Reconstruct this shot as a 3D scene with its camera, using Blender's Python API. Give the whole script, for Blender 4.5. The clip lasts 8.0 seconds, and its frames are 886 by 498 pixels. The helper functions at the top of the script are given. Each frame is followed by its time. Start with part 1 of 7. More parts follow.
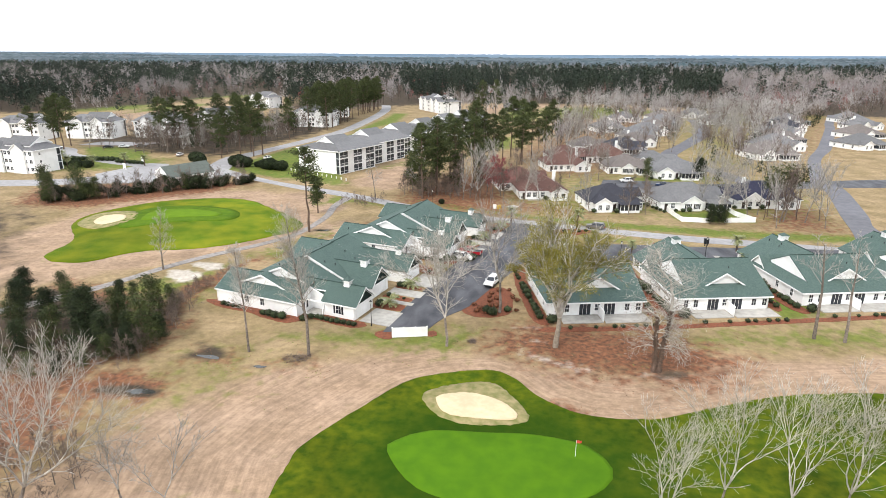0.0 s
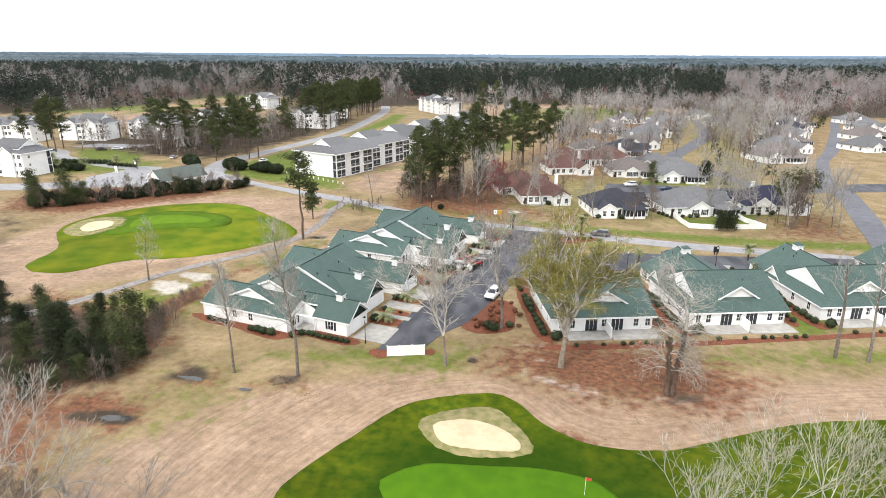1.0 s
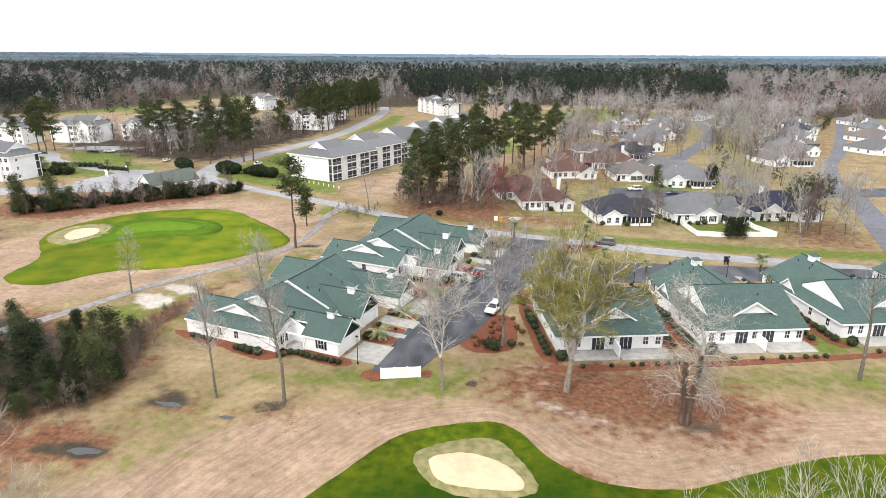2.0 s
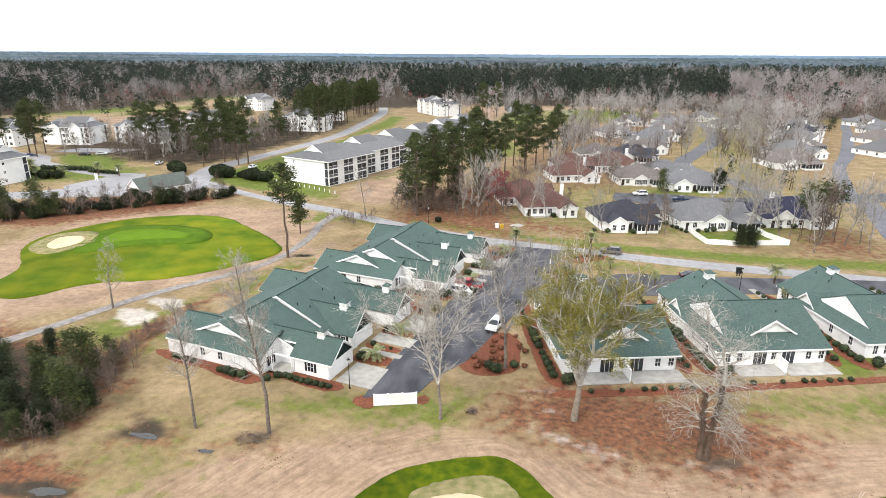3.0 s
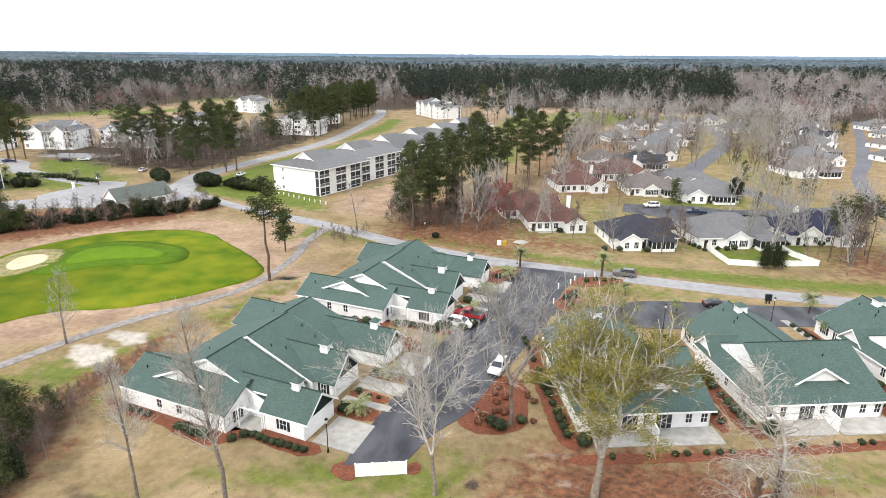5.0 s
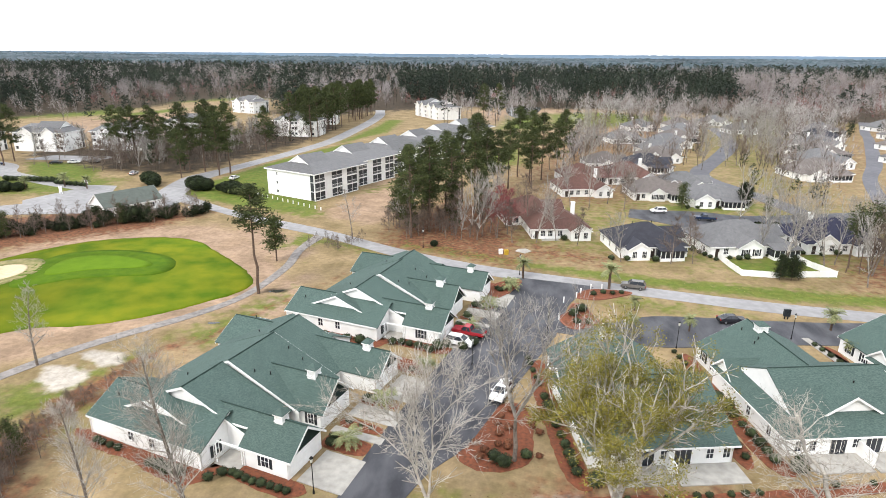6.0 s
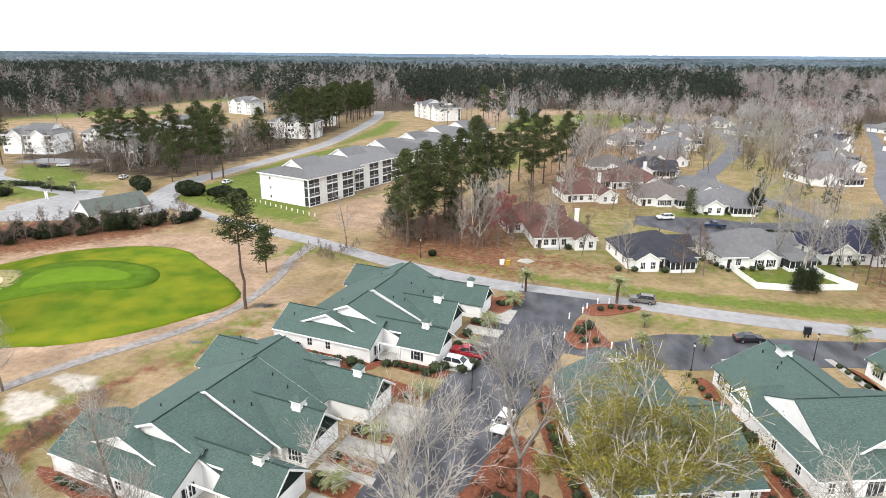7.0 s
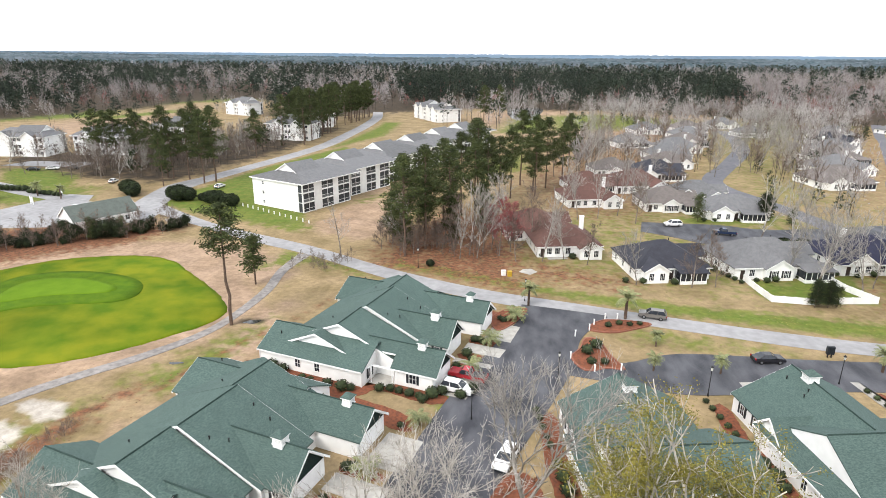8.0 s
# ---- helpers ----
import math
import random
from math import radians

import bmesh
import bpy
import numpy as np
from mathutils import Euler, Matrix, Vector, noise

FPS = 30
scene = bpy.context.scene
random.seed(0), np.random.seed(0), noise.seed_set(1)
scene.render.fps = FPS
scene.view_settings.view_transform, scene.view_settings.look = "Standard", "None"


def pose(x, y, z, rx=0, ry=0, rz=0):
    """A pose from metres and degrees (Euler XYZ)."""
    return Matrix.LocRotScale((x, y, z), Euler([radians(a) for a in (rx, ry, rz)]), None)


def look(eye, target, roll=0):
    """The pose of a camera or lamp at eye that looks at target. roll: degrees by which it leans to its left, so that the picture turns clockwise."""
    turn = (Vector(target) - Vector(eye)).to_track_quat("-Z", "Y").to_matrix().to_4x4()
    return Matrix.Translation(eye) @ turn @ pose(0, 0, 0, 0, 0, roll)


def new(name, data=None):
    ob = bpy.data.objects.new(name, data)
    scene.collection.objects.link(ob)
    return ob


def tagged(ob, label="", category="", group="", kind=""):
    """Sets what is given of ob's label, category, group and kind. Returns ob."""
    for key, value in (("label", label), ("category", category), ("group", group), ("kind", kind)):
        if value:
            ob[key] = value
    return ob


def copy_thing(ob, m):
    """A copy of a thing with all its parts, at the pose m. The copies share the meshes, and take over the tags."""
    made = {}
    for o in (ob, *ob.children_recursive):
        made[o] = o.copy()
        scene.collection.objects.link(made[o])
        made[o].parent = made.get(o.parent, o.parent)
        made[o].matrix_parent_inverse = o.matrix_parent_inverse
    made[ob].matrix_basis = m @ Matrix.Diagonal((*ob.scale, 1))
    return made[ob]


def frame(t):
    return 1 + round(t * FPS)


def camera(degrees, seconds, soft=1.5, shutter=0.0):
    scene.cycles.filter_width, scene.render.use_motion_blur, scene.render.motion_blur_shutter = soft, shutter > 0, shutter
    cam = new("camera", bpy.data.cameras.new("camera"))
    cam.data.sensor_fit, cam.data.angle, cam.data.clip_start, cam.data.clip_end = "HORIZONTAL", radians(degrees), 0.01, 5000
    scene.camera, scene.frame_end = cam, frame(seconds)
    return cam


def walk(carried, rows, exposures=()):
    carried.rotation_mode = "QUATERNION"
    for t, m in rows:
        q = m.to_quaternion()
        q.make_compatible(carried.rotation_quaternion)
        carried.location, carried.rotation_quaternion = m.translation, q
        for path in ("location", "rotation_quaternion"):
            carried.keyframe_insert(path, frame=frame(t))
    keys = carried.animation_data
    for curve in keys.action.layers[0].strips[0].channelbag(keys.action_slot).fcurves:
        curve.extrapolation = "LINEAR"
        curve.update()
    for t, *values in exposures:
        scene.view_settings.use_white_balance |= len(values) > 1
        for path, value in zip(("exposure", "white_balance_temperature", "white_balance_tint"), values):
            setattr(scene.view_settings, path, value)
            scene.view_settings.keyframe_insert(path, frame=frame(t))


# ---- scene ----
cam = camera(73.1, 8.0, soft=0.75)
PATH = [
    (0, (1.826, 2.26, 43.524), (1.579, 4.146, 42.907), 0.3),
    (0.5, (1.558, 5.219, 43.595), (1.311, 7.105, 42.977), 0.3),
    (1, (1.347, 8.249, 43.698), (1.099, 10.135, 43.081), 0.3),
    (1.5, (1.124, 11.36, 43.809), (0.876, 13.247, 43.192), 0.3),
    (3, (0.313, 20.975, 44.249), (0.065, 22.861, 43.631), 0.3),
    (3.5, (-0.049, 24.282, 44.377), (-0.296, 26.168, 43.759), 0.4),
    (4, (-0.374, 27.59, 44.546), (-0.621, 29.475, 43.927), 0.3),
    (4.5, (-0.648, 30.922, 44.716), (-0.895, 32.808, 44.097), 0.4),
    (4.7, (-0.759, 32.243, 44.742), (-1.006, 34.129, 44.125), 0.4),
    (6, (-1.55, 41.198, 44.846), (-1.798, 43.084, 44.228), 0.4),
    (6.5, (-1.856, 44.688, 44.928), (-2.103, 46.574, 44.31), 0.4),
    (7, (-2.13, 48.186, 45.013), (-2.378, 50.072, 44.395), 0.4),
    (7.5, (-2.389, 51.628, 45.071), (-2.638, 53.514, 44.453), 0.4),
    (8, (-2.641, 55.015, 45.1), (-2.89, 56.901, 44.482), 0.4),
]
walk(cam, [(t, look(eye, target, roll)) for t, eye, target, roll in PATH])

# ---- world, sun ----
SUN_EL, SUN_AZ = radians(46), radians(212)
world = bpy.data.worlds.new("world")
scene.world = world
world.use_nodes = True
wn = world.node_tree
wbg = wn.nodes["Background"]
sky = wn.nodes.new("ShaderNodeTexSky")
sky.sky_type, sky.sun_disc = "NISHITA", False
sky.sun_elevation, sky.sun_rotation = SUN_EL, SUN_AZ
sky.dust_density, sky.air_density = 3.0, 1.0
veil = wn.nodes.new("ShaderNodeMix")
veil.data_type = "RGBA"
veil.inputs["Factor"].default_value = 0.8
veil.inputs["B"].default_value = (9.6, 9.9, 10.3, 1)
wn.links.new(sky.outputs["Color"], veil.inputs["A"])
wn.links.new(veil.outputs["Result"], wbg.inputs["Color"])
wbg.inputs["Strength"].default_value = 0.125
sun = new("sun", bpy.data.lights.new("sun", "SUN"))
sun.data.energy, sun.data.angle, sun.data.color = 1.5, radians(18), (1.0, 0.95, 0.88)
sun.matrix_world = look((0, 0, 50), (-math.sin(SUN_AZ) * math.cos(SUN_EL), -math.cos(SUN_AZ) * math.cos(SUN_EL), 50 - math.sin(SUN_EL)))
scene.view_settings.exposure = 0.62

# ---- materials ----


def mat(name, col, col2=None, scale=3.0, rough=0.9, bump=0.0, bscale=40.0, metal=0.0, vary=0.0, big=0.12, fine=0.25, island=0.0, spec=0.3, stretch=None):
    """A surface with two scales of colour variation, fine relief and, where asked, a shift from piece to piece."""
    m = bpy.data.materials.new(name)
    m.use_nodes = True
    t = m.node_tree
    b = t.nodes["Principled BSDF"]
    b.inputs["Roughness"].default_value, b.inputs["Metallic"].default_value = rough, metal
    b.inputs["Specular IOR Level"].default_value = spec
    co = t.nodes.new("ShaderNodeTexCoord")
    geo = t.nodes.new("ShaderNodeNewGeometry")
    n1 = t.nodes.new("ShaderNodeTexNoise")
    n1.inputs["Scale"].default_value, n1.inputs["Detail"].default_value = scale, 6.0
    if stretch:
        vm = t.nodes.new("ShaderNodeVectorMath")
        vm.operation = "MULTIPLY"
        vm.inputs[1].default_value = stretch
        t.links.new(geo.outputs["Position"], vm.inputs[0])
        t.links.new(vm.outputs["Vector"], n1.inputs["Vector"])
    else:
        t.links.new(geo.outputs["Position"], n1.inputs["Vector"])
    n2 = t.nodes.new("ShaderNodeTexNoise")
    n2.inputs["Scale"].default_value, n2.inputs["Detail"].default_value = scale * 0.13, 3.0
    t.links.new(geo.outputs["Position"], n2.inputs["Vector"])
    col2 = col2 or tuple(c * (1 - fine) for c in col)
    ramp = t.nodes.new("ShaderNodeMapRange")
    ramp.inputs["From Min"].default_value, ramp.inputs["From Max"].default_value = 0.35, 0.65
    t.links.new(n1.outputs["Fac"], ramp.inputs["Value"])
    mix = t.nodes.new("ShaderNodeMix")
    mix.data_type = "RGBA"
    mix.inputs["A"].default_value, mix.inputs["B"].default_value = (*col, 1), (*col2, 1)
    t.links.new(ramp.outputs["Result"], mix.inputs["Factor"])
    out = mix.outputs["Result"]
    hsv = t.nodes.new("ShaderNodeHueSaturation")
    add = t.nodes.new("ShaderNodeMapRange")
    add.inputs["From Min"].default_value, add.inputs["From Max"].default_value = 0.3, 0.7
    add.inputs["To Min"].default_value, add.inputs["To Max"].default_value = 1 - big, 1 + big
    t.links.new(n2.outputs["Fac"], add.inputs["Value"])
    val = add.outputs["Result"]
    for amount, node, socket in ((vary, "ShaderNodeObjectInfo", "Random"), (island, "ShaderNodeNewGeometry", "Random Per Island")):
        if amount:
            oi = t.nodes.new(node)
            r = t.nodes.new("ShaderNodeMapRange")
            r.inputs["To Min"].default_value, r.inputs["To Max"].default_value = 1 - amount, 1 + amount
            t.links.new(oi.outputs[socket], r.inputs["Value"])
            mul = t.nodes.new("ShaderNodeMath")
            mul.operation = "MULTIPLY"
            t.links.new(val, mul.inputs[0])
            t.links.new(r.outputs["Result"], mul.inputs[1])
            val = mul.outputs["Value"]
    t.links.new(val, hsv.inputs["Value"])
    t.links.new(out, hsv.inputs["Color"])
    t.links.new(hsv.outputs["Color"], b.inputs["Base Color"])
    if bump:
        n3 = t.nodes.new("ShaderNodeTexNoise")
        n3.inputs["Scale"].default_value, n3.inputs["Detail"].default_value = bscale, 4.0
        t.links.new(geo.outputs["Position"], n3.inputs["Vector"])
        bp = t.nodes.new("ShaderNodeBump")
        bp.inputs["Strength"].default_value, bp.inputs["Distance"].default_value = bump, 0.05
        t.links.new(n3.outputs["Fac"], bp.inputs["Height"])
        t.links.new(bp.outputs["Normal"], b.inputs["Normal"])
    return m


M_SIDING = mat("white_siding", (0.88, 0.88, 0.87), (0.82, 0.82, 0.81), 0.8, 0.6, 0.15, 8)
M_TRIM = mat("white_trim", (0.88, 0.88, 0.87), None, 2.0, 0.5, fine=0.05)
M_GREEN_ROOF = mat("green_shingle", (0.092, 0.135, 0.121), (0.050, 0.084, 0.075), 5.0, 0.85, 0.6, 30, vary=0.06, big=0.06, stretch=(0.7, 0.7, 4.0))
M_RIDGE = mat("ridge_shingle", (0.036, 0.064, 0.056), (0.022, 0.042, 0.037), 9.0, 0.9, 0.4, 25)
M_GABLE_DARK = mat("dark_green_gable", (0.012, 0.028, 0.024), (0.008, 0.018, 0.016), 9.0, 0.9, 0.4, 25)
M_GREY_ROOF = mat("grey_shingle", (0.17, 0.17, 0.175), (0.12, 0.12, 0.125), 8.0, 0.85, 0.4, 20, vary=0.15)
M_WORN_ROOF = mat("worn_shingle", (0.17, 0.15, 0.142), (0.125, 0.108, 0.10), 8.0, 0.85, 0.4, 20, vary=0.15)
M_BROWN_ROOF = mat("brown_shingle", (0.14, 0.07, 0.057), (0.09, 0.05, 0.042), 8.0, 0.85, 0.4, 20, vary=0.1)
M_DARK_ROOF = mat("dark_shingle", (0.050, 0.052, 0.066), (0.034, 0.034, 0.045), 8.0, 0.85, 0.4, 20, vary=0.15)
M_SAGE_ROOF = mat("sage_shingle", (0.125, 0.14, 0.125), (0.09, 0.105, 0.094), 8.0, 0.85, 0.4, 20)
M_NAVY_ROOF = mat("navy_shingle", (0.03, 0.032, 0.062), (0.02, 0.021, 0.042), 8.0, 0.85, 0.4, 20)
M_GLASS = mat("window_glass", (0.03, 0.035, 0.045), None, 1.0, 0.08, spec=0.6)
M_SHUTTER = mat("dark_shutter", (0.02, 0.025, 0.03), None, 4.0, 0.5)
M_DOOR = mat("dark_door", (0.05, 0.035, 0.03), None, 4.0, 0.5)
M_LOUVRE = mat("white_louvre", (0.75, 0.75, 0.74), None, 4.0, 0.6)
M_ASPHALT = mat("fresh_asphalt", (0.034, 0.035, 0.043), (0.098, 0.099, 0.111), 0.22, 0.65, 0.3, 60, big=0.12, stretch=(1.6, 0.7, 1.0))
M_SCREEN_RECESS = mat("dark_screen_and_recess", (0.055, 0.06, 0.068), (0.03, 0.032, 0.036), 0.35, 0.5)
M_ROAD = mat("old_asphalt", (0.33, 0.325, 0.33), (0.265, 0.26, 0.265), 0.6, 0.9, 0.2, 60, big=0.12)
M_STREET = mat("street_asphalt", (0.15, 0.15, 0.168), (0.12, 0.12, 0.135), 0.5, 0.9, 0.2, 60)
M_CONCRETE = mat("concrete", (0.44, 0.42, 0.385), (0.33, 0.315, 0.29), 0.9, 0.9, 0.2, 40)
M_PATH = mat("cart_path_concrete", (0.30, 0.275, 0.26), (0.19, 0.175, 0.165), 1.0, 0.9, 0.2, 40)
M_MOUND = mat("mound_grass", (0.155, 0.172, 0.012), (0.068, 0.118, 0.008), 0.16, 0.95, 0.5, 30, big=0.35, spec=0.05)
M_PUTT = mat("putting_grass", (0.075, 0.165, 0.008), (0.058, 0.14, 0.008), 0.5, 0.95, 0.2, 60, big=0.1, spec=0.05)
M_MOUND_PUTT = mat("mound_putting_grass", (0.115, 0.195, 0.014), (0.095, 0.17, 0.012), 0.4, 0.95, 0.2, 60, big=0.1, spec=0.05)
M_COLLAR = mat("collar_grass", (0.085, 0.145, 0.010), (0.06, 0.115, 0.01), 0.5, 0.95, 0.4, 60, big=0.15, spec=0.05)
M_SAND = mat("bunker_sand", (0.62, 0.50, 0.33), (0.54, 0.43, 0.28), 1.2, 0.95, 0.4, 20)
M_BANK = mat("sandy_bank", (0.30, 0.245, 0.125), (0.15, 0.155, 0.05), 0.8, 0.95, 0.4, 20)
M_MULCH = mat("red_pine_straw", (0.23, 0.075, 0.038), (0.13, 0.05, 0.028), 2.5, 0.95, 0.7, 15)
M_WATER = mat("puddle_water", (0.05, 0.05, 0.045), None, 0.5, 0.06, spec=0.6)
M_BARK = mat("pale_bark", (0.215, 0.18, 0.152), (0.125, 0.104, 0.088), 3.0, 0.95, vary=0.15, island=0.25)
M_TWIG = mat("pale_twigs", (0.39, 0.365, 0.34), (0.26, 0.24, 0.215), 1.0, 0.95, vary=0.15, island=0.3)
M_WHITE_TWIG = mat("white_twigs", (0.50, 0.465, 0.42), (0.30, 0.272, 0.24), 1.0, 0.95, vary=0.12, island=0.3)
M_TWIG_BROWN = mat("brown_twigs", (0.20, 0.155, 0.128), (0.125, 0.095, 0.08), 1.0, 0.95, vary=0.2, island=0.3)
M_TWIG_RED = mat("red_budding_twigs", (0.36, 0.12, 0.118), (0.24, 0.09, 0.088), 1.0, 0.95, vary=0.2, island=0.3)
M_PINE_BARK = mat("pine_bark", (0.15, 0.10, 0.075), (0.09, 0.065, 0.05), 3.0, 0.95, vary=0.15)
M_NEEDLE = mat("pine_needles", (0.078, 0.094, 0.03), (0.034, 0.046, 0.017), 0.8, 0.9, vary=0.2, island=0.45)
M_NEEDLE_FAR = mat("wood_needles", (0.040, 0.054, 0.036), (0.018, 0.027, 0.02), 0.03, 0.9, island=0.5, big=0.3)
M_NEEDLE_DARK = mat("dark_conifer_needles", (0.034, 0.046, 0.018), (0.014, 0.022, 0.010), 0.8, 0.9, vary=0.2, island=0.45)
M_PALE_BARK = mat("pale_oak_bark", (0.30, 0.255, 0.20), (0.19, 0.155, 0.12), 2.2, 0.95, bump=0.5, bscale=14.0)
M_OAK_LEAF = mat("spring_oak_leaves", (0.235, 0.2, 0.04), (0.135, 0.128, 0.026), 0.8, 0.9, island=0.45)
M_GREY_TWIG = mat("grey_twigs", (0.42, 0.395, 0.385), (0.30, 0.275, 0.268), 0.05, 0.95, island=0.25)
M_FAR_TWIG = mat("far_grey_twigs", (0.36, 0.33, 0.325), (0.24, 0.215, 0.21), 0.02, 0.95, island=0.3)
M_WOOD_STEM = mat("wood_stems", (0.085, 0.068, 0.056), (0.045, 0.038, 0.032), 0.1, 0.95, island=0.3)
M_SHRUB = mat("clipped_shrub_leaves", (0.034, 0.046, 0.018), (0.02, 0.028, 0.013), 2.0, 0.9, vary=0.3, island=0.4)
M_PALM = mat("palm_fronds", (0.24, 0.25, 0.12), (0.14, 0.16, 0.07), 2.0, 0.8, vary=0.15, island=0.3)
M_METAL = mat("dark_metal", (0.03, 0.03, 0.03), None, 5.0, 0.5, metal=0.6)
M_TYRE = mat("tyre_rubber", (0.015, 0.015, 0.015), None, 8.0, 0.9)
M_RIM = mat("alloy_rim", (0.5, 0.5, 0.52), None, 8.0, 0.3, metal=0.9)
M_LAMP = mat("lamp_lens", (0.7, 0.7, 0.65), None, 8.0, 0.2)
M_TAIL = mat("tail_lens", (0.35, 0.02, 0.02), None, 8.0, 0.2)
M_BRICK = mat("red_brick", (0.30, 0.12, 0.08), (0.22, 0.09, 0.06), 3.0, 0.9, 0.3, 20, vary=0.15)
M_FLAG = mat("flag_cloth", (0.6, 0.08, 0.05), None, 3.0, 0.8)


def paint(name, col):
    return mat(name, col, None, 2.0, 0.25, fine=0.05, spec=0.6, big=0.03)


def attr_ground():
    """Winter turf: straw, bare sandy soil, green patches and brown litter by painted zones broken up with noise."""
    m = bpy.data.materials.new("winter_turf")
    m.use_nodes = True
    t = m.node_tree
    b = t.nodes["Principled BSDF"]
    b.inputs["Roughness"].default_value = 0.95
    b.inputs["Specular IOR Level"].default_value = 0.15
    geo = t.nodes.new("ShaderNodeNewGeometry")

    def noise_at(scale, detail=5.0):
        n = t.nodes.new("ShaderNodeTexNoise")
        n.inputs["Scale"].default_value, n.inputs["Detail"].default_value = scale, detail
        t.links.new(geo.outputs["Position"], n.inputs["Vector"])
        return n.outputs["Fac"]

    def mask(name, scale, soft=0.25, spread=0.9):
        a = t.nodes.new("ShaderNodeAttribute")
        a.attribute_name = name
        n = t.nodes.new("ShaderNodeMath")
        n.operation = "MULTIPLY_ADD"
        n.inputs[1].default_value, n.inputs[2].default_value = spread, -0.5 * spread - 0.5
        t.links.new(noise_at(scale), n.inputs[0])
        s = t.nodes.new("ShaderNodeMath")
        s.operation = "ADD"
        t.links.new(a.outputs["Fac"], s.inputs[0])
        t.links.new(n.outputs["Value"], s.inputs[1])
        r = t.nodes.new("ShaderNodeMapRange")
        r.interpolation_type = "SMOOTHSTEP"
        r.inputs["From Min"].default_value, r.inputs["From Max"].default_value = -soft, soft
        t.links.new(s.outputs["Value"], r.inputs["Value"])
        return r.outputs["Result"]

    def blend(fac, a, col, col2, scale):
        c = t.nodes.new("ShaderNodeMix")
        c.data_type = "RGBA"
        c.inputs["A"].default_value, c.inputs["B"].default_value = (*col, 1), (*col2, 1)
        k = t.nodes.new("ShaderNodeMapRange")
        k.inputs["From Min"].default_value, k.inputs["From Max"].default_value = 0.32, 0.68
        t.links.new(noise_at(scale), k.inputs["Value"])
        t.links.new(k.outputs["Result"], c.inputs["Factor"])
        if a is None:
            return c.outputs["Result"]
        x = t.nodes.new("ShaderNodeMix")
        x.data_type = "RGBA"
        t.links.new(fac, x.inputs["Factor"])
        t.links.new(a, x.inputs["A"])
        t.links.new(c.outputs["Result"], x.inputs["B"])
        return x.outputs["Result"]

    c = blend(None, None, (0.34, 0.25, 0.145), (0.215, 0.16, 0.08), 0.13)
    c = blend(mask("green", 0.9, 0.35, 1.1), c, (0.27, 0.212, 0.105), (0.215, 0.18, 0.078), 0.5)
    bare = mask("bare", 0.25)
    c = blend(bare, c, (0.405, 0.286, 0.20), (0.32, 0.222, 0.147), 0.12)
    rim = t.nodes.new("ShaderNodeAttribute")
    rim.attribute_name = "rim"
    cv = t.nodes.new("ShaderNodeCombineXYZ")
    mm = t.nodes.new("ShaderNodeMath")
    mm.operation = "MULTIPLY"
    mm.inputs[1].default_value = 1.9
    t.links.new(rim.outputs["Fac"], mm.inputs[0])
    t.links.new(mm.outputs["Value"], cv.inputs["Z"])
    sc = t.nodes.new("ShaderNodeVectorMath")
    sc.operation = "MULTIPLY_ADD"
    sc.inputs[1].default_value = (0.17, 0.17, 0.0)
    t.links.new(geo.outputs["Position"], sc.inputs[0])
    t.links.new(cv.outputs["Vector"], sc.inputs[2])
    sn = t.nodes.new("ShaderNodeTexNoise")
    sn.inputs["Scale"].default_value, sn.inputs["Detail"].default_value = 1.0, 7.0
    t.links.new(sc.outputs["Vector"], sn.inputs["Vector"])
    sr_ = t.nodes.new("ShaderNodeMapRange")
    sr_.inputs["From Min"].default_value, sr_.inputs["From Max"].default_value = 0.32, 0.68
    sr_.inputs["To Min"].default_value, sr_.inputs["To Max"].default_value = 0.77, 1.1
    t.links.new(sn.outputs["Fac"], sr_.inputs["Value"])
    st = t.nodes.new("ShaderNodeHueSaturation")
    t.links.new(bare, st.inputs["Fac"])
    t.links.new(sr_.outputs["Result"], st.inputs["Value"])
    t.links.new(c, st.inputs["Color"])
    c = st.outputs["Color"]
    c = blend(mask("green", 0.4, 0.3, 1.7), c, (0.095, 0.15, 0.022), (0.16, 0.17, 0.04), 0.4)
    c = blend(mask("litter", 0.5, 0.34, 1.5), c, (0.27, 0.118, 0.062), (0.10, 0.055, 0.036), 1.3)
    c = blend(mask("pale", 0.6, 0.3, 1.1), c, (0.56, 0.51, 0.45), (0.44, 0.39, 0.33), 0.6)
    # wood floor and mud: a dark brown that includes the shade under trees
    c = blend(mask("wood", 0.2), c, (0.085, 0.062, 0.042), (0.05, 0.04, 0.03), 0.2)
    for sc_, dt, lo, hi in ((0.16, 6.0, 0.88, 1.08), (0.9, 10.0, 0.78, 1.14)):
        q = t.nodes.new("ShaderNodeHueSaturation")
        k = t.nodes.new("ShaderNodeMapRange")
        k.inputs["From Min"].default_value, k.inputs["From Max"].default_value = 0.3, 0.7
        k.inputs["To Min"].default_value, k.inputs["To Max"].default_value = lo, hi
        t.links.new(noise_at(sc_, dt), k.inputs["Value"])
        t.links.new(k.outputs["Result"], q.inputs["Value"])
        t.links.new(c, q.inputs["Color"])
        c = q.outputs["Color"]
    g = t.nodes.new("ShaderNodeHueSaturation")
    k = t.nodes.new("ShaderNodeMapRange")
    k.inputs["From Min"].default_value, k.inputs["From Max"].default_value = 0.3, 0.7
    k.inputs["To Min"].default_value, k.inputs["To Max"].default_value = 0.9, 1.08
    t.links.new(noise_at(3.4, 10.0), k.inputs["Value"])
    t.links.new(k.outputs["Result"], g.inputs["Value"])
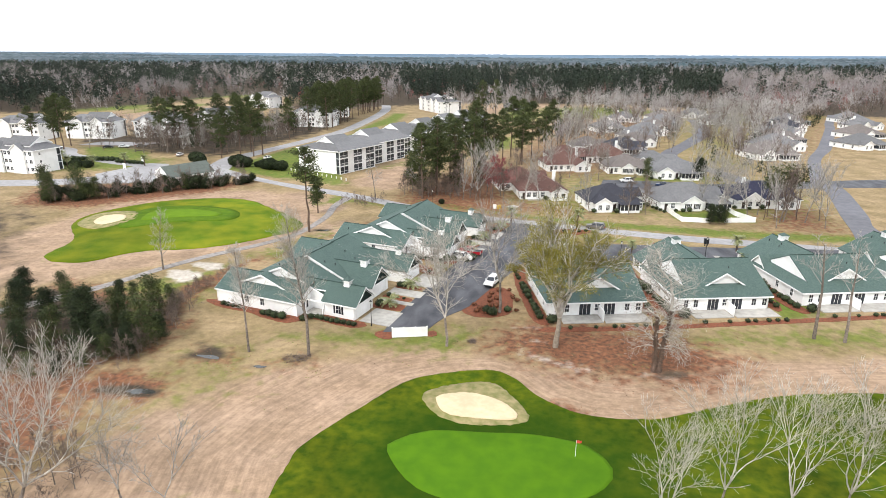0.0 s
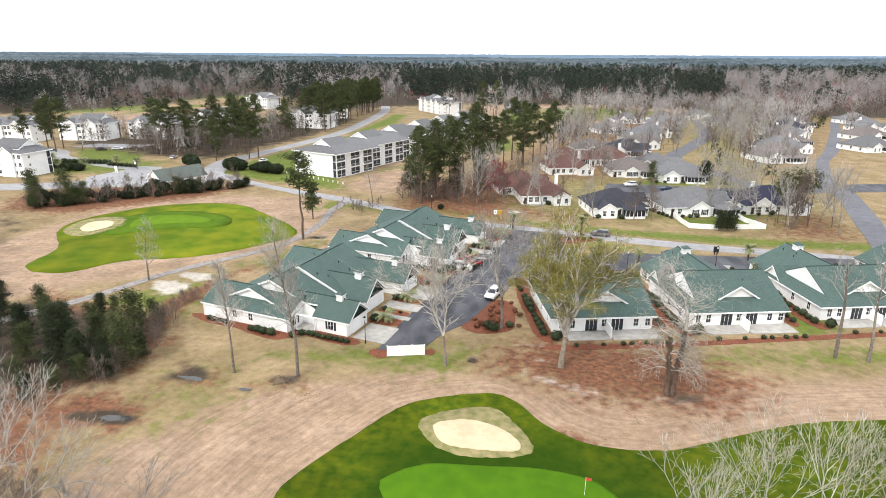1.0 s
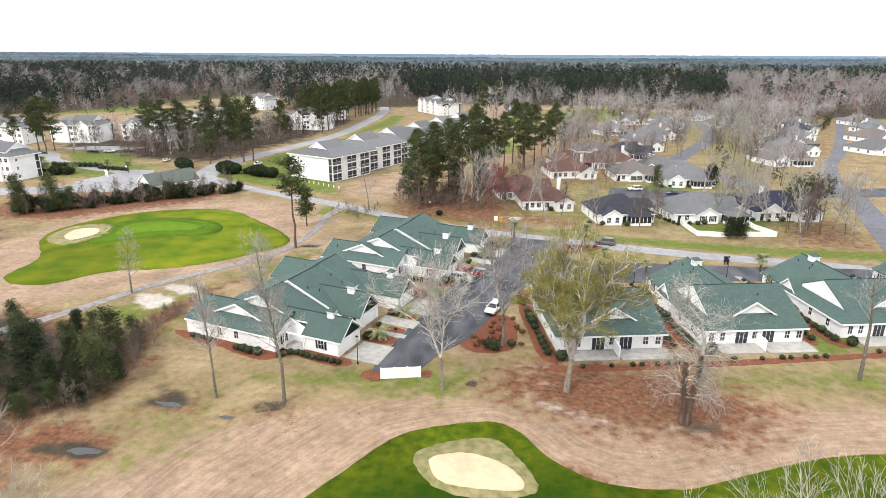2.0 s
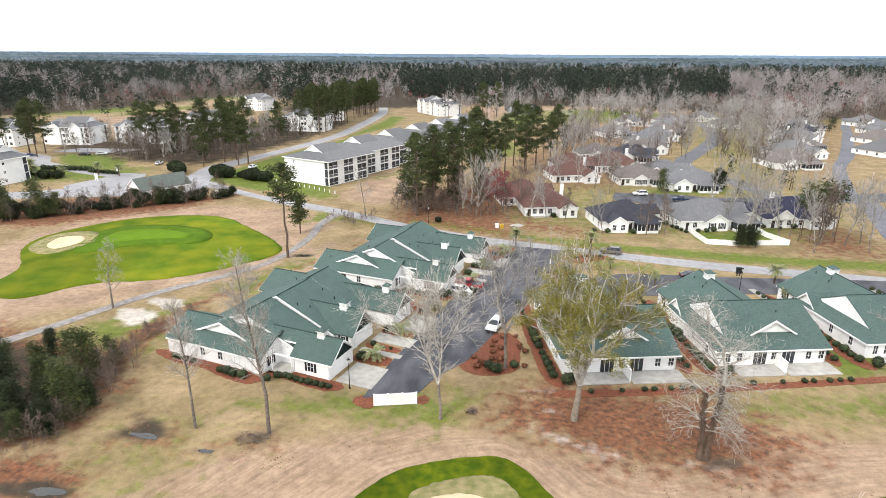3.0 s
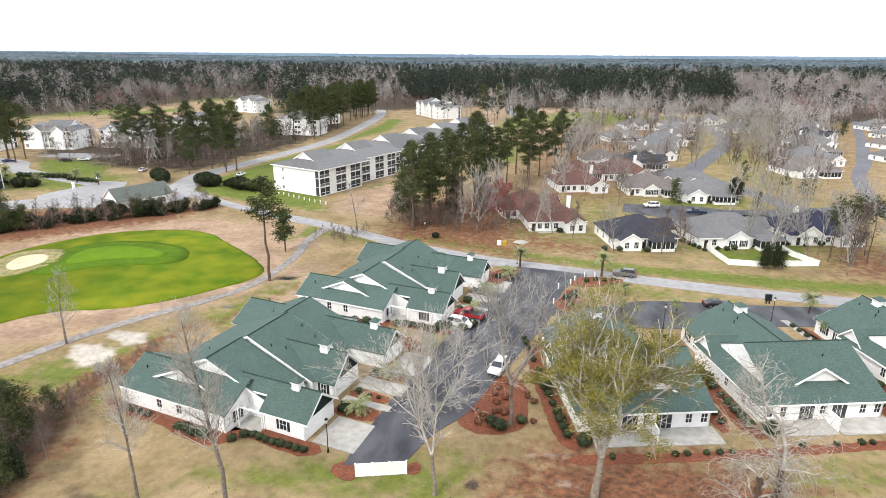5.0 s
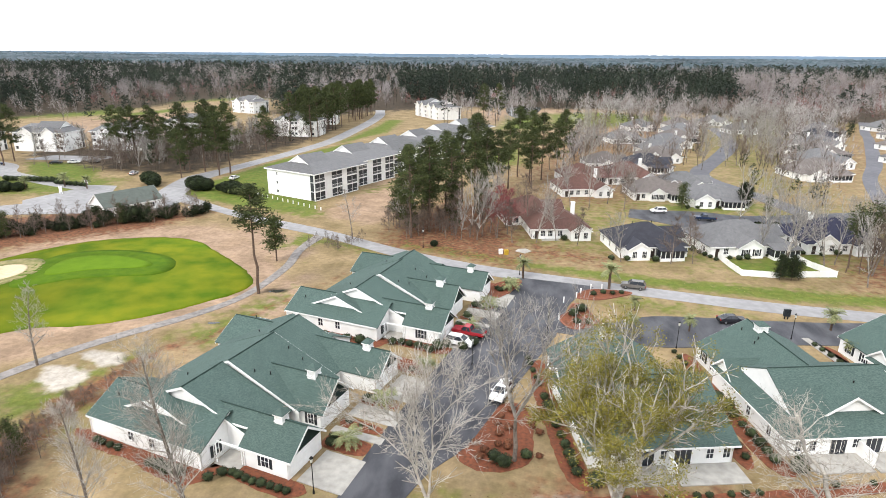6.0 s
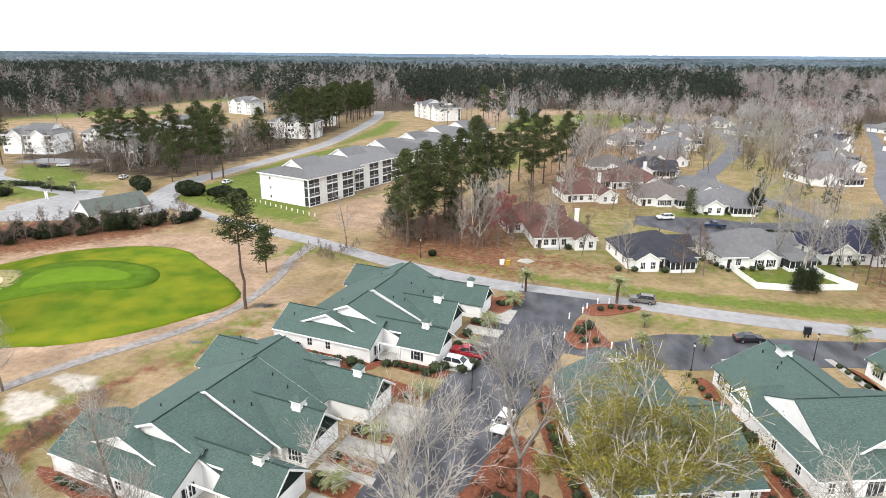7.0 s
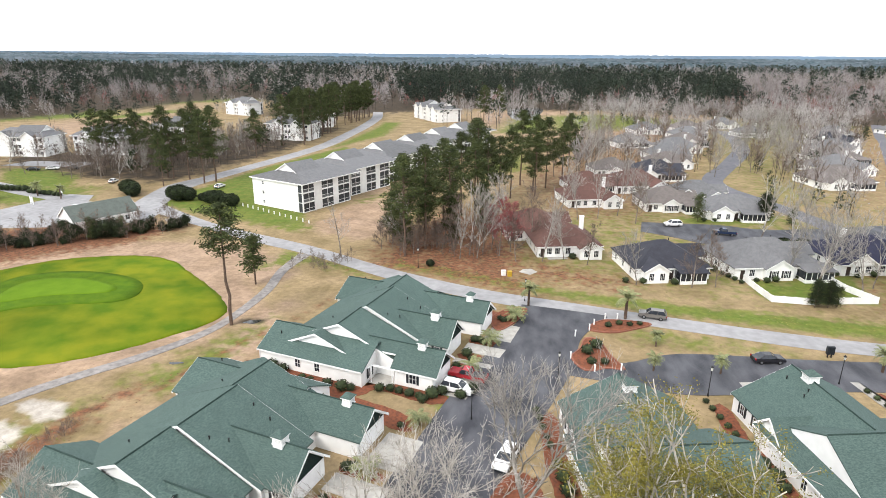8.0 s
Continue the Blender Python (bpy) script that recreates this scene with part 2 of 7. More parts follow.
    t.links.new(c, g.inputs["Color"])
    t.links.new(g.outputs["Color"], b.inputs["Base Color"])
    bp = t.nodes.new("ShaderNodeBump")
    bp.inputs["Strength"].default_value, bp.inputs["Distance"].default_value = 0.3, 0.08
    t.links.new(noise_at(6.0), bp.inputs["Height"])
    t.links.new(bp.outputs["Normal"], b.inputs["Normal"])
    return m


M_GROUND = attr_ground()


def fairway_mat():
    """Mown grass: deep green where it is watered round the putting green, olive and worn farther out."""
    m = mat("fairway_grass", (0.098, 0.118, 0.007), (0.040, 0.072, 0.005), 0.7, 0.95, 0.8, 18, big=0.3, spec=0.05)
    t = m.node_tree
    b = t.nodes["Principled BSDF"]
    base = b.inputs["Base Color"].links[0].from_socket
    geo = t.nodes.new("ShaderNodeNewGeometry")
    off = t.nodes.new("ShaderNodeVectorMath")
    off.operation = "MULTIPLY_ADD"
    off.inputs[1].default_value, off.inputs[2].default_value = (0.75, 1.0, 0.0), (-0.75, -58.5, 0.0)
    t.links.new(geo.outputs["Position"], off.inputs[0])
    ln = t.nodes.new("ShaderNodeVectorMath")
    ln.operation = "LENGTH"
    t.links.new(off.outputs["Vector"], ln.inputs[0])
    n = t.nodes.new("ShaderNodeTexNoise")
    n.inputs["Scale"].default_value, n.inputs["Detail"].default_value = 0.22, 6.0
    t.links.new(geo.outputs["Position"], n.inputs["Vector"])
    s = t.nodes.new("ShaderNodeMath")
    s.operation = "MULTIPLY_ADD"
    s.inputs[1].default_value = 9.0
    t.links.new(n.outputs["Fac"], s.inputs[0])
    t.links.new(ln.outputs["Value"], s.inputs[2])
    r = t.nodes.new("ShaderNodeMapRange")
    r.interpolation_type = "SMOOTHSTEP"
    r.inputs["From Min"].default_value, r.inputs["From Max"].default_value = 12.0, 22.0
    r.inputs["To Min"].default_value, r.inputs["To Max"].default_value = 0.85, 0.0
    t.links.new(s.outputs["Value"], r.inputs["Value"])
    x = t.nodes.new("ShaderNodeMix")
    x.data_type = "RGBA"
    x.inputs["B"].default_value = (0.017, 0.050, 0.003, 1)
    t.links.new(r.outputs["Result"], x.inputs["Factor"])
    t.links.new(base, x.inputs["A"])
    t.links.new(x.outputs["Result"], b.inputs["Base Color"])
    return m


M_FAIRWAY = fairway_mat()

# ---- mesh tools ----


def thing(name, label, category, x=0, y=0, z=0, rz=0, group="", kind=""):
    ob = new(name)
    ob.matrix_world = pose(x, y, z, 0, 0, rz)
    return tagged(ob, label, category, group, kind)


def part(name, bm, material, parent=None, label="", smooth=False):
    me = bpy.data.meshes.new(name)
    bm.to_mesh(me)
    bm.free()
    me.materials.append(material)
    if smooth:
        me.polygons.foreach_set("use_smooth", [True] * len(me.polygons))
    ob = new(name, me)
    if parent is not None:
        ob.parent = parent
    return tagged(ob, label)


def raw(name, verts, faces, material, parent=None, label=""):
    """A mesh object from arrays; all faces have the same number of corners."""
    v, f = np.asarray(verts, np.float32), np.asarray(faces, np.int32)
    me = bpy.data.meshes.new(name)
    k = f.shape[1]
    me.vertices.add(len(v))
    me.vertices.foreach_set("co", v.ravel())
    me.loops.add(f.size)
    me.loops.foreach_set("vertex_index", f.ravel())
    me.polygons.add(len(f))
    me.polygons.foreach_set("loop_start", np.arange(0, f.size, k, dtype=np.int32))
    me.update(calc_edges=True)
    me.materials.append(material)
    ob = new(name, me)
    if parent is not None:
        ob.parent = parent
    return tagged(ob, label)


def box(bm, x0, x1, y0, y1, z0, z1):
    vs = [bm.verts.new(p) for p in ((x0, y0, z0), (x1, y0, z0), (x1, y1, z0), (x0, y1, z0), (x0, y0, z1), (x1, y0, z1), (x1, y1, z1), (x0, y1, z1))]
    for f in ((3, 2, 1, 0), (4, 5, 6, 7), (0, 1, 5, 4), (1, 2, 6, 5), (2, 3, 7, 6), (3, 0, 4, 7)):
        bm.faces.new([vs[i] for i in f])
    return bm


def boxes(*rows):
    bm = bmesh.new()
    for r in rows:
        box(bm, *r)
    return bm


def slab(bm, pts, thick):
    """A flat or sloping plate: its upper outline, given counter-clockwise from above, and its thickness downwards."""
    up = [bm.verts.new(p) for p in pts]
    dn = [bm.verts.new((p[0], p[1], p[2] - thick)) for p in pts]
    bm.faces.new(up)
    bm.faces.new(dn[::-1])
    n = len(pts)
    for i in range(n):
        bm.faces.new((up[i], dn[i], dn[(i + 1) % n], up[(i + 1) % n]))


def prism(bm, pts, axis, a, b):
    """Sweeps an outline (two coordinates, across and z) along x or y from a to b."""
    def at(p, s):
        return (s, p[0], p[1]) if axis == "x" else (p[0], s, p[1])
    one, two = [bm.verts.new(at(p, a)) for p in pts], [bm.verts.new(at(p, b)) for p in pts]
    bm.faces.new(one)
    bm.faces.new(two[::-1])
    n = len(pts)
    for i in range(n):
        bm.faces.new((one[(i + 1) % n], one[i], two[i], two[(i + 1) % n]))
    bmesh.ops.recalc_face_normals(bm, faces=bm.faces)


def tube(bm, p, q, r0, r1, n=6):
    p, q = Vector(p), Vector(q)
    d = (q - p).normalized()
    a = d.orthogonal().normalized()
    b = d.cross(a)
    rings = []
    for c, r in ((p, r0), (q, r1)):
        rings.append([bm.verts.new(c + (a * math.cos(2 * math.pi * i / n) + b * math.sin(2 * math.pi * i / n)) * r) for i in range(n)])
    for i in range(n):
        bm.faces.new((rings[0][i], rings[0][(i + 1) % n], rings[1][(i + 1) % n], rings[1][i]))
    bm.faces.new(rings[0][::-1])
    bm.faces.new(rings[1])


def smooth_loop(pts, step=1.5, jitter=0.0, seed=1, closed=True):
    """Rounds an outline with a spline and gives it a slightly uneven edge."""
    rnd = random.Random(seed)
    p = [Vector((*q, 0)) for q in pts]
    n, out = len(p), []
    for i in range(n if closed else n - 1):
        g = (lambda k: p[k % n]) if closed else (lambda k: p[min(max(k, 0), n - 1)])
        a, b, c, d = g(i - 1), g(i), g(i + 1), g(i + 2)
        m = max(2, int((c - b).length / step))
        for j in range(m):
            s = j / m
            q = 0.5 * ((2 * b) + (c - a) * s + (2 * a - 5 * b + 4 * c - d) * s * s + (3 * b - a - 3 * c + d) * s ** 3)
            out.append((q.x + rnd.uniform(-jitter, jitter), q.y + rnd.uniform(-jitter, jitter)))
    if not closed:
        out.append(tuple(p[-1].xy))
    return out


def patch(name, pts, z, material, label, category="", thick=0.3, step=1.5, jitter=0.15, round_it=True, kind="structure", dome=0.0):
    """A piece of ground with its own outline: a thin bed with a real edge, raised towards its middle by dome."""
    loop = smooth_loop(pts, step, jitter) if round_it else [tuple(p) for p in pts]
    area = sum(a[0] * b[1] - b[0] * a[1] for a, b in zip(loop, loop[1:] + loop[:1]))
    loop = loop if area > 0 else loop[::-1]
    bm = bmesh.new()
    if dome:
        c = Vector((sum(p[0] for p in loop) / len(loop), sum(p[1] for p in loop) / len(loop)))
        last = None
        for s in (1.0, 0.96, 0.9, 0.8, 0.65, 0.45, 0.2):
            h = z + dome * (1 - s ** 2) ** 0.8
            ring = [bm.verts.new((c.x + (p[0] - c.x) * s, c.y + (p[1] - c.y) * s, h)) for p in loop]
            if last is None:
                base = [bm.verts.new((p[0], p[1], -thick)) for p in loop]
                last = base
            for i in range(len(loop)):
                k = (i + 1) % len(loop)
                bm.faces.new((last[i], last[k], ring[k], ring[i]))
            last = ring
        bm.faces.new(last)
    else:
        slab(bm, [(x, y, z) for x, y in loop], thick + z)
        bmesh.ops.triangulate(bm, faces=[f for f in bm.faces if len(f.verts) > 4])
    ob = part(name, bm, material, None, label, smooth=bool(dome))
    return tagged(ob, label, category, "", kind)


def ribbon(name, left, right, z, material, label, category, step=3.0, kerb=0.0, kerb_mat=None):
    """A road between its two edges, with a kerb along each edge where asked."""
    L, R = smooth_loop(left, step, 0, closed=False), smooth_loop(right, step, 0, closed=False)
    n = max(len(L), len(R))

    def resample(pts):
        d = np.r_[0, np.cumsum([math.dist(a, b) for a, b in zip(pts, pts[1:])])]
        s = np.linspace(0, d[-1], n)
        return list(zip(np.interp(s, d, [p[0] for p in pts]), np.interp(s, d, [p[1] for p in pts])))
    L, R = resample(L), resample(R)
    bm = bmesh.new()
    cols = []
    for l, r in zip(L, R):
        row = [(l[0], l[1], -0.3), (l[0], l[1], z)]
        row += [(l[0] + (r[0] - l[0]) * s, l[1] + (r[1] - l[1]) * s, z + 0.04 * math.sin(math.pi * s)) for s in (0.25, 0.5, 0.75)]
        row += [(r[0], r[1], z), (r[0], r[1], -0.3)]
        cols.append([bm.verts.new(p) for p in row])
    for a, b in zip(cols, cols[1:]):
        for i in range(6):
            bm.faces.new((a[i], a[i + 1], b[i + 1], b[i]))
    bmesh.ops.recalc_face_normals(bm, faces=bm.faces)
    ob = tagged(part(name, bm, material, None, label), label, category, "", "structure")
    if kerb:
        for edge, other in ((L, R), (R, L)):
            kb = bmesh.new()
            rows = []
            for e, o in zip(edge, other):
                d = Vector((e[0] - o[0], e[1] - o[1])).normalized() * 0.35
                rows.append([kb.verts.new(p) for p in ((e[0], e[1], -0.2), (e[0], e[1], z + kerb), (e[0] + d.x, e[1] + d.y, z + kerb), (e[0] + d.x, e[1] + d.y, -0.2))])
            for a, b in zip(rows, rows[1:]):
                for i in range(3):
                    kb.faces.new((a[i], a[i + 1], b[i + 1], b[i]))
            bmesh.ops.recalc_face_normals(kb, faces=kb.faces)
            part("kerb", kb, kerb_mat or M_CONCRETE, ob, "pale concrete kerb")
    return ob

# ---- ground ----


def axis_steps(lo, hi, fine_lo, fine_hi, fine=1.0, mid=5.0, mid_reach=330.0):
    a = list(np.arange(fine_lo, fine_hi + 0.1, fine))
    up, dn = [a[-1]], [a[0]]
    while up[-1] < hi:
        up.append(up[-1] + (mid if up[-1] < fine_hi + mid_reach else max(mid, (up[-1] - fine_hi) * 0.15)))
    while dn[-1] > lo:
        dn.append(dn[-1] - (mid if dn[-1] > fine_lo - mid_reach else max(mid, (fine_lo - dn[-1]) * 0.15)))
    return np.array(dn[:0:-1] + a + up[1:])


GX, GY = axis_steps(-5000, 5000, -125, 95), axis_steps(-700, 4950, 30, 200, mid_reach=420)
XX, YY = np.meshgrid(GX, GY)


def inside(pts, X, Y):
    """How far inside an outline each place lies, in metres (negative outside)."""
    p = np.array(pts, float)
    hit, far = np.zeros(X.shape, bool), np.full(X.shape, 1e9)
    for (x0, y0), (x1, y1) in zip(p, np.roll(p, -1, 0)):
        hit ^= ((y0 > Y) != (y1 > Y)) & (X < (x1 - x0) * (Y - y0) / (y1 - y0 + 1e-9) + x0)
        dx, dy = x1 - x0, y1 - y0
        s = np.clip(((X - x0) * dx + (Y - y0) * dy) / (dx * dx + dy * dy + 1e-9), 0, 1)
        far = np.minimum(far, np.hypot(X - x0 - s * dx, Y - y0 - s * dy))
    return np.where(hit, far, -far)


def zone(layers, X, Y):
    """The strength of a ground cover, from outlines with an edge width and a strength."""
    out = np.zeros(X.shape)
    for pts, soft, strength in layers:
        out = np.maximum(out, strength * np.clip(inside(pts, X, Y) / soft * 0.5 + 0.5, 0, 1))
    return out


FAIR_NEAR = [(-20, 44), (-22.5, 55.7), (-21.1, 61.1), (-17.3, 67.8), (-12.7, 74.9), (-7.5, 78), (-1.1, 79.7), (2.2, 77.8), (6, 73.1), (11.7, 69.9), (19.4, 70.1), (23.1, 71.5), (31.1, 75.3), (39.4, 78.5), (52.5, 80.8), (75, 82), (80, 40), (40, 20), (0, 18)]
FAIR_FAR = [(-103.4, 116.3), (-106.1, 129), (-117, 143), (-117.7, 155.2), (-106.4, 171.2), (-86.7, 176.6), (-71.5, 167.1), (-55.1, 149.5), (-62.5, 135.5), (-72.7, 127.1), (-84.4, 123.2), (-93, 114)]
BARE = [
    ([(-52, 40), (-44, 62), (-34, 74), (-12, 85), (6, 82), (20, 80), (34, 88), (80, 94), (80, 78), (52, 79), (30, 73), (12, 67), (0, 76), (-14, 72), (-19, 60), (-18, 40)], 5, 1.0),
    ([(-125, 110), (-122, 165), (-108, 184), (-84, 190), (-62, 176), (-47, 150), (-56, 132), (-72, 117), (-92, 100), (-112, 98)], 6, 0.9),
    ([(-80, 186), (-56, 160), (-50, 168), (-55, 180), (-70, 190)], 5, 0.9),
    ([(-60, 205), (-44, 196), (-34, 205), (-40, 240), (-38, 275), (-52, 262)], 6, 0.9),
    ([(-42, 96), (-34, 118), (-40, 135), (-44, 160), (-52, 150), (-50, 122), (-56, 104)], 5, 0.75),
    ([(-330, 390), (-230, 320), (-205, 345), (-300, 640)], 30, 0.7),
    ([(-40, 400), (70, 420), (160, 560), (20, 600), (-50, 560)], 30, 0.8),
]
GREEN = [
    ([(-36, 86), (-18, 84), (-6, 84), (-4, 92), (-12, 93), (-22, 91)], 5, 0.75),
    ([(28, 92), (60, 95), (90, 100), (90, 107), (50, 101), (30, 96)], 5, 0.68),
    ([(48, 104), (56, 108), (54, 122), (50, 122)], 2, 1.0),
    ([(13, 164), (30, 159.5), (50, 156), (70, 155), (110, 154), (110, 161), (60, 162), (30, 165), (8, 169), (-30, 184), (-32, 179)], 3, 0.95),
    ([(14, 154), (30, 152), (45, 148), (40, 146), (24, 146), (16, 148)], 4, 0.6),
    ([(45, 184), (46, 170), (66, 171), (70, 188), (62, 186), (52, 180)], 3, 1.0),
    ([(-104, 219), (-84, 226), (-68, 214), (-58, 206), (-62, 202), (-90, 214)], 4, 1.0),
    ([(-117, 227), (-113, 246), (-108, 287), (-100, 322), (-92, 350), (-84, 330), (-90, 262), (-88, 236), (-67.5, 221), (-64, 210), (-87, 212)], 4, 1.4),
    ([(-210, 270), (-187, 244), (-158, 237), (-172, 262), (-193, 273)], 4, 1.1),
    ([(-355, 422), (-350, 479), (-372, 508), (-374, 445)], 10, 1.1),
    ([(-330, 517), (-335, 576), (-318, 602), (-351, 663), (-356, 618)], 12, 1.1),
    ([(-299, 433), (-287, 476), (-277, 510), (-292, 536), (-310, 470)], 10, 1.0),
    ([(-57, 236), (-44, 262), (-38, 262), (-52, 234)], 4, 0.7),
    ([(-98, 350), (-96, 430), (-98, 470), (-88, 470), (-84, 400)], 5, 1.1),
    ([(-58, 186), (-36, 176), (-34, 171), (-50, 178), (-60, 172)], 4, 0.8),
    ([(-78, 100), (-66, 113), (-58, 122), (-60, 106), (-52, 102), (-60, 96)], 5, 0.7),
    ([(-58, 124), (-46, 150), (-44, 140), (-50, 122)], 4, 0.7),
    ([(-44, 98), (-50, 96), (-54, 102), (-46, 108)], 4, 0.4),
    ([(-46, 60), (-36, 66), (-30, 78), (-40, 84), (-52, 78)], 8, 0.4),
    ([(-15, 133), (-6, 132), (-4, 128), (-12, 124)], 3, 1.0),
    ([(36, 222), (60, 226), (78, 236), (70, 242), (44, 234)], 6, 0.9),
    ([(60, 250), (110, 250), (110, 330), (80, 310)], 20, 0.45),
    ([(-8, 176), (40, 168), (90, 168), (110, 240), (40, 250), (-10, 230)], 12, 0.42),
    ([(60, 280), (130, 300), (240, 500), (140, 560), (80, 420)], 30, 0.42),
    ([(-420, 470), (-340, 440), (-310, 470), (-340, 540), (-420, 560)], 20, 1.0),
    ([(-380, 600), (-280, 620), (-250, 700), (-330, 720)], 20, 1.0),
    ([(-20, 425), (10, 430), (20, 500), (-10, 520)], 15, 1.0),
    ([(10, 440), (70, 450), (130, 530), (60, 570), (10, 540)], 15, 0.75),
    ([(-20, 290), (0, 300), (-2, 345), (-18, 335)], 8, 0.9),
    ([(-200, 206), (-140, 220), (-150, 245), (-210, 240)], 8, 0.8),
    ([(100, 400), (180, 440), (260, 520), (150, 520)], 25, 0.7),
]
LITTER = [
    ([(-4, 88), (2, 84), (10, 79.5), (30, 78.5), (38, 88), (26, 97), (4, 98)], 6, 0.86),
    ([(-90, 66), (-60, 69), (-53, 78), (-53, 88), (-60, 96), (-88, 104)], 5, 0.9),
    ([(-54, 40), (-70, 40), (-80, 70), (-58, 72), (-52, 60)], 6, 1.0),
    ([(-66, 66), (-56, 64), (-46, 65.5), (-45, 70), (-54, 73)], 3, 0.9),
    ([(-38, 176), (-24, 174), (0, 166), (2, 178), (-2, 208), (-22, 240), (-36, 200)], 8, 0.74),
    ([(-150, 160), (-128, 158), (-100, 184), (-92, 202), (-130, 196), (-160, 180)], 6, 1.0),
    ([(66, 162), (88, 162), (92, 190), (84, 196), (70, 180)], 8, 0.65),
    ([(-4, 174), (20, 170), (24, 178), (0, 190)], 6, 0.6),
    ([(0, 222), (34, 222), (50, 262), (110, 420), (60, 480), (-10, 300)], 16, 0.48),
    ([(104, 250), (150, 300), (260, 460), (260, 560), (190, 520), (110, 300)], 20, 0.38),
    ([(-53, 65), (-46, 64.5), (-44, 67.5), (-49, 70)], 2.5, 0.85),
    ([(-48, 76), (-40, 75.5), (-38, 78), (-46, 80.5)], 3, 0.7),
    ([(-37, 74.6), (-27, 76.5), (-26, 81), (-33, 79)], 3, 0.6),
    ([(6, 71.2), (10, 69.6), (12, 71), (8, 73)], 1.5, 0.8),
    ([(-54, 88), (-57.5, 97), (-57, 107), (-57, 116), (-54, 124), (-56, 124), (-60.5, 114), (-63.5, 104), (-62, 92)], 2.0, 0.8),
    ([(-56.2, 111.7), (-52.6, 120), (-50.1, 127.2), (-46.4, 137.7), (-41.4, 147.2), (-36.9, 159.7), (-38, 160), (-42.6, 147.6), (-47.8, 138), (-51.6, 127.6), (-54.4, 119)], 1.2, 0.6),
]
PALE = [
    ([(-71, 112.5), (-67, 113.2), (-62.5, 111.2), (-62.6, 107.3), (-65, 106), (-69, 108.5)], 1.2, 0.95),
    ([(-69, 116.6), (-67, 118.4), (-61.8, 118.2), (-59.8, 114.6), (-63, 113.4)], 1.2, 0.85),
    ([(2, 85.6), (7, 82.6), (13, 80.8), (14, 82.4), (8, 84.6), (3, 87)], 1.4, 0.58),
    ([(1, 94.5), (7, 94.6), (7, 96.2), (1.5, 96)], 1.2, 0.5),
    ([(3.6, 89.3), (7, 89.2), (7.2, 90.6), (4, 90.8)], 1.0, 0.5),
    ([(20, 80.4), (26, 80), (27, 82.5), (21, 83)], 1.5, 0.5),
]
# dark ground: shade under trees put into the floor colour, and mud round puddles
WOOD_SHADE_MUD = [
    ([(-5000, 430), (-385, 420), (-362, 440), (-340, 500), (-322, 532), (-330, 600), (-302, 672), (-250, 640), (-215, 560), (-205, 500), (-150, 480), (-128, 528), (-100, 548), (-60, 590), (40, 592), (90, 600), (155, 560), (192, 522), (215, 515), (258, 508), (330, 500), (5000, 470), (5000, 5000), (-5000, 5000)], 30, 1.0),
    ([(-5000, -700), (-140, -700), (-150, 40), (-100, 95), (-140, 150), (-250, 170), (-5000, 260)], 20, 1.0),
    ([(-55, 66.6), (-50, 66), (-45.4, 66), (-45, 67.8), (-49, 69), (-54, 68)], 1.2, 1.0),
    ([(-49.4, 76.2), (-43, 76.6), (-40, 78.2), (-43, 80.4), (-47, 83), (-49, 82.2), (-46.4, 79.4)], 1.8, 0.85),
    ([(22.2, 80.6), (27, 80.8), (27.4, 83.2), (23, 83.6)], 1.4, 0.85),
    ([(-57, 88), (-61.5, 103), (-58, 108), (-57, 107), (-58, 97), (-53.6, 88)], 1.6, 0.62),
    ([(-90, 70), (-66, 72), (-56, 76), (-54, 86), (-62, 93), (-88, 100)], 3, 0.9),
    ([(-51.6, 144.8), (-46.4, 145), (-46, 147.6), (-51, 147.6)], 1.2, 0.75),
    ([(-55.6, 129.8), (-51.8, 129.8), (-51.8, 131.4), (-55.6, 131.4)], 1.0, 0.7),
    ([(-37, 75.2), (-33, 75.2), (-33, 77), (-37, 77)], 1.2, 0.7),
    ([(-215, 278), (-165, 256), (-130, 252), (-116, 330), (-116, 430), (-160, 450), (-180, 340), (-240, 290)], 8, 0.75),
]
gv = np.stack([XX.ravel(), YY.ravel(), np.zeros(XX.size)], 1)
far_y = np.hypot(gv[:, 0], gv[:, 1])
gv[:, 2] = np.clip((far_y - 1800) / 3000, 0, 1) ** 1.3 * 34
ny, nx = XX.shape
gi = np.arange(nx * ny).reshape(ny, nx)
gf = np.stack([gi[:-1, :-1], gi[:-1, 1:], gi[1:, 1:], gi[1:, :-1]], -1).reshape(-1, 4)
ground = tagged(raw("ground", gv, gf, M_GROUND), "straw-coloured winter turf with sandy, green and leafy patches", "ground", "", "structure")
for key, layers in (("bare", BARE), ("green", GREEN), ("litter", LITTER), ("pale", PALE), ("wood", WOOD_SHADE_MUD)):
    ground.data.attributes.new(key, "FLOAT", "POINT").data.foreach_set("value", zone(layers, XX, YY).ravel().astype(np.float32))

ground.data.attributes.new("rim", "FLOAT", "POINT").data.foreach_set("value", np.clip(inside(FAIR_NEAR, XX, YY), -60, 5).ravel().astype(np.float32))

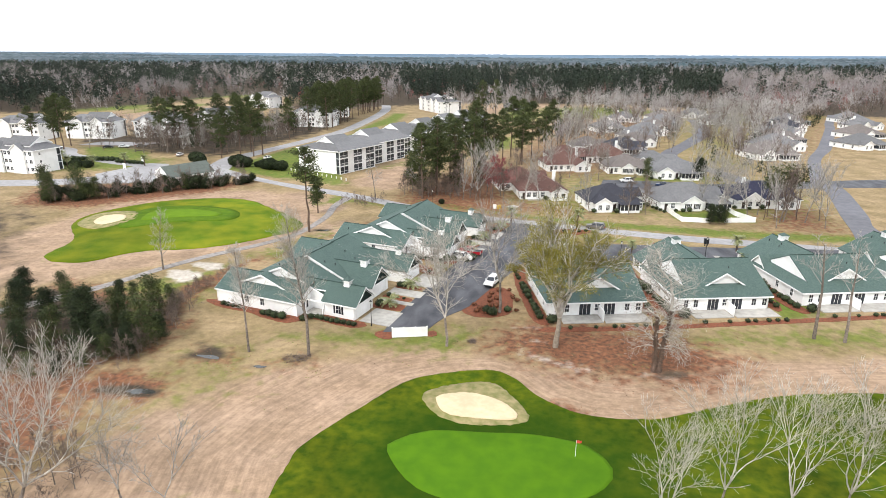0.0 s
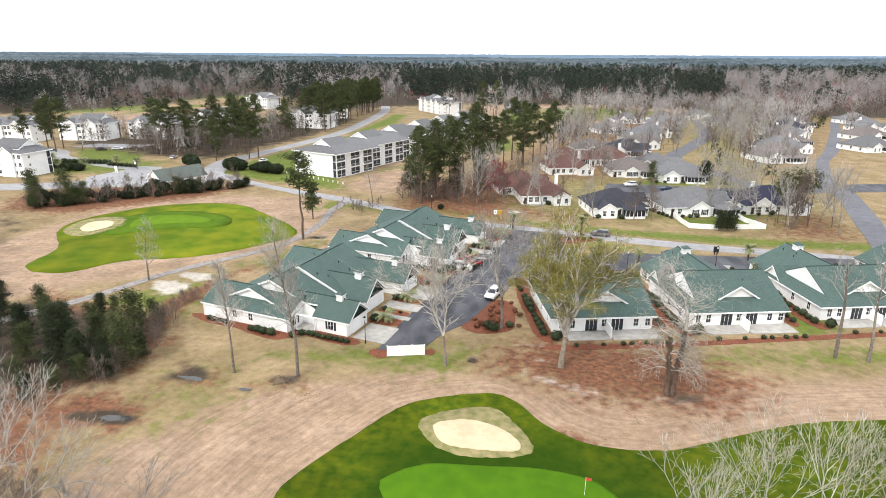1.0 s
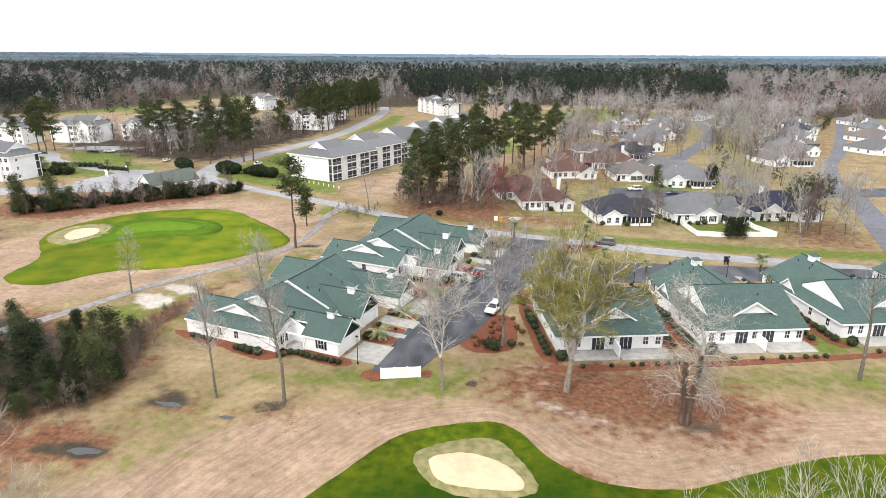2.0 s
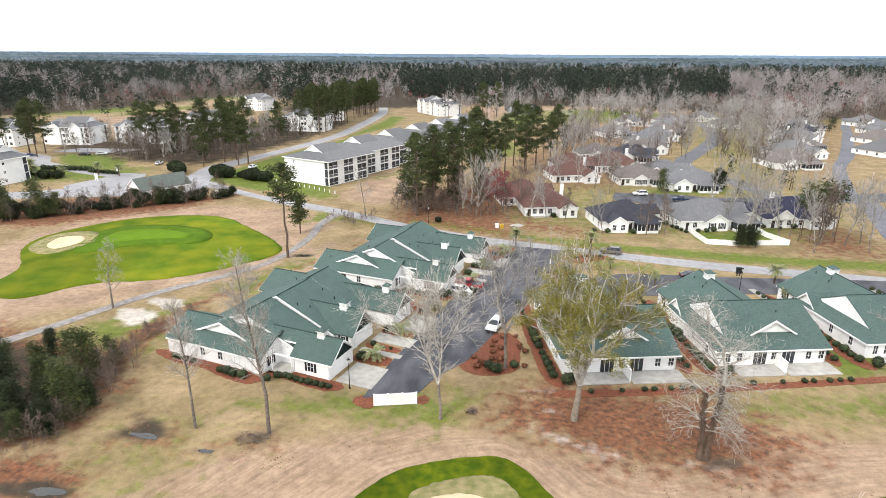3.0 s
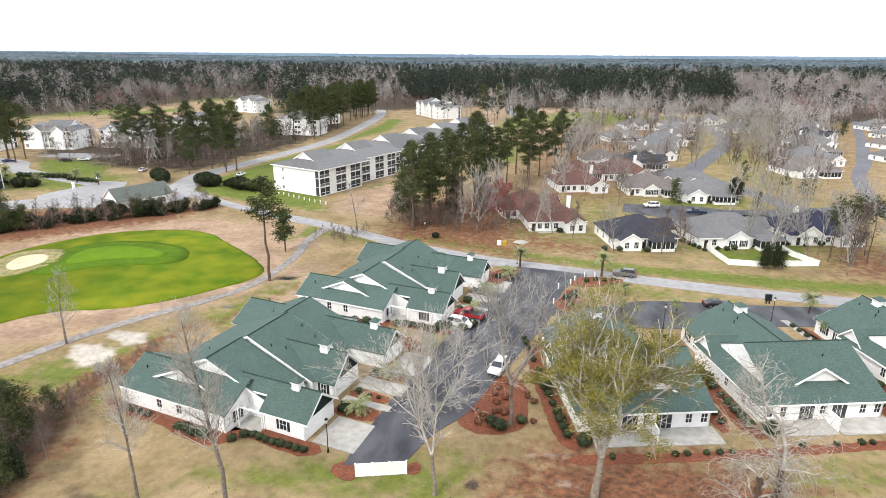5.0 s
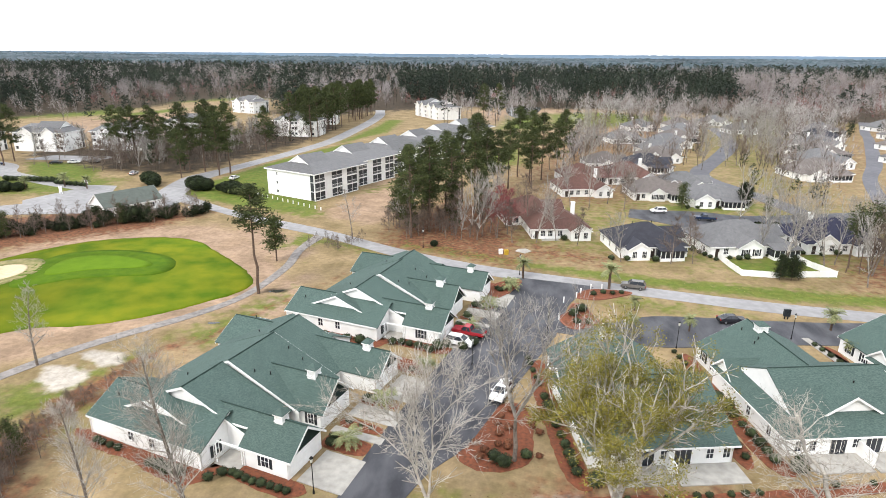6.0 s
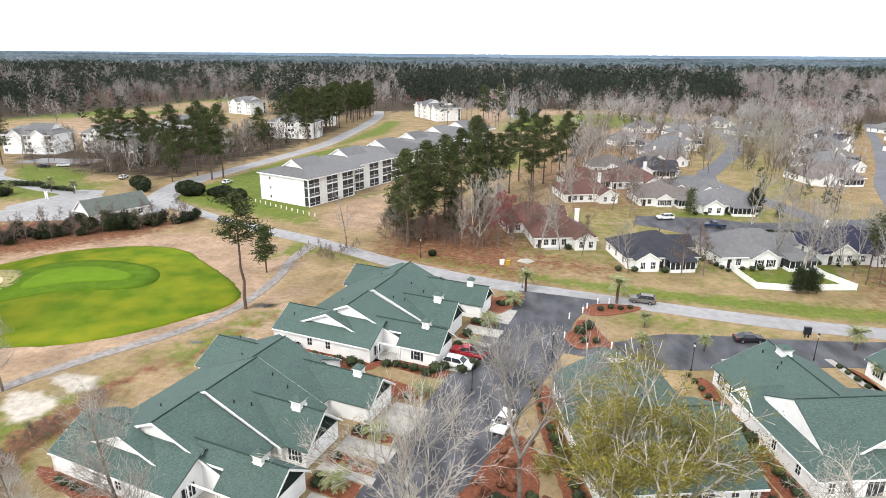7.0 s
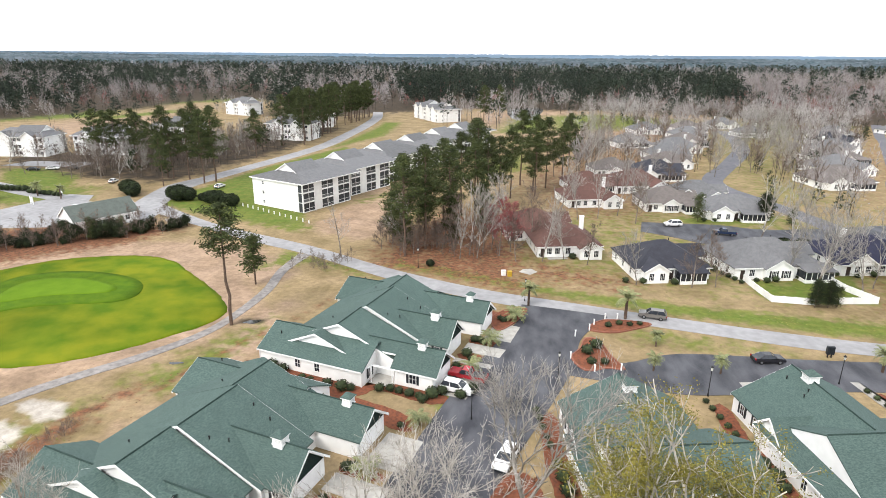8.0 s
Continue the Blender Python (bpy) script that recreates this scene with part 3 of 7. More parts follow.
patch("fairway", FAIR_NEAR, 0.06, M_FAIRWAY, "mown dark green golf fairway round a putting green", "fairway", step=1.0, jitter=0.08)
patch("putting_green", [(-12, 59.2), (-11.5, 61.4), (-7.8, 63.9), (-1.6, 64.4), (5.2, 64.8), (11, 63.4), (13.4, 59.7), (12.1, 56.3), (7.9, 53.5), (0, 52), (-7.5, 53.6)], 0.1, M_PUTT, "bright close-mown putting green with a flag", "putting green", jitter=0.02, dome=0.25)
patch("bunker_bank", [(-9.8, 70.9), (-8.5, 73.6), (-2.5, 76.2), (0.9, 74.6), (4.2, 68), (-1.1, 65.9), (-6.3, 66.6)], 0.09, M_BANK, "worn grassy bank round a sand bunker", "bunker bank", dome=0.35, step=0.5, jitter=0.12)
patch("bunker", [(-8, 70.8), (-6, 72.3), (-2.3, 72.7), (1.5, 70.4), (2.6, 67.6), (-1.8, 67), (-6.2, 67.6)], 0.36, M_SAND, "golf bunker filled with pale sand", "sand bunker", dome=0.2, thick=0.1, step=0.5, jitter=0.06)
patch("fairway", FAIR_FAR, 0.06, M_MOUND, "green golf mound with its putting surface, by the cart path", "fairway", dome=0.9, jitter=0.2)
MOUND = smooth_loop(FAIR_FAR, 1.5, 0)
MC = (sum(p[0] for p in MOUND) / len(MOUND), sum(p[1] for p in MOUND) / len(MOUND))


def mound_height(x, y):
    """The height of the golf mound at a place."""
    a = math.atan2(y - MC[1], x - MC[0])
    r = min(MOUND, key=lambda p: abs((math.atan2(p[1] - MC[1], p[0] - MC[0]) - a + math.pi) % (2 * math.pi) - math.pi))
    s = min(math.dist((x, y), MC) / math.dist(r, MC), 1.0)
    return 0.06 + 0.9 * (1 - s * s) ** 0.8


def draped(name, pts, lift, material, label, category):
    """A piece of turf that follows the golf mound."""
    loop = smooth_loop(pts, 1.2, 0.05)
    cx_, cy_ = sum(p[0] for p in loop) / len(loop), sum(p[1] for p in loop) / len(loop)
    bm, last = bmesh.new(), None
    for s in (1.0, 0.85, 0.7, 0.55, 0.4, 0.25, 0.1):
        ring = []
        for p in loop:
            q = (cx_ + (p[0] - cx_) * s, cy_ + (p[1] - cy_) * s)
            ring.append(bm.verts.new((*q, mound_height(*q) + lift)))
        if last is None:
            last = [bm.verts.new((v.co.x, v.co.y, v.co.z - 0.25)) for v in ring]
        for k in range(len(loop)):
            m_ = (k + 1) % len(loop)
            bm.faces.new((last[k], last[m_], ring[m_], ring[k]))
        last = ring
    bm.faces.new(last)
    bmesh.ops.recalc_face_normals(bm, faces=bm.faces)
    tagged(part(name, bm, material, None, label, smooth=True), label, category, "", "structure")


draped("collar", [(-103, 142.5), (-105.5, 158), (-94, 163.5), (-79, 160), (-75.5, 150), (-90, 144.5), (-98.5, 138.5)], 0.07, M_COLLAR, "dark green collar of mown grass round a putting green", "green collar")
draped("putting_green", [(-100, 147.4), (-101, 156), (-93.1, 159.4), (-82.5, 156.8), (-81, 153), (-91, 149.5), (-97, 145.5)], 0.12, M_MOUND_PUTT, "bright putting green on a golf mound", "putting green")
draped("bunker_bank", [(-115, 142), (-116, 153), (-107, 155), (-101.5, 146), (-106, 137.5)], 0.07, M_BANK, "worn straw-coloured bank round a sand bunker", "bunker bank")
draped("bunker", [(-111.4, 143.6), (-112.6, 149.8), (-107.5, 150.8), (-104.2, 146), (-107, 141)], 0.12, M_SAND, "golf bunker of pale sand beside a mound", "sand bunker")
for px, py, ra, rb, rot in ((-48.3, 67.2, 2.6, 0.9, 5), (-43.6, 77.8, 2.6, 0.7, -10), (-34.9, 76, 1.3, 0.5, 0), (-48.8, 146.1, 2.0, 0.9, 20), (-53.6, 130.5, 1.5, 0.6, 10)):
    pts = []
    for k in range(14):
        a = 2 * math.pi * k / 14
        q = 0.75 + 0.5 * noise.noise(Vector((px + math.cos(a), py + math.sin(a), 2.0)))
        u, v = ra * q * math.cos(a), rb * q * math.sin(a)
        c, s = math.cos(radians(rot)), math.sin(radians(rot))
        pts.append((px + u * c - v * s, py + u * s + v * c))
    patch("puddle", pts, 0.02, M_WATER, "shallow muddy puddle lying on the turf", "puddle", step=0.3, jitter=0.04)

patch("pond", [(-14, 600), (12, 606), (9, 545), (4, 508), (-9, 507), (-16, 550)], 0.03, M_WATER, "dark still pond on the far golf course", "pond")
ribbon("main_road", [(-300, 265), (-230, 232), (-180, 214), (-150, 205), (-128, 200), (-108.3, 213.1), (-71.8, 192.8), (-51.5, 183.4), (-28.8, 170.2), (-9.3, 161.9), (7.4, 157.8), (27.5, 153.3), (45.5, 149.5), (62, 147.6), (110, 141), (220, 130)][5:],
       [(-115.9, 225.8), (-86, 205.2), (-53.9, 190.3), (-30.1, 176.7), (-9.8, 167.8), (7.8, 163.2), (28.7, 158.2), (47.5, 154.5), (64, 152.4), (112, 146), (222, 135)], 0.05, M_ROAD, "worn pale grey asphalt road through the neighbourhood", "road")
ribbon("avenue", [(-108, 208), (-117.5, 244), (-114.5, 272), (-105, 320), (-100.5, 356), (-101, 400), (-103, 450), (-108, 500), (-118, 545)], [(-121, 214), (-128, 248), (-123.5, 268), (-113, 320), (-108.5, 356), (-109, 400), (-111, 450), (-116, 500), (-126, 545)], 0.045, M_ROAD, "grey asphalt avenue running away between tall trees", "road")
ribbon("apartment_drive", [(-146, 222), (-168, 229), (-180, 234), (-201, 243), (-216, 258), (-245, 266)], [(-148, 230), (-168, 236), (-178, 241), (-198, 250), (-212, 265), (-244, 275)], 0.05, M_ROAD, "grey asphalt drive curving to the apartment blocks", "road")
ribbon("side_road", [(-106, 204), (-126, 196), (-150, 190), (-175, 182), (-260, 168)], [(-110, 222), (-130, 213), (-151, 205), (-176, 193), (-262, 180)], 0.055, M_ROAD, "grey asphalt road to the apartment blocks", "road")
ribbon("cart_path", [(-96, 82), (-84, 96), (-78.3, 104.7), (-72.8, 116.1), (-67.1, 124.7), (-60, 133.4), (-54.7, 143.4), (-53.1, 159.6), (-54.6, 172.1), (-54, 184)], [(-94, 80), (-82, 94), (-76.5, 103.3), (-71, 114.8), (-65.5, 123), (-58.4, 131.9), (-53, 142.4), (-51, 159), (-52.3, 172), (-51, 183)], 0.07, M_PATH, "narrow worn concrete cart path curving over the golf course", "cart path", step=2.0)
ribbon("driveway", [(-19.6, 89.6), (-17.8, 100.3), (-12.5, 122), (-8.6, 135), (-5, 145.5), (-2, 154), (-1.5, 161)], [(-12.6, 91.2), (-10.2, 97), (-6.6, 102), (-3.6, 110), (6.2, 136.4), (8.6, 148), (14.5, 158)], 0.075, M_ASPHALT, "fresh dark asphalt driveway with streaks of sealant", "driveway", step=2.0)
ribbon("parking_lane", [(5, 135.5), (14.9, 133.6), (22.9, 132.3), (44, 136.2), (60, 138), (90, 143)], [(7, 142.5), (14, 140.2), (23.7, 144.7), (44, 145.6), (60, 147), (90, 152)], 0.065, M_ASPHALT, "dark asphalt access lane in front of the cottages", "road", step=2.0)
ribbon("cul_de_sac", [(30, 216), (37.3, 212), (52.6, 202), (71.3, 209), (104, 222), (150, 230)], [(32, 226), (41, 226), (53.4, 226), (67, 223.3), (104, 234), (150, 246)], 0.05, M_ASPHALT, "dark asphalt residential street", "road")
ribbon("side_lane", [(83, 150), (88.7, 166), (93.5, 182), (104, 214.5), (106, 228)], [(97, 148), (96, 168), (101.5, 183.5), (111.5, 215.7), (114, 228)], 0.058, M_STREET, "asphalt lane leading from the road to the houses", "road")
ribbon("side_street", [(80, 226), (76, 245), (71, 262), (66.5, 276), (65.6, 290), (70, 304), (79, 321), (92, 350), (103, 377), (111, 408), (116, 440), (118, 462)], [(88, 226), (83, 247), (77.5, 264), (73, 278), (73, 290), (78, 302), (88, 323), (100, 348), (111, 375), (119, 406), (124, 440), (126, 462)], 0.055, M_STREET, "asphalt street curving between bungalows", "road")
ribbon("far_street", [(104, 226), (127.5, 285), (151, 330), (194, 420), (206, 448), (240, 520)], [(110, 226), (133, 285), (158, 330), (200, 420), (212, 448), (247, 520)], 0.055, M_STREET, "straight grey street between rows of bungalows", "road")

# ---- houses ----


def gable(house, axis, lo, hi, a, b, eave, ridge, z_ridge_at=None, roof=None, over=0.35, thick=0.16, name="roof", face=True, wall_from=0.0, wall=None, ends="ab", infill=None):
    """A gable roof with two sloping plates, white rake boards and the wall prism below it.
    axis: the way the ridge runs; lo, hi: the eave lines across it; a, b: the two ends; z_ridge_at: where across the ridge lies."""
    mid = (lo + hi) / 2 if z_ridge_at is None else z_ridge_at

    def at(c, s, z):
        return (s, c, z) if axis == "x" else (c, s, z)
    for side, e in ((0, lo), (1, hi)):
        bm = bmesh.new()
        pts = [at(e, a, eave), at(e, b, eave), at(mid, b, ridge), at(mid, a, ridge)]
        area = sum(p[0] * q[1] - q[0] * p[1] for p, q in zip(pts, pts[1:] + pts[:1]))
        slab(bm, pts if area > 0 else pts[::-1], thick)
        part(name, bm, roof or M_GREEN_ROOF, house)
    if face:
        bm = bmesh.new()
        inset = 0.3
        k0, k1 = lo + inset, hi - inset
        zz = eave - 0.12 + inset * (ridge - eave) / max(mid - lo, 0.1) * 0.6
        prism(bm, [(k0, wall_from), (k1, wall_from), (k1, zz), (mid, ridge - 0.22), (k0, zz)], axis, a + over, b - over)
        part("wall", bm, wall or M_SIDING, house)
        # dark green panel over the gable triangle, inside the rake boards
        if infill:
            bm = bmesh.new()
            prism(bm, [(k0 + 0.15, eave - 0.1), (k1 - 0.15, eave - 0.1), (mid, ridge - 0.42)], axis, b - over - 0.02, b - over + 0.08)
            part("gable_infill", bm, infill, house, "dark green gable infill")
        for s in [q for q, key in ((a, "a"), (b, "b")) if key in ends]:
            for e in (lo, hi):
                bm = bmesh.new()
                w = 0.12 if s == a else -0.12
                p0, p1 = Vector(at(e, s - w * 0.3, eave)), Vector(at(mid, s - w * 0.3, ridge))
                q = Vector(at(0, w, 0)) - Vector(at(0, 0, 0))
                vs = [bm.verts.new(p) for p in (p0 - Vector((0, 0, 0.02)), p1 - Vector((0, 0, 0.02)), p1 - Vector((0, 0, 0.34)), p0 - Vector((0, 0, 0.34)))]
                ws = [bm.verts.new(v.co + q) for v in vs]
                bm.faces.new(vs)
                bm.faces.new(ws[::-1])
                for i in range(4):
                    bm.faces.new((vs[i], ws[i], ws[(i + 1) % 4], vs[(i + 1) % 4]))
                bmesh.ops.recalc_face_normals(bm, faces=bm.faces)
                part("rake_board", bm, M_TRIM, house, "white rake board")


def fascia(house, x0, x1, y0, y1, z):
    part("fascia", boxes((x0, x1, y0, y1, z - 0.24, z + 0.0)), M_TRIM, house, "white fascia and gutter")


def window(house, x, y, z, w, h, side, shutters=True, cols=2, rows=2, name="window"):
    """A sash window on a wall that faces side: 's', 'n', 'e' or 'w'; x, y is the middle of its sill line on the wall's face."""
    turn = {"s": 0, "e": 90, "n": 180, "w": 270}[side]
    m = pose(x, y, z, 0, 0, turn)

    def put(nm, bm, mt, parent, label=""):
        bm.transform(m)
        return part(nm, bm, mt, parent, label)
    frame_bm = boxes((-w / 2 - 0.09, -w / 2, -0.07, 0.05, -0.09, h + 0.09), (w / 2, w / 2 + 0.09, -0.07, 0.05, -0.09, h + 0.09), (-w / 2, w / 2, -0.07, 0.05, h, h + 0.09), (-w / 2, w / 2, -0.1, 0.05, -0.09, 0))
    win = put(name, frame_bm, M_TRIM, house, "white sash window")
    put("pane", boxes((-w / 2, w / 2, -0.02, 0.03, 0, h)), M_GLASS, win, "dark glass pane")
    bars = [(-w / 2 + w * i / cols - 0.02, -w / 2 + w * i / cols + 0.02, -0.05, -0.021, 0, h) for i in range(1, cols)]
    bars += [(-w / 2, w / 2, -0.055, -0.021, h * j / rows - 0.02, h * j / rows + 0.02) for j in range(1, rows)]
    put("glazing_bar", boxes(*bars), M_TRIM, win)
    if shutters:
        for s in (-1, 1):
            c = s * (w / 2 + 0.3)
            put("shutter", boxes((c - 0.18, c + 0.18, -0.06, 0.02, -0.05, h + 0.05), *[(c - 0.14, c + 0.14, -0.075, -0.061, z0, z0 + 0.05) for z0 in np.arange(0.05, h, 0.12)]), M_SHUTTER, win, "black louvred shutter")


def door(house, x, y, z, side, w=0.95, h=2.05, material=None, name="door", label="dark front door"):
    m = pose(x, y, z, 0, 0, {"s": 0, "e": 90, "n": 180, "w": 270}[side])
    bm = boxes((-w / 2, w / 2, -0.03, 0.04, 0, h), (-w * 0.35, w * 0.35, -0.05, -0.031, 0.25, 0.85), (-w * 0.35, w * 0.35, -0.05, -0.031, 1.05, h - 0.2))
    bm.transform(m)
    d = part(name, bm, material or M_DOOR, house, label)
    fb = boxes((-w / 2 - 0.1, -w / 2, -0.06, 0.05, 0, h + 0.1), (w / 2, w / 2 + 0.1, -0.06, 0.05, 0, h + 0.1), (-w / 2, w / 2, -0.06, 0.05, h, h + 0.1))
    fb.transform(m)
    part("door_frame", fb, M_TRIM, d, "white door frame")
    kb = boxes((w / 2 - 0.14, w / 2 - 0.06, -0.1, -0.03, 0.95, 1.03))
    kb.transform(m)
    part("handle", kb, M_METAL, d)


def garage_door(house, x, y, side, w=4.9, h=2.15):
    m = pose(x, y, 0.1, 0, 0, {"s": 0, "e": 90, "n": 180, "w": 270}[side])
    bm = boxes((-w / 2, w / 2, -0.02, 0.03, 0, h))
    bm.transform(m)
    g = part("garage_door", bm, M_TRIM, house, "white panelled garage door")
    for r in range(4):
        bm = boxes((-w / 2 + 0.06, w / 2 - 0.06, -0.05, -0.021, r * h / 4 + 0.03, (r + 1) * h / 4 - 0.03))
        bm.transform(m)
        part("panel", bm, M_TRIM, g)
    fb = boxes((-w / 2 - 0.12, -w / 2, -0.07, 0.04, 0, h + 0.12), (w / 2, w / 2 + 0.12, -0.07, 0.04, 0, h + 0.12), (-w / 2, w / 2, -0.07, 0.04, h, h + 0.12))
    fb.transform(m)
    part("door_frame", fb, M_TRIM, g)


def cupola(house, x, y, z, s=0.55):
    base = part("cupola", boxes((x - s, x + s, y - s, y + s, z - 0.9, z + 0.75), (x - s - 0.14, x + s + 0.14, y - s - 0.14, y + s + 0.14, z + 0.75, z + 0.9), (x - s - 0.08, x + s + 0.08, y - s - 0.08, y + s + 0.08, z - 0.1, z)), M_TRIM, house, "white roof cupola with a green cap")
    bm = bmesh.new()
    r = [bm.verts.new((x + a * (s + 0.2), y + b * (s + 0.2), z + 0.9)) for a, b in ((-1, -1), (1, -1), (1, 1), (-1, 1))]
    t = bm.verts.new((x, y, z + 1.5))
    for i in range(4):
        bm.faces.new((r[i], r[(i + 1) % 4], t))
    bm.faces.new(r[::-1])
    part("cap", bm, M_GREEN_ROOF, base, "small green pyramid cap")
    lo = bmesh.new()
    for k in range(4):
        for zz in np.arange(z + 0.12, z + 0.65, 0.13):
            b2 = boxes((-s * 0.7, s * 0.7, -s - 0.03, -s, zz, zz + 0.06))
            b2.transform(pose(x, y, 0, 0, 0, 90 * k))
            me = bpy.data.meshes.new("tmp")
            b2.to_mesh(me)
            b2.free()
            lo.from_mesh(me)
            bpy.data.meshes.remove(me)
    part("louvre", lo, M_LOUVRE, base)


def vent(house, x, y, z):
    bm = bmesh.new()
    tube(bm, (x, y, z - 0.3), (x, y, z + 0.35), 0.07, 0.07, 8)
    tube(bm, (x, y, z + 0.35), (x, y, z + 0.42), 0.12, 0.1, 8)
    part("vent_pipe", bm, M_METAL, house)


def twin_cottage(x, y, rz, label):
    """A pair of joined cottages: a long main roof with stepped gables at both ends and three wings towards the drive. u: towards the drive, v: along it."""
    h = thing("twin_cottage", label, "house", x, y, 0, rz, "green-roofed cottages")
    mid = 14.3
    W = [(1, lambda v: v), (-1, lambda v: 2 * mid - v)]
    gable(h, "y", 1.4, 23.4, 9.7, 2 * mid - 9.7, 2.6, 7.35, 12.8)
    for s, f in W:
        out = "a" if s > 0 else "b"
        sd = "s" if s > 0 else "n"
        a, b = sorted((f(2.8), f(9.7)))
        gable(h, "y", 1.4, 22.4, a, b, 2.6, 7.05, 11.9, ends=out)
        a, b = sorted((f(0.7), f(2.8)))
        gable(h, "y", 4.1, 14.5, a, b, 3.7, 5.85, 9.1, wall_from=2.2, ends=out)
        a, b = sorted((f(-1.5), f(8.5)))
        gable(h, "x", a, b, 0.0, 18.4, 2.6, 5.15, ends="a", over=0.3)
        a, b = sorted((f(1.2), f(8.0)))
        gable(h, "x", a, b, 21.4, 28.6, 2.6, 5.2, ends="b", over=0.6, infill=M_GABLE_DARK)
        for ev, ez in ((3.0, 3.98), (8.0, 2.6)):
            pts = [(15.5, f(ev), ez), (21.4, f(ev), ez), (21.4, f(4.6), 5.2), (15.5, f(4.6), 5.2)]
            bm = bmesh.new()
            slab(bm, pts if (f(4.6) - f(ev)) > 0 else pts[::-1], 0.16)
            part("roof", bm, M_GREEN_ROOF, h)
        bm = bmesh.new()
        tube(bm, (15.5, f(4.6), 5.22), (28.6, f(4.6), 5.22), 0.09, 0.09, 6)
        part("ridge_cap", bm, M_RIDGE, h)
        bm = bmesh.new()
        tube(bm, (11.9, f(2.8), 7.07), (11.9, f(9.6), 7.07), 0.1, 0.1, 6)
        part("ridge_cap", bm, M_RIDGE, h)
        bm = bmesh.new()
        tube(bm, (0.1, f(3.5), 5.17), (9.0, f(3.5), 5.17), 0.09, 0.09, 6)
        part("ridge_cap", bm, M_RIDGE, h)
        fascia(h, 17.0, 21.4, *sorted((f(2.92), f(3.02))), 3.98)
        part("wall", boxes((17.2, 21.4, *sorted((f(3.82), f(4.0))), 0, 4.3)), M_SIDING, h)
        part("wall", boxes((17.2, 22.0, min(f(4.02), f(8.0)), max(f(4.02), f(8.0)), 0, 2.75)), M_SIDING, h)
        for u in (7.2, 10.6):
            window(h, u, f(-1.2), 0.9, 0.85, 1.25, sd, shutters=False)
        window(h, 24.8, f(1.5), 0.75, 1.0, 1.5, sd)
        door(h, 20.2, f(3.8), 0.1, sd)
        window(h, 18.2, f(1.0), 0.8, 0.7, 1.4, "e")
        garage_door(h, 28.02, f(4.6), "e")
        cupola(h, 25.0, f(4.6), 5.1)
        fascia(h, 0.2, 18.2, *sorted((f(-1.56), f(-1.46))), 2.58)
        fascia(h, 18.2, 28.6, *sorted((f(1.14), f(1.24))), 2.58)
        for u, c in ((0.32, f(-1.2)), (18.05, f(-1.2)), (21.9, f(1.5)), (27.9, f(1.5))):
            part("downspout", boxes((u - 0.05, u + 0.05, c - 0.12, c + 0.12, 0.0, 2.45)), M_TRIM, h)
        vent(h, 8.0, f(7.4), 5.3)
        vent(h, 2.4, f(1.6), 4.2)
        vent(h, 16.0, f(10.8), 5.9)
        part("porch_slab", boxes((18.3, 21.8, min(f(0.3), f(3.8)), max(f(0.3), f(3.8)), 0, 0.14)), M_CONCRETE, h, "concrete porch slab")
        for pu, pv in ((18.6, 0.6), (21.6, 1.4)):
            bm = bmesh.new()
            tube(bm, (pu, f(pv), 0.1), (pu, f(pv), 2.5), 0.09, 0.09, 8)
            part("porch_post", bm, M_TRIM, h)
    bm = bmesh.new()
    tube(bm, (12.8, 9.8, 7.37), (12.8, 2 * mid - 9.8, 7.37), 0.1, 0.1, 6)
    part("ridge_cap", bm, M_RIDGE, h)
    gable(h, "x", 10.2, 17.4, 15.0, 26.6, 2.6, 5.75, 13.8, ends="b", over=0.6, infill=M_GABLE_DARK)
    bm = bmesh.new()
    tube(bm, (15.2, 13.8, 5.77), (26.6, 13.8, 5.77), 0.09, 0.09, 6)
    part("ridge_cap", bm, M_RIDGE, h)
    garage_door(h, 26.02, 13.8, "e", 4.6)
    window(h, 24.6, 10.48, 0.8, 0.8, 1.4, "s")
    cupola(h, 23.0, 13.8, 5.7, 0.62)
    for u, v in ((17.5, 12), (18.5, 17.5)):
        vent(h, u, v, 7.35 - (u - 12.8) * 0.44)
    return h


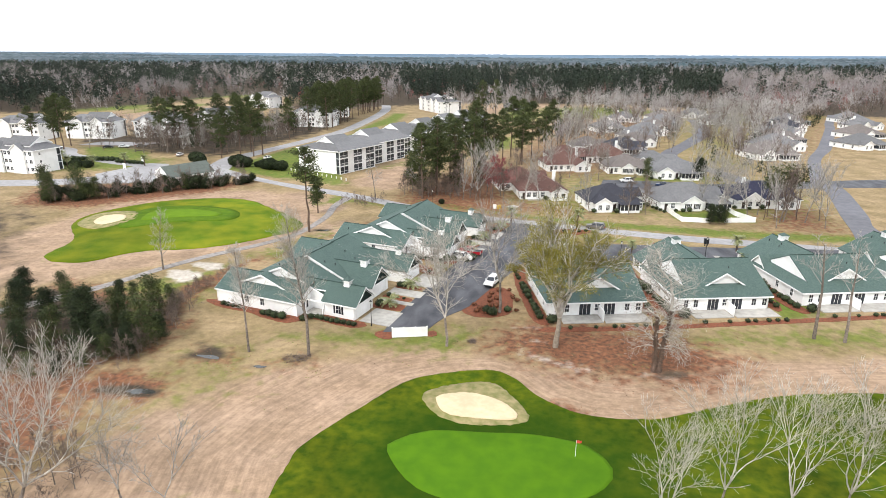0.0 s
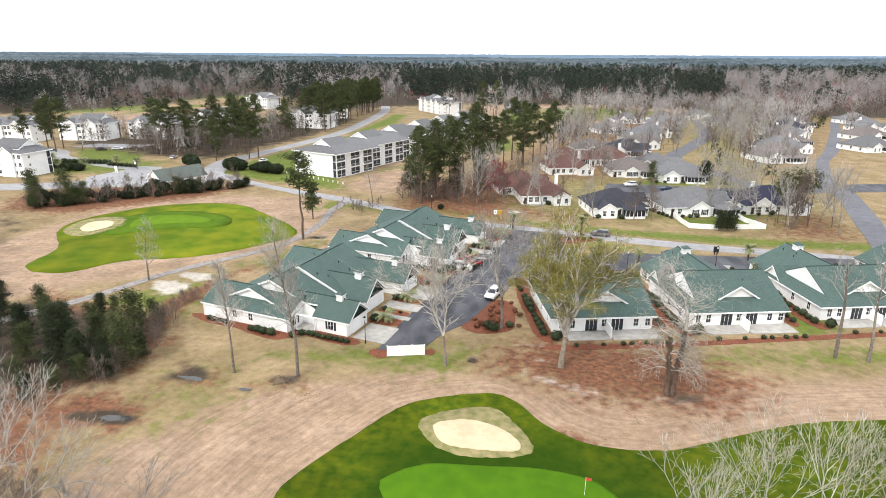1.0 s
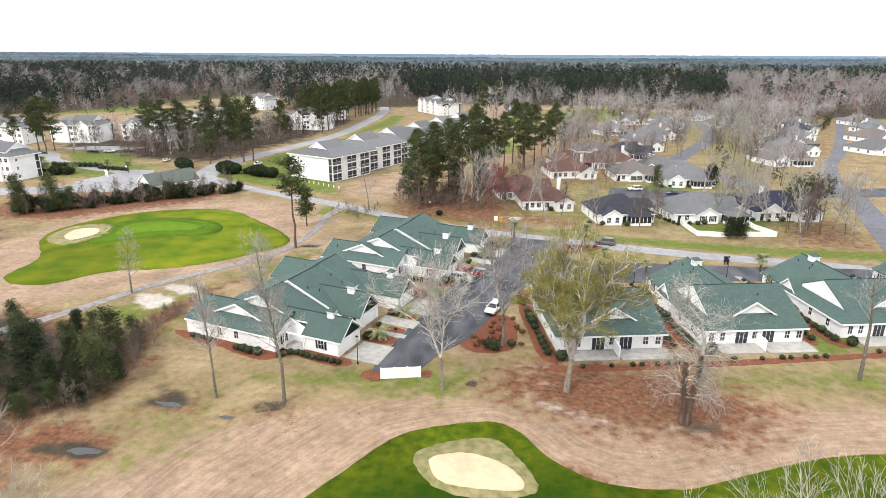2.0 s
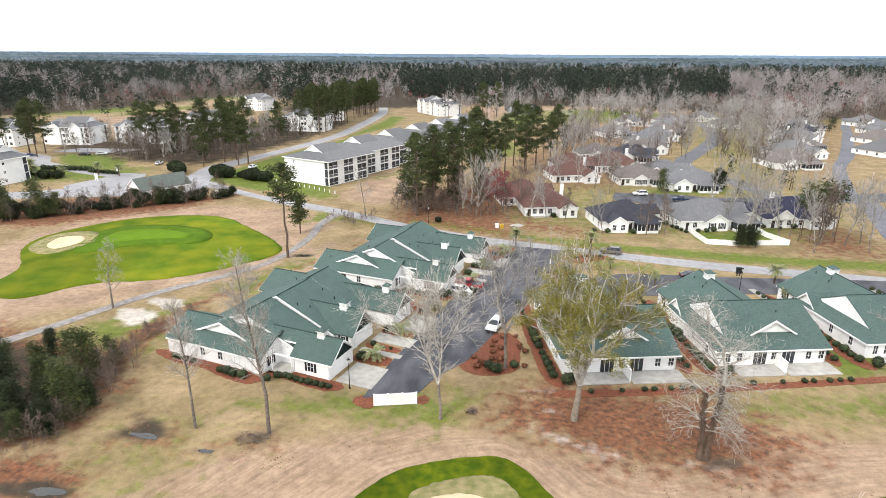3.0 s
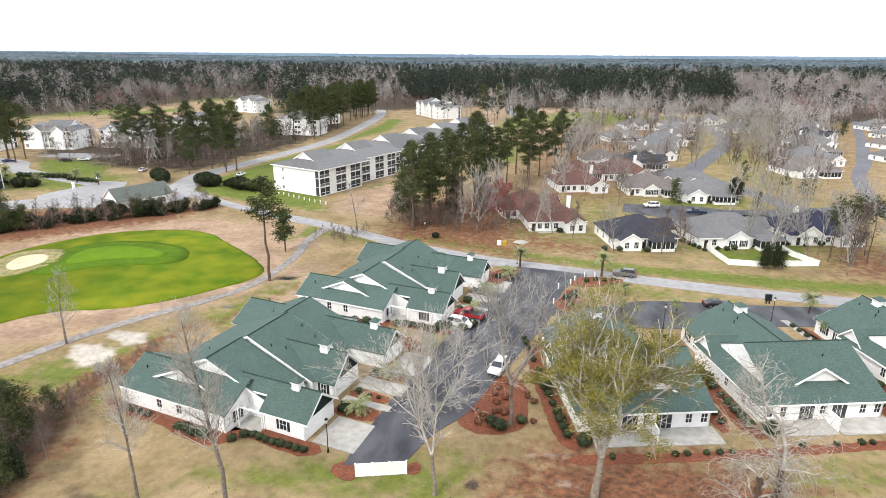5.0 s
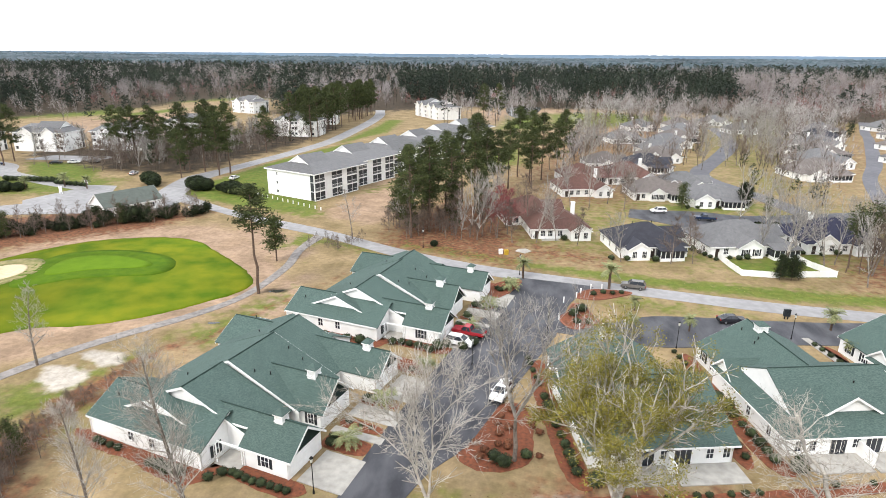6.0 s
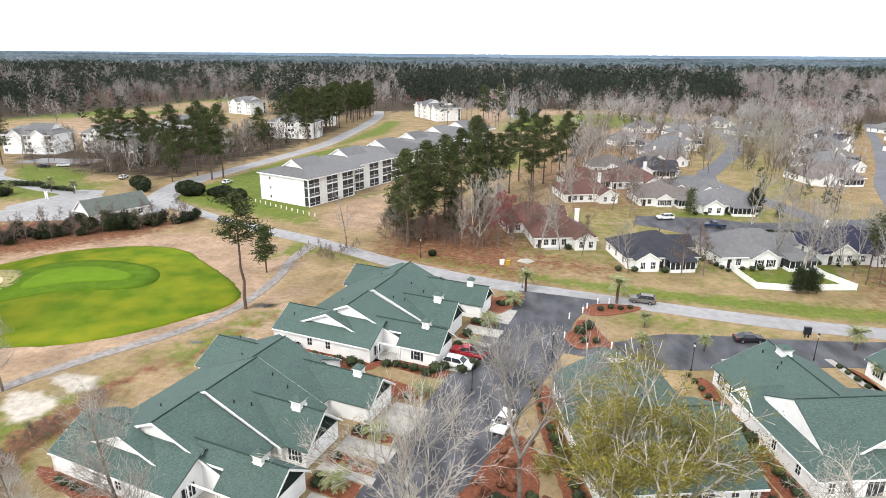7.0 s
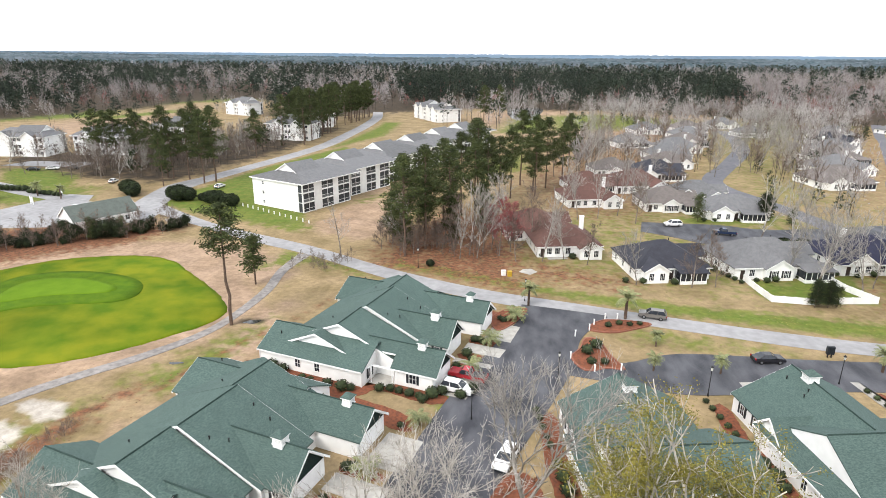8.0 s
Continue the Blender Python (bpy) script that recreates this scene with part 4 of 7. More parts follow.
def court_cottage(x, y, rz, label, group="green-roofed cottages"):
    """A cottage with a broad hipped roof, white gablets and a garage wing behind. u: along the garden front, v: away from the garden."""
    h = thing("court_cottage", label, "house", x, y, 0, rz, group)
    E, RZ = 2.6, 7.0
    # main roof: ridge along u at v = 8.8
    for pts in (
        [(0, 0, E), (18, 0, E), (17.6, 8.8, RZ), (2.3, 8.8, RZ), (2.3, 2.3, E + 1.15)],
        [(18, 17.6, E), (0, 17.6, E), (2.3, 15.3, E + 1.15), (2.3, 8.8, RZ), (17.6, 8.8, RZ)],
    ):
        bm = bmesh.new()
        slab(bm, pts, 0.16)
        part("roof", bm, M_GREEN_ROOF, h)
    bm = bmesh.new()
    slab(bm, [(0, 17.6, E - 0.004), (0, 0, E - 0.004), (2.6, 2.6, E + 1.3), (2.6, 15, E + 1.3)], 0.16)
    part("roof", bm, M_GREEN_ROOF, h)
    bm = bmesh.new()
    prism(bm, [(2.2, E + 1.02), (15.4, E + 1.02), (8.8, RZ - 0.03)], "x", 2.36, 2.6)
    part("gablet", bm, M_SIDING, h, "white siding in the gable")
    bm = bmesh.new()
    prism(bm, [(0.4, 0), (17.2, 0), (17.2, E), (8.8, RZ - 0.35), (0.4, E)], "x", 17.2, 17.4)
    part("wall", bm, M_SIDING, h)
    part("wall", boxes((0.4, 17.4, 0.4, 17.2, 0, E - 0.05)), M_SIDING, h)
    fascia(h, 0, 18, -0.06, 0.04, E)
    fascia(h, -0.06, 0.04, 0.04, 17.5, E)
    # gablet over the garden front
    bm = bmesh.new()
    prism(bm, [(6.7, 3.95), (13.5, 3.95), (10.1, 6.1)], "y", 3.0, 3.15)
    part("gablet", bm, M_SIDING, h, "white siding in the gable")
    for e in (6.3, 13.9):
        bm = bmesh.new()
        pts = [(e, 2.6, 3.95), (10.1, 2.6, 6.3), (10.1, 7.2, 6.3), (e, 7.2, 3.95)]
        slab(bm, pts if e > 10 else pts[::-1], 0.14)
        bmesh.ops.recalc_face_normals(bm, faces=bm.faces)
        part("roof", bm, M_GREEN_ROOF, h)
        bm = bmesh.new()
        prism(bm, [(e, 3.9), (10.1, 6.25), (10.1, 5.95), (e, 3.6)], "y", 2.5, 2.6)
        part("rake_board", bm, M_TRIM, h, "white rake board")
    # small side gable towards the lawn, and the garage wing
    gable(h, "x", 12.6, 17.8, 0.3, 6.0, 2.75, 4.95, ends="a", wall_from=2.2)
    gable(h, "y", 1.1, 16.5, 9.6, 24.6, E, 6.5, 8.8, ends="b")
    for p0, p1 in (((8.8, 10.0, 6.52), (8.8, 24.6, 6.52)), ((2.4, 8.8, RZ + 0.02), (17.5, 8.8, RZ + 0.02))):
        bm = bmesh.new()
        tube(bm, p0, p1, 0.09, 0.09, 6)
        part("ridge_cap", bm, M_RIDGE, h)
    cupola(h, 8.8, 20.8, 6.4, 0.7)
    for u, v, z in ((7.0, 22.6, 5.6), (12.5, 6.5, 5.7), (6.6, 18.5, 5.4), (7.4, 19.0, 5.8)):
        vent(h, u, v, z)
    # garden front
    for u in (2.0, 3.8):
        window(h, u, 0.38, 0.7, 0.75, 1.4, "s", shutters=False)
    for u in (14.6, 16.6):
        window(h, u, 0.38, 0.8, 0.8, 1.25, "s", shutters=False)
    for u in (7.0, 11.4):
        window(h, u, 0.38, 0.12, 2.0, 2.05, "s", shutters=False, cols=3, rows=1, name="sliding_door")
    window(h, 9.2, 0.38, 0.9, 0.9, 1.2, "s", shutters=False)
    for v in (3.5, 8.0, 19.0, 22.0):
        window(h, 0.38 if v < 17 else 1.38, v, 0.8, 0.8, 1.3, "w", shutters=v > 17)
    part("patio", boxes((9.8, 17.8, -3.2, 0.36, 0, 0.12)), M_CONCRETE, h, "pale concrete patio slab")
    part("patio", boxes((2.4, 9.4, -3.0, 0.36, 0, 0.12)), M_CONCRETE, h, "pale concrete patio slab")
    part("privacy_wall", boxes((9.42, 9.62, -2.4, 0.4, 0, 1.9)), M_TRIM, h, "white privacy screen between the patios")
    garage_door(h, 8.8, 24.27, "n")
    return h


twin_cottage(-52.7, 99.7, -16, "white twin cottage with stepped green shingle gables beside a bare lawn")
twin_cottage(-40.84, 133.62, -15.5, "white twin cottage with green shingle gables and cars at its garage")
for px, py in ((7.25, 99.6), (30.3, 105.1), (53.7, 111.0), (77.2, 116.8)):
    court_cottage(px, py, 11.7, "white garden cottage with a broad green hipped roof and patio")


def apartment_block(x, y, rz, units, label, width=16.0, unit=26.0, floors=3, storey=2.95, step=2.0, group="white apartment blocks", cross=False):
    """A three-storey white block: units along local v, set off in steps, with three bays of screened balconies each on the u side."""
    blk = thing("apartment_block", label, "apartment building", x, y, 0, rz, group)
    top = floors * storey
    face = unit * 0.83
    bays = [(face * a, face * b) for a, b in ((0.015, 0.235), (0.385, 0.63), (0.735, 0.985))]
    for k in range(units):
        o, v0 = k * step, k * unit
        v1 = v0 + unit
        part("wall", boxes((o - width, o - 1.8, v0, v0 + face, 0, top), (o - width, o - 4.6, v0 + face, v1, 0, top)), M_SIDING, blk)
        edges = [0.0] + [c for b in bays for c in b] + [face]
        for c0, c1 in zip(edges[0::2], edges[1::2]):
            part("pier", boxes((o - (0.3 if c0 == 0 else 1.8), o, v0 + c0, v0 + c1, 0, top)), M_SIDING, blk)
        for f in range(floors):
            z0 = f * storey
            for c0, c1 in bays:
                deck = part("balcony", boxes((o - 1.8, o + 0.03, v0 + c0, v0 + c1, z0 - 0.2, z0 + 0.22)), M_TRIM, blk, "screened balcony with white framing")
                part("screen", boxes((o - 0.22, o - 0.18, v0 + c0, v0 + c1, z0 + 0.2, z0 + storey - 0.1), *(((o - 1.75, o - 0.3, v0 + 0.05, v0 + 0.09, z0 + 0.2, z0 + storey - 0.1),) if c0 < 1 else ())), M_SCREEN_RECESS, deck, "dark insect screen")
                posts = [(o - 0.17, o - 0.05, v0 + q - 0.04, v0 + q + 0.04, z0 + 0.2, z0 + storey - 0.1) for q in np.linspace(c0 + 0.04, c1 - 0.04, 3)]
                part("railing", boxes(*posts, (o - 0.17, o - 0.03, v0 + c0, v0 + c1, z0 + 1.05, z0 + 1.12)), M_TRIM, deck)
                if f:
                    part("balustrade", boxes((o - 0.16, o - 0.12, v0 + c0, v0 + c1, z0 + 0.22, z0 + 1.05)), M_GREY_ROOF, deck, "grey baluster panel")
            for q in ((0.06, 0.16, 0.46, 0.54, 0.84, 0.94) if cross else (0.1, 0.24, 0.38, 0.62, 0.76, 0.9)):
                window(blk, o - width - 0.02, v0 + unit * q, z0 + 1.0, 1.3, 1.3, "w", shutters=False)
            if cross:
                for q in (0.31, 0.69):
                    c0, c1 = v0 + unit * q - 2.6, v0 + unit * q + 2.6
                    deck = part("balcony", boxes((o - width - 0.5, o - width - 0.03, c0, c1, z0 - 0.15, z0 + 0.12)), M_TRIM, blk, "balcony with white railing")
                    # flat dark plate on the wall stands for the shade of a recess
                    part("screen", boxes((o - width - 0.1, o - width - 0.04, c0, c1, z0 + 0.13, z0 + storey - 0.35)), M_SCREEN_RECESS, deck, "dark panel in place of a shaded balcony recess")
                    part("railing", boxes((o - width - 0.48, o - width - 0.4, c0, c1, z0 + 0.95, z0 + 1.05), *[(o - width - 0.48, o - width - 0.4, c - 0.06, c + 0.06, z0 + 0.12, z0 + storey - 0.2) for c in np.linspace(c0 + 0.1, c1 - 0.1, 3)]), M_TRIM, deck)
            if k == 0:
                window(blk, -width * 0.78, v0 - 0.02, z0 + 1.0, 0.8, 0.9, "s", shutters=False)
        # roof: hipped, with a white gable facing south over the middle
        e, r = top, top + 3.4
        u0, u1, w0, w1 = o - width - 0.6, o + 0.7, v0 - 0.6, v1 + 0.9
        m = (u0 + u1) / 2
        h = width * 0.38
        for pts in ([(u0, w0, e), (u1, w0, e), (m, w0 + h, r)], [(u1, w1, e), (u0, w1, e), (m, w1 - h, r)], [(u1, w0, e), (u1, w1, e), (m, w1 - h, r), (m, w0 + h, r)], [(u0, w1, e), (u0, w0, e), (m, w0 + h, r), (m, w1 - h, r)]):
            bm = bmesh.new()
            slab(bm, pts, 0.25)
            part("roof", bm, M_GREY_ROOF, blk)
        gable(blk, "y", m - 5.0, m + 5.0, w0 + h * 0.55, w0 + unit * 0.62, e + 1.7, e + 4.5, roof=M_GREY_ROOF, wall_from=top + 0.3, ends="a")
        if cross:
            for q in (0.28, 0.72):
                gable(blk, "x", v0 + unit * q - 3.4, v0 + unit * q + 3.4, u0 - 0.5, m, e - 0.1, e + 2.4, roof=M_GREY_ROOF, ends="a")
        part("fascia", boxes((u0, u1, w0 - 0.06, w0 + 0.1, e - 0.35, e), (u1 - 0.1, u1 + 0.06, w0, w1, e - 0.35, e), (u0 - 0.06, u0 + 0.1, w0, w1, e - 0.35, e), (u0, u1, w1 - 0.1, w1 + 0.06, e - 0.35, e)), M_TRIM, blk, "white fascia and gutter")
    return blk


apartment_block(-66.3, 220.3, -25, 6, "long white three-storey apartment block with a grey roof and screened balconies", width=21.5, unit=25.4, step=-3.45)
for px, py, rz, n, wid in ((-241, 297, -86, 1, 15), (-208, 307, -85, 1, 15), (-195, 346, -80, 1, 15), (-143, 372, -94, 1, 15), (-272, 284, -86, 1, 15), (-204, 207, -98, 1, 12), (-234, 506, -115, 1, 15), (-86, 512, -148, 2, 18), (-150, 430, -80, 1, 16)):
    ln = (25.0 if n == 1 else 22.0) * n
    c, d = math.cos(radians(rz)), math.sin(radians(rz))
    apartment_block(px - wid * c - ln * d, py - wid * d + ln * c, rz + 180, n, "white three-storey apartment block with a grey roof among trees", width=wid, unit=ln / n, step=0.0, cross=True)


def bungalow(x, y, rz, w, d, roof, label, rise=0.5, group="bungalows", wall=None, style=0):
    """A bungalow with a hipped roof, a front gable and a side wing; w along u, d along v."""
    b = thing("bungalow", label, "house", x, y, 0, rz, group)
    e = 2.7
    part("wall", boxes((0.4, w - 0.4, 0.4, d - 0.4, 0, e)), wall or M_SIDING, b)
    s = min(w, d) / 2
    r = e + s * rise
    if w >= d:
        quads = ([(0, 0, e), (w, 0, e), (w - s, s, r), (s, s, r)], [(w, d, e), (0, d, e), (s, s, r), (w - s, s, r)])
        tris = ([(0, d, e), (0, 0, e), (s, s, r)], [(w, 0, e), (w, d, e), (w - s, s, r)])
    else:
        quads = ([(w, 0, e), (w, d, e), (s, d - s, r), (s, s, r)], [(0, d, e), (0, 0, e), (s, s, r), (s, d - s, r)])
        tris = ([(0, 0, e), (w, 0, e), (s, s, r)], [(w, d, e), (0, d, e), (s, d - s, r)])
    for pts in (*quads, *tris):
        bm = bmesh.new()
        slab(bm, pts, 0.15)
        part("roof", bm, roof, b)
    if style != 2:
        gable(b, "x", d * 0.5, d * 0.95, w * 0.5, w + 2.4, e + 0.02, e + d * 0.225 * 0.6, roof=roof, wall=wall)
    front = {0: ((0.55, 0.9, -1.6),), 1: ((0.08, 0.42, -1.9),), 2: ((0.6, 0.96, -2.4),), 3: ((0.3, 0.62, -1.2),)}[style]
    for f0, f1, out in front:
        gable(b, "y", w * f0, w * f1, out, s * 1.1, e, e + w * (f1 - f0) * 0.31, roof=roof, wall=wall, ends="a")
        for q in (0.3, 0.7):
            window(b, w * (f0 + (f1 - f0) * q), out + 0.33, 0.7, 1.0, 1.5, "s", shutters=style == 3, cols=3)
    if style == 0:
        gable(b, "y", w * 0.06, w * 0.4, -0.5, s * 1.2, e + 0.25, e + 0.25 + w * 0.17 * 0.7, roof=roof, wall=wall, wall_from=e - 0.1, ends="a")
    free = [q for q in (0.1, 0.2, 0.32, 0.48, 0.7, 0.84, 0.93) if not any(f0 - 0.04 < q < f1 + 0.04 for f0, f1, out in front)]
    for q in free[1:]:
        window(b, w * q, 0.38, 0.8, 1.1, 1.4, "s", shutters=False, cols=3)
    if style in (1, 3):
        x0, x1 = (w * 0.52, w * 0.86) if style == 1 else (w * 0.68, w * 0.98)
        room = part("sunroom", boxes((x0, x1, -2.6, 0.38, 0, 0.7), (x0 + 0.1, x1 - 0.1, -2.5, 0.38, 2.35, 2.55)), M_TRIM, b, "white-framed glazed sunroom")
        part("glazing", boxes((x0 + 0.12, x1 - 0.12, -2.48, 0.36, 0.7, 2.35)), M_GLASS, room, "dark porch glazing")
        part("mullion", boxes(*[(c - 0.06, c + 0.06, -2.56, -2.44, 0.7, 2.35) for c in np.linspace(x0 + 0.08, x1 - 0.08, 6)]), M_TRIM, room)
        bm = bmesh.new()
        slab(bm, [(x0 - 0.3, -3.0, 2.6), (x1 + 0.3, -3.0, 2.6), (x1 + 0.3, 1.2, 3.25), (x0 - 0.3, 1.2, 3.25)], 0.14)
        part("roof", bm, roof, b)
    fascia(b, 0, w, -0.05, 0.04, e)
    for q in (0.2, 0.5, 0.8):
        window(b, 0.38, d * q, 0.8, 0.9, 1.3, "w", shutters=False)
    door(b, w * (free[0] if free else 0.5), 0.38, 0.1, "s")
    if style in (0, 2):
        cx_ = w * (0.3 if style == 0 else 0.8)
        part("chimney", boxes((cx_, cx_ + 1.0, d * 0.62, d * 0.62 + 0.7, e, r + 0.5), (cx_ - 0.1, cx_ + 1.1, d * 0.62 - 0.1, d * 0.62 + 0.8, r + 0.5, r + 0.65)), M_SIDING, b, "boxed chimney")
    for u, v in ((w * 0.4, d * 0.7), (w * 0.7, d * 0.75)):
        vent(b, u, v, e + 0.7 * (r - e))
    return b


BUNG = (
    (1.6, 189.2, 12, 16, 15, M_BROWN_ROOF, "white bungalow with a reddish brown shingle roof"),
    (-5.5, 201, 15, 17, 15, M_BROWN_ROOF, "bungalow with a reddish brown shingle roof behind bare trees"),
    (21.8, 177, 12, 17, 15, M_DARK_ROOF, "white bungalow with a dark slate roof and glazed porch"),
    (42.8, 180.6, 12, 21, 16, M_GREY_ROOF, "white bungalow with a light grey roof and white garden fence"),
    (66.5, 186.5, 10, 20, 16, M_NAVY_ROOF, "white bungalow with a dark blue-black roof and tall chimney"),
    (50.5, 231.5, 4, 17, 12, M_GREY_ROOF, "white bungalow with a grey roof facing the street"),
    (12, 239, 14, 16, 14, M_BROWN_ROOF, "bungalow with a red-brown roof beside its drive"),
    (35, 238, 8, 15, 13, M_WORN_ROOF, "bungalow with a greyish brown roof behind bare trees"),
    (46, 250, 6, 16, 13, M_GREY_ROOF, "pale bungalow with a grey roof beside the street"),
    (29, 262, 12, 18, 15, M_BROWN_ROOF, "bungalow with a faded brown roof among bare trees"),
    (14, 262, 14, 14, 12, M_BROWN_ROOF, "small bungalow with a brown roof among bare trees"),
    (40, 287, 10, 18, 14, M_DARK_ROOF, "bungalow with a dark roof and a white chimney"),
    (26, 292, 12, 15, 13, M_WORN_ROOF, "bungalow with a worn brown roof under bare trees"),
    (52, 312, 14, 16, 13, M_WORN_ROOF, "bungalow with a pale brown roof along the street"),
    (56, 334, 14, 17, 14, M_GREY_ROOF, "bungalow with a grey roof along the street"),
    (66, 358, 20, 18, 14, M_GREY_ROOF, "bungalow with a pale grey roof along the street"),
    (46, 372, 20, 16, 14, M_GREY_ROOF, "bungalow with a pale roof behind the street"),
    (64, 432, 15, 17, 14, M_GREY_ROOF, "bungalow with a pale roof near the golf course"),
    (124, 428, 15, 15, 13, M_GREY_ROOF, "bungalow with a grey roof under bare trees"),
    (76, 380, 22, 17, 14, M_WORN_ROOF, "bungalow with a worn grey-brown roof along the street"),
    (84, 412, 15, 17, 14, M_GREY_ROOF, "bungalow with a grey roof along the street"),
    (92, 446, 15, 17, 14, M_WORN_ROOF, "bungalow with a worn grey-brown roof by the golf course"),
    (120, 470, 15, 17, 14, M_GREY_ROOF, "bungalow with a grey roof by the golf course"),
    (104, 281, 12, 19, 16, M_WORN_ROOF, "white bungalow with a worn grey-brown roof"),
    (118, 308, 18, 19, 16, M_GREY_ROOF, "white bungalow with a grey roof"),
    (130, 335, 20, 18, 16, M_WORN_ROOF, "white bungalow with a worn grey-brown roof"),
    (142, 362, 20, 18, 16, M_GREY_ROOF, "white bungalow with a grey roof"),
    (156, 395, 20, 18, 15, M_DARK_ROOF, "white bungalow with a dark roof"),
    (172, 430, 20, 18, 15, M_GREY_ROOF, "white bungalow with a grey roof"),
    (165, 320, 25, 18, 15, M_GREY_ROOF, "white bungalow with a grey roof across the street"),
    (186, 365, 25, 18, 15, M_WORN_ROOF, "white bungalow with a worn grey-brown roof across the street"),
    (210, 410, 25, 18, 15, M_GREY_ROOF, "white bungalow with a grey roof across the street"),
    (222, 455, 20, 18, 15, M_GREY_ROOF, "white bungalow with a grey roof by the wood"),
)
STYLES = (2, 3, 1, 3, 0, 1, 2, 3, 0)
for n_, (x, y, rz, w, d, roof, label) in enumerate(BUNG):
    k = 1.12 if y > 225 else 1.0
    bungalow(x, y, rz, w * k, d * k, roof, label, rise=0.55, style=STYLES[n_ % 9])


club = thing("clubhouse", "white gabled clubhouse with a grey-green roof behind a hedge", "house", -127, 196.5, 0, -30)
gable(club, "y", 0, 10.4, 0, 17.5, 2.7, 6.2, roof=M_SAGE_ROOF)
fascia(club, -0.06, 0.06, 0.1, 17.4, 2.7)
fascia(club, 10.34, 10.46, 0.1, 17.4, 2.7)
for q in (2.4, 8.0):
    window(club, q, 0.35, 0.8, 1.2, 1.3, "s", shutters=False)
door(club, 5.2, 0.35, 0.1, "s", 1.6)
for q in (4.0, 9.0, 14.0):
    window(club, 10.1, q, 0.8, 1.2, 1.3, "e", shutters=False)

# ---- trees ----


def grow(seed, height, trunk_r, first=0.3, limbs=14, spread=0.55, levels=3, kids=5, up=0.35, wob=0.12, lean=0.0, rmin=0.022):
    """The pieces of a branching tree: start, end, both radii and the level of each."""
    rnd = random.Random(seed)
    out = []

    def stick(p, d, length, r, level, bits):
        pts = [Vector(p)]
        d = Vector(d).normalized()
        for i in range(bits):
            d = (d + Vector((rnd.uniform(-wob, wob), rnd.uniform(-wob, wob), rnd.uniform(-wob, wob) + (0.08 if level else 0.02)))).normalized()
            pts.append(pts[-1] + d * length / bits)
        for i in range(bits):
            k0, k1 = i / bits, (i + 1) / bits
            out.append((pts[i], pts[i + 1], max(r * (1 - 0.8 * k0), rmin * 0.8), max(r * (1 - 0.8 * k1), rmin * 0.5), level))
        return pts

    def branch(p, d, length, r, level):
        pts = stick(p, d, length, r, level, 4 if level < 2 else (3 if level < 3 else 2))
        if level >= levels:
            return
        n = kids if level else limbs
        for i in range(n):
            s = rnd.uniform(0.25, 1.0) if level else first + (1 - first) * (i + rnd.random()) / n
            s = min(s, 0.999) * (len(pts) - 1)
            k = int(s)
            at = pts[k].lerp(pts[k + 1], s - k)
            axis = (pts[k + 1] - pts[k]).normalized()
            side = axis.orthogonal().normalized()
            side.rotate(Matrix.Rotation(rnd.uniform(0, 2 * math.pi), 3, axis))
            f = s / (len(pts) - 1)
            if level == 0:
                ln = height * spread * (1.05 - 0.7 * f) * rnd.uniform(0.7, 1.2)
            else:
                ln = length * rnd.uniform(0.35, 0.6)
            branch(at, (axis * (up + 0.3 * f) + side * (1 - 0.35 * f) + Vector((0, 0, 0.25))).normalized(), ln, max(r * (1 - 0.8 * f) * 0.5, rmin), level + 1)

    branch((0, 0, -0.2), (lean, 0, 1), height * 0.92, trunk_r, 0)
    return out


def forked(seed, height, r0, levels=7, angle=0.42, up=0.25, first=0.22, sides=2, rmin=0.018, stems=2):
    """The pieces of a tree whose trunk forks again and again, with short side twigs; same form as grow()."""
    rnd = random.Random(seed)
    out = []

    def branch(p, d, ln, r, level):
        pts = [Vector(p)]
        m = 3 if level < 4 else 2
        for i in range(m):
            d = (d + Vector((rnd.gauss(0, 0.1), rnd.gauss(0, 0.1), rnd.gauss(0, 0.06) + (up * 0.14 if level else 0)))).normalized()
            pts.append(pts[-1] + d * ln / m)
        for i in range(m):
            out.append((pts[i], pts[i + 1], max(r * (1 - 0.11 * i), rmin), max(r * (1 - 0.11 * (i + 1)), rmin * 0.6), min(level, 3)))
        if level >= levels:
            return
        n = stems if level == 0 else (3 if rnd.random() < 0.22 else 2)
        turn = rnd.uniform(0, 6.28)
        for k in range(n):
            side = d.orthogonal().normalized()
            side.rotate(Matrix.Rotation(turn + 6.28 * k / n + rnd.gauss(0, 0.3), 3, d))
            a = angle * rnd.uniform(0.5, 1.35) * (0.6 if k == 0 else 1.1)
            branch(pts[-1], (d * math.cos(a) + side * math.sin(a)).normalized(), ln * rnd.uniform(0.66, 0.92) if level else height * rnd.uniform(0.19, 0.25), r * (0.78 if k == 0 else 0.62), level + 1)
        if level:
            for k in range(sides):
                q = rnd.randrange(0, m)
                side = d.orthogonal().normalized()
                side.rotate(Matrix.Rotation(rnd.uniform(0, 6.28), 3, d))
                branch(pts[q].lerp(pts[q + 1], rnd.random()), (d * 0.6 + side * 0.8 + Vector((0, 0, 0.1))).normalized(), ln * rnd.uniform(0.3, 0.55), max(r * 0.35, rmin), max(level + 2, levels - 1))

    branch((0, 0, -0.2), Vector((0.02, 0.0, 1)), height * first, r0, 0)
    return out


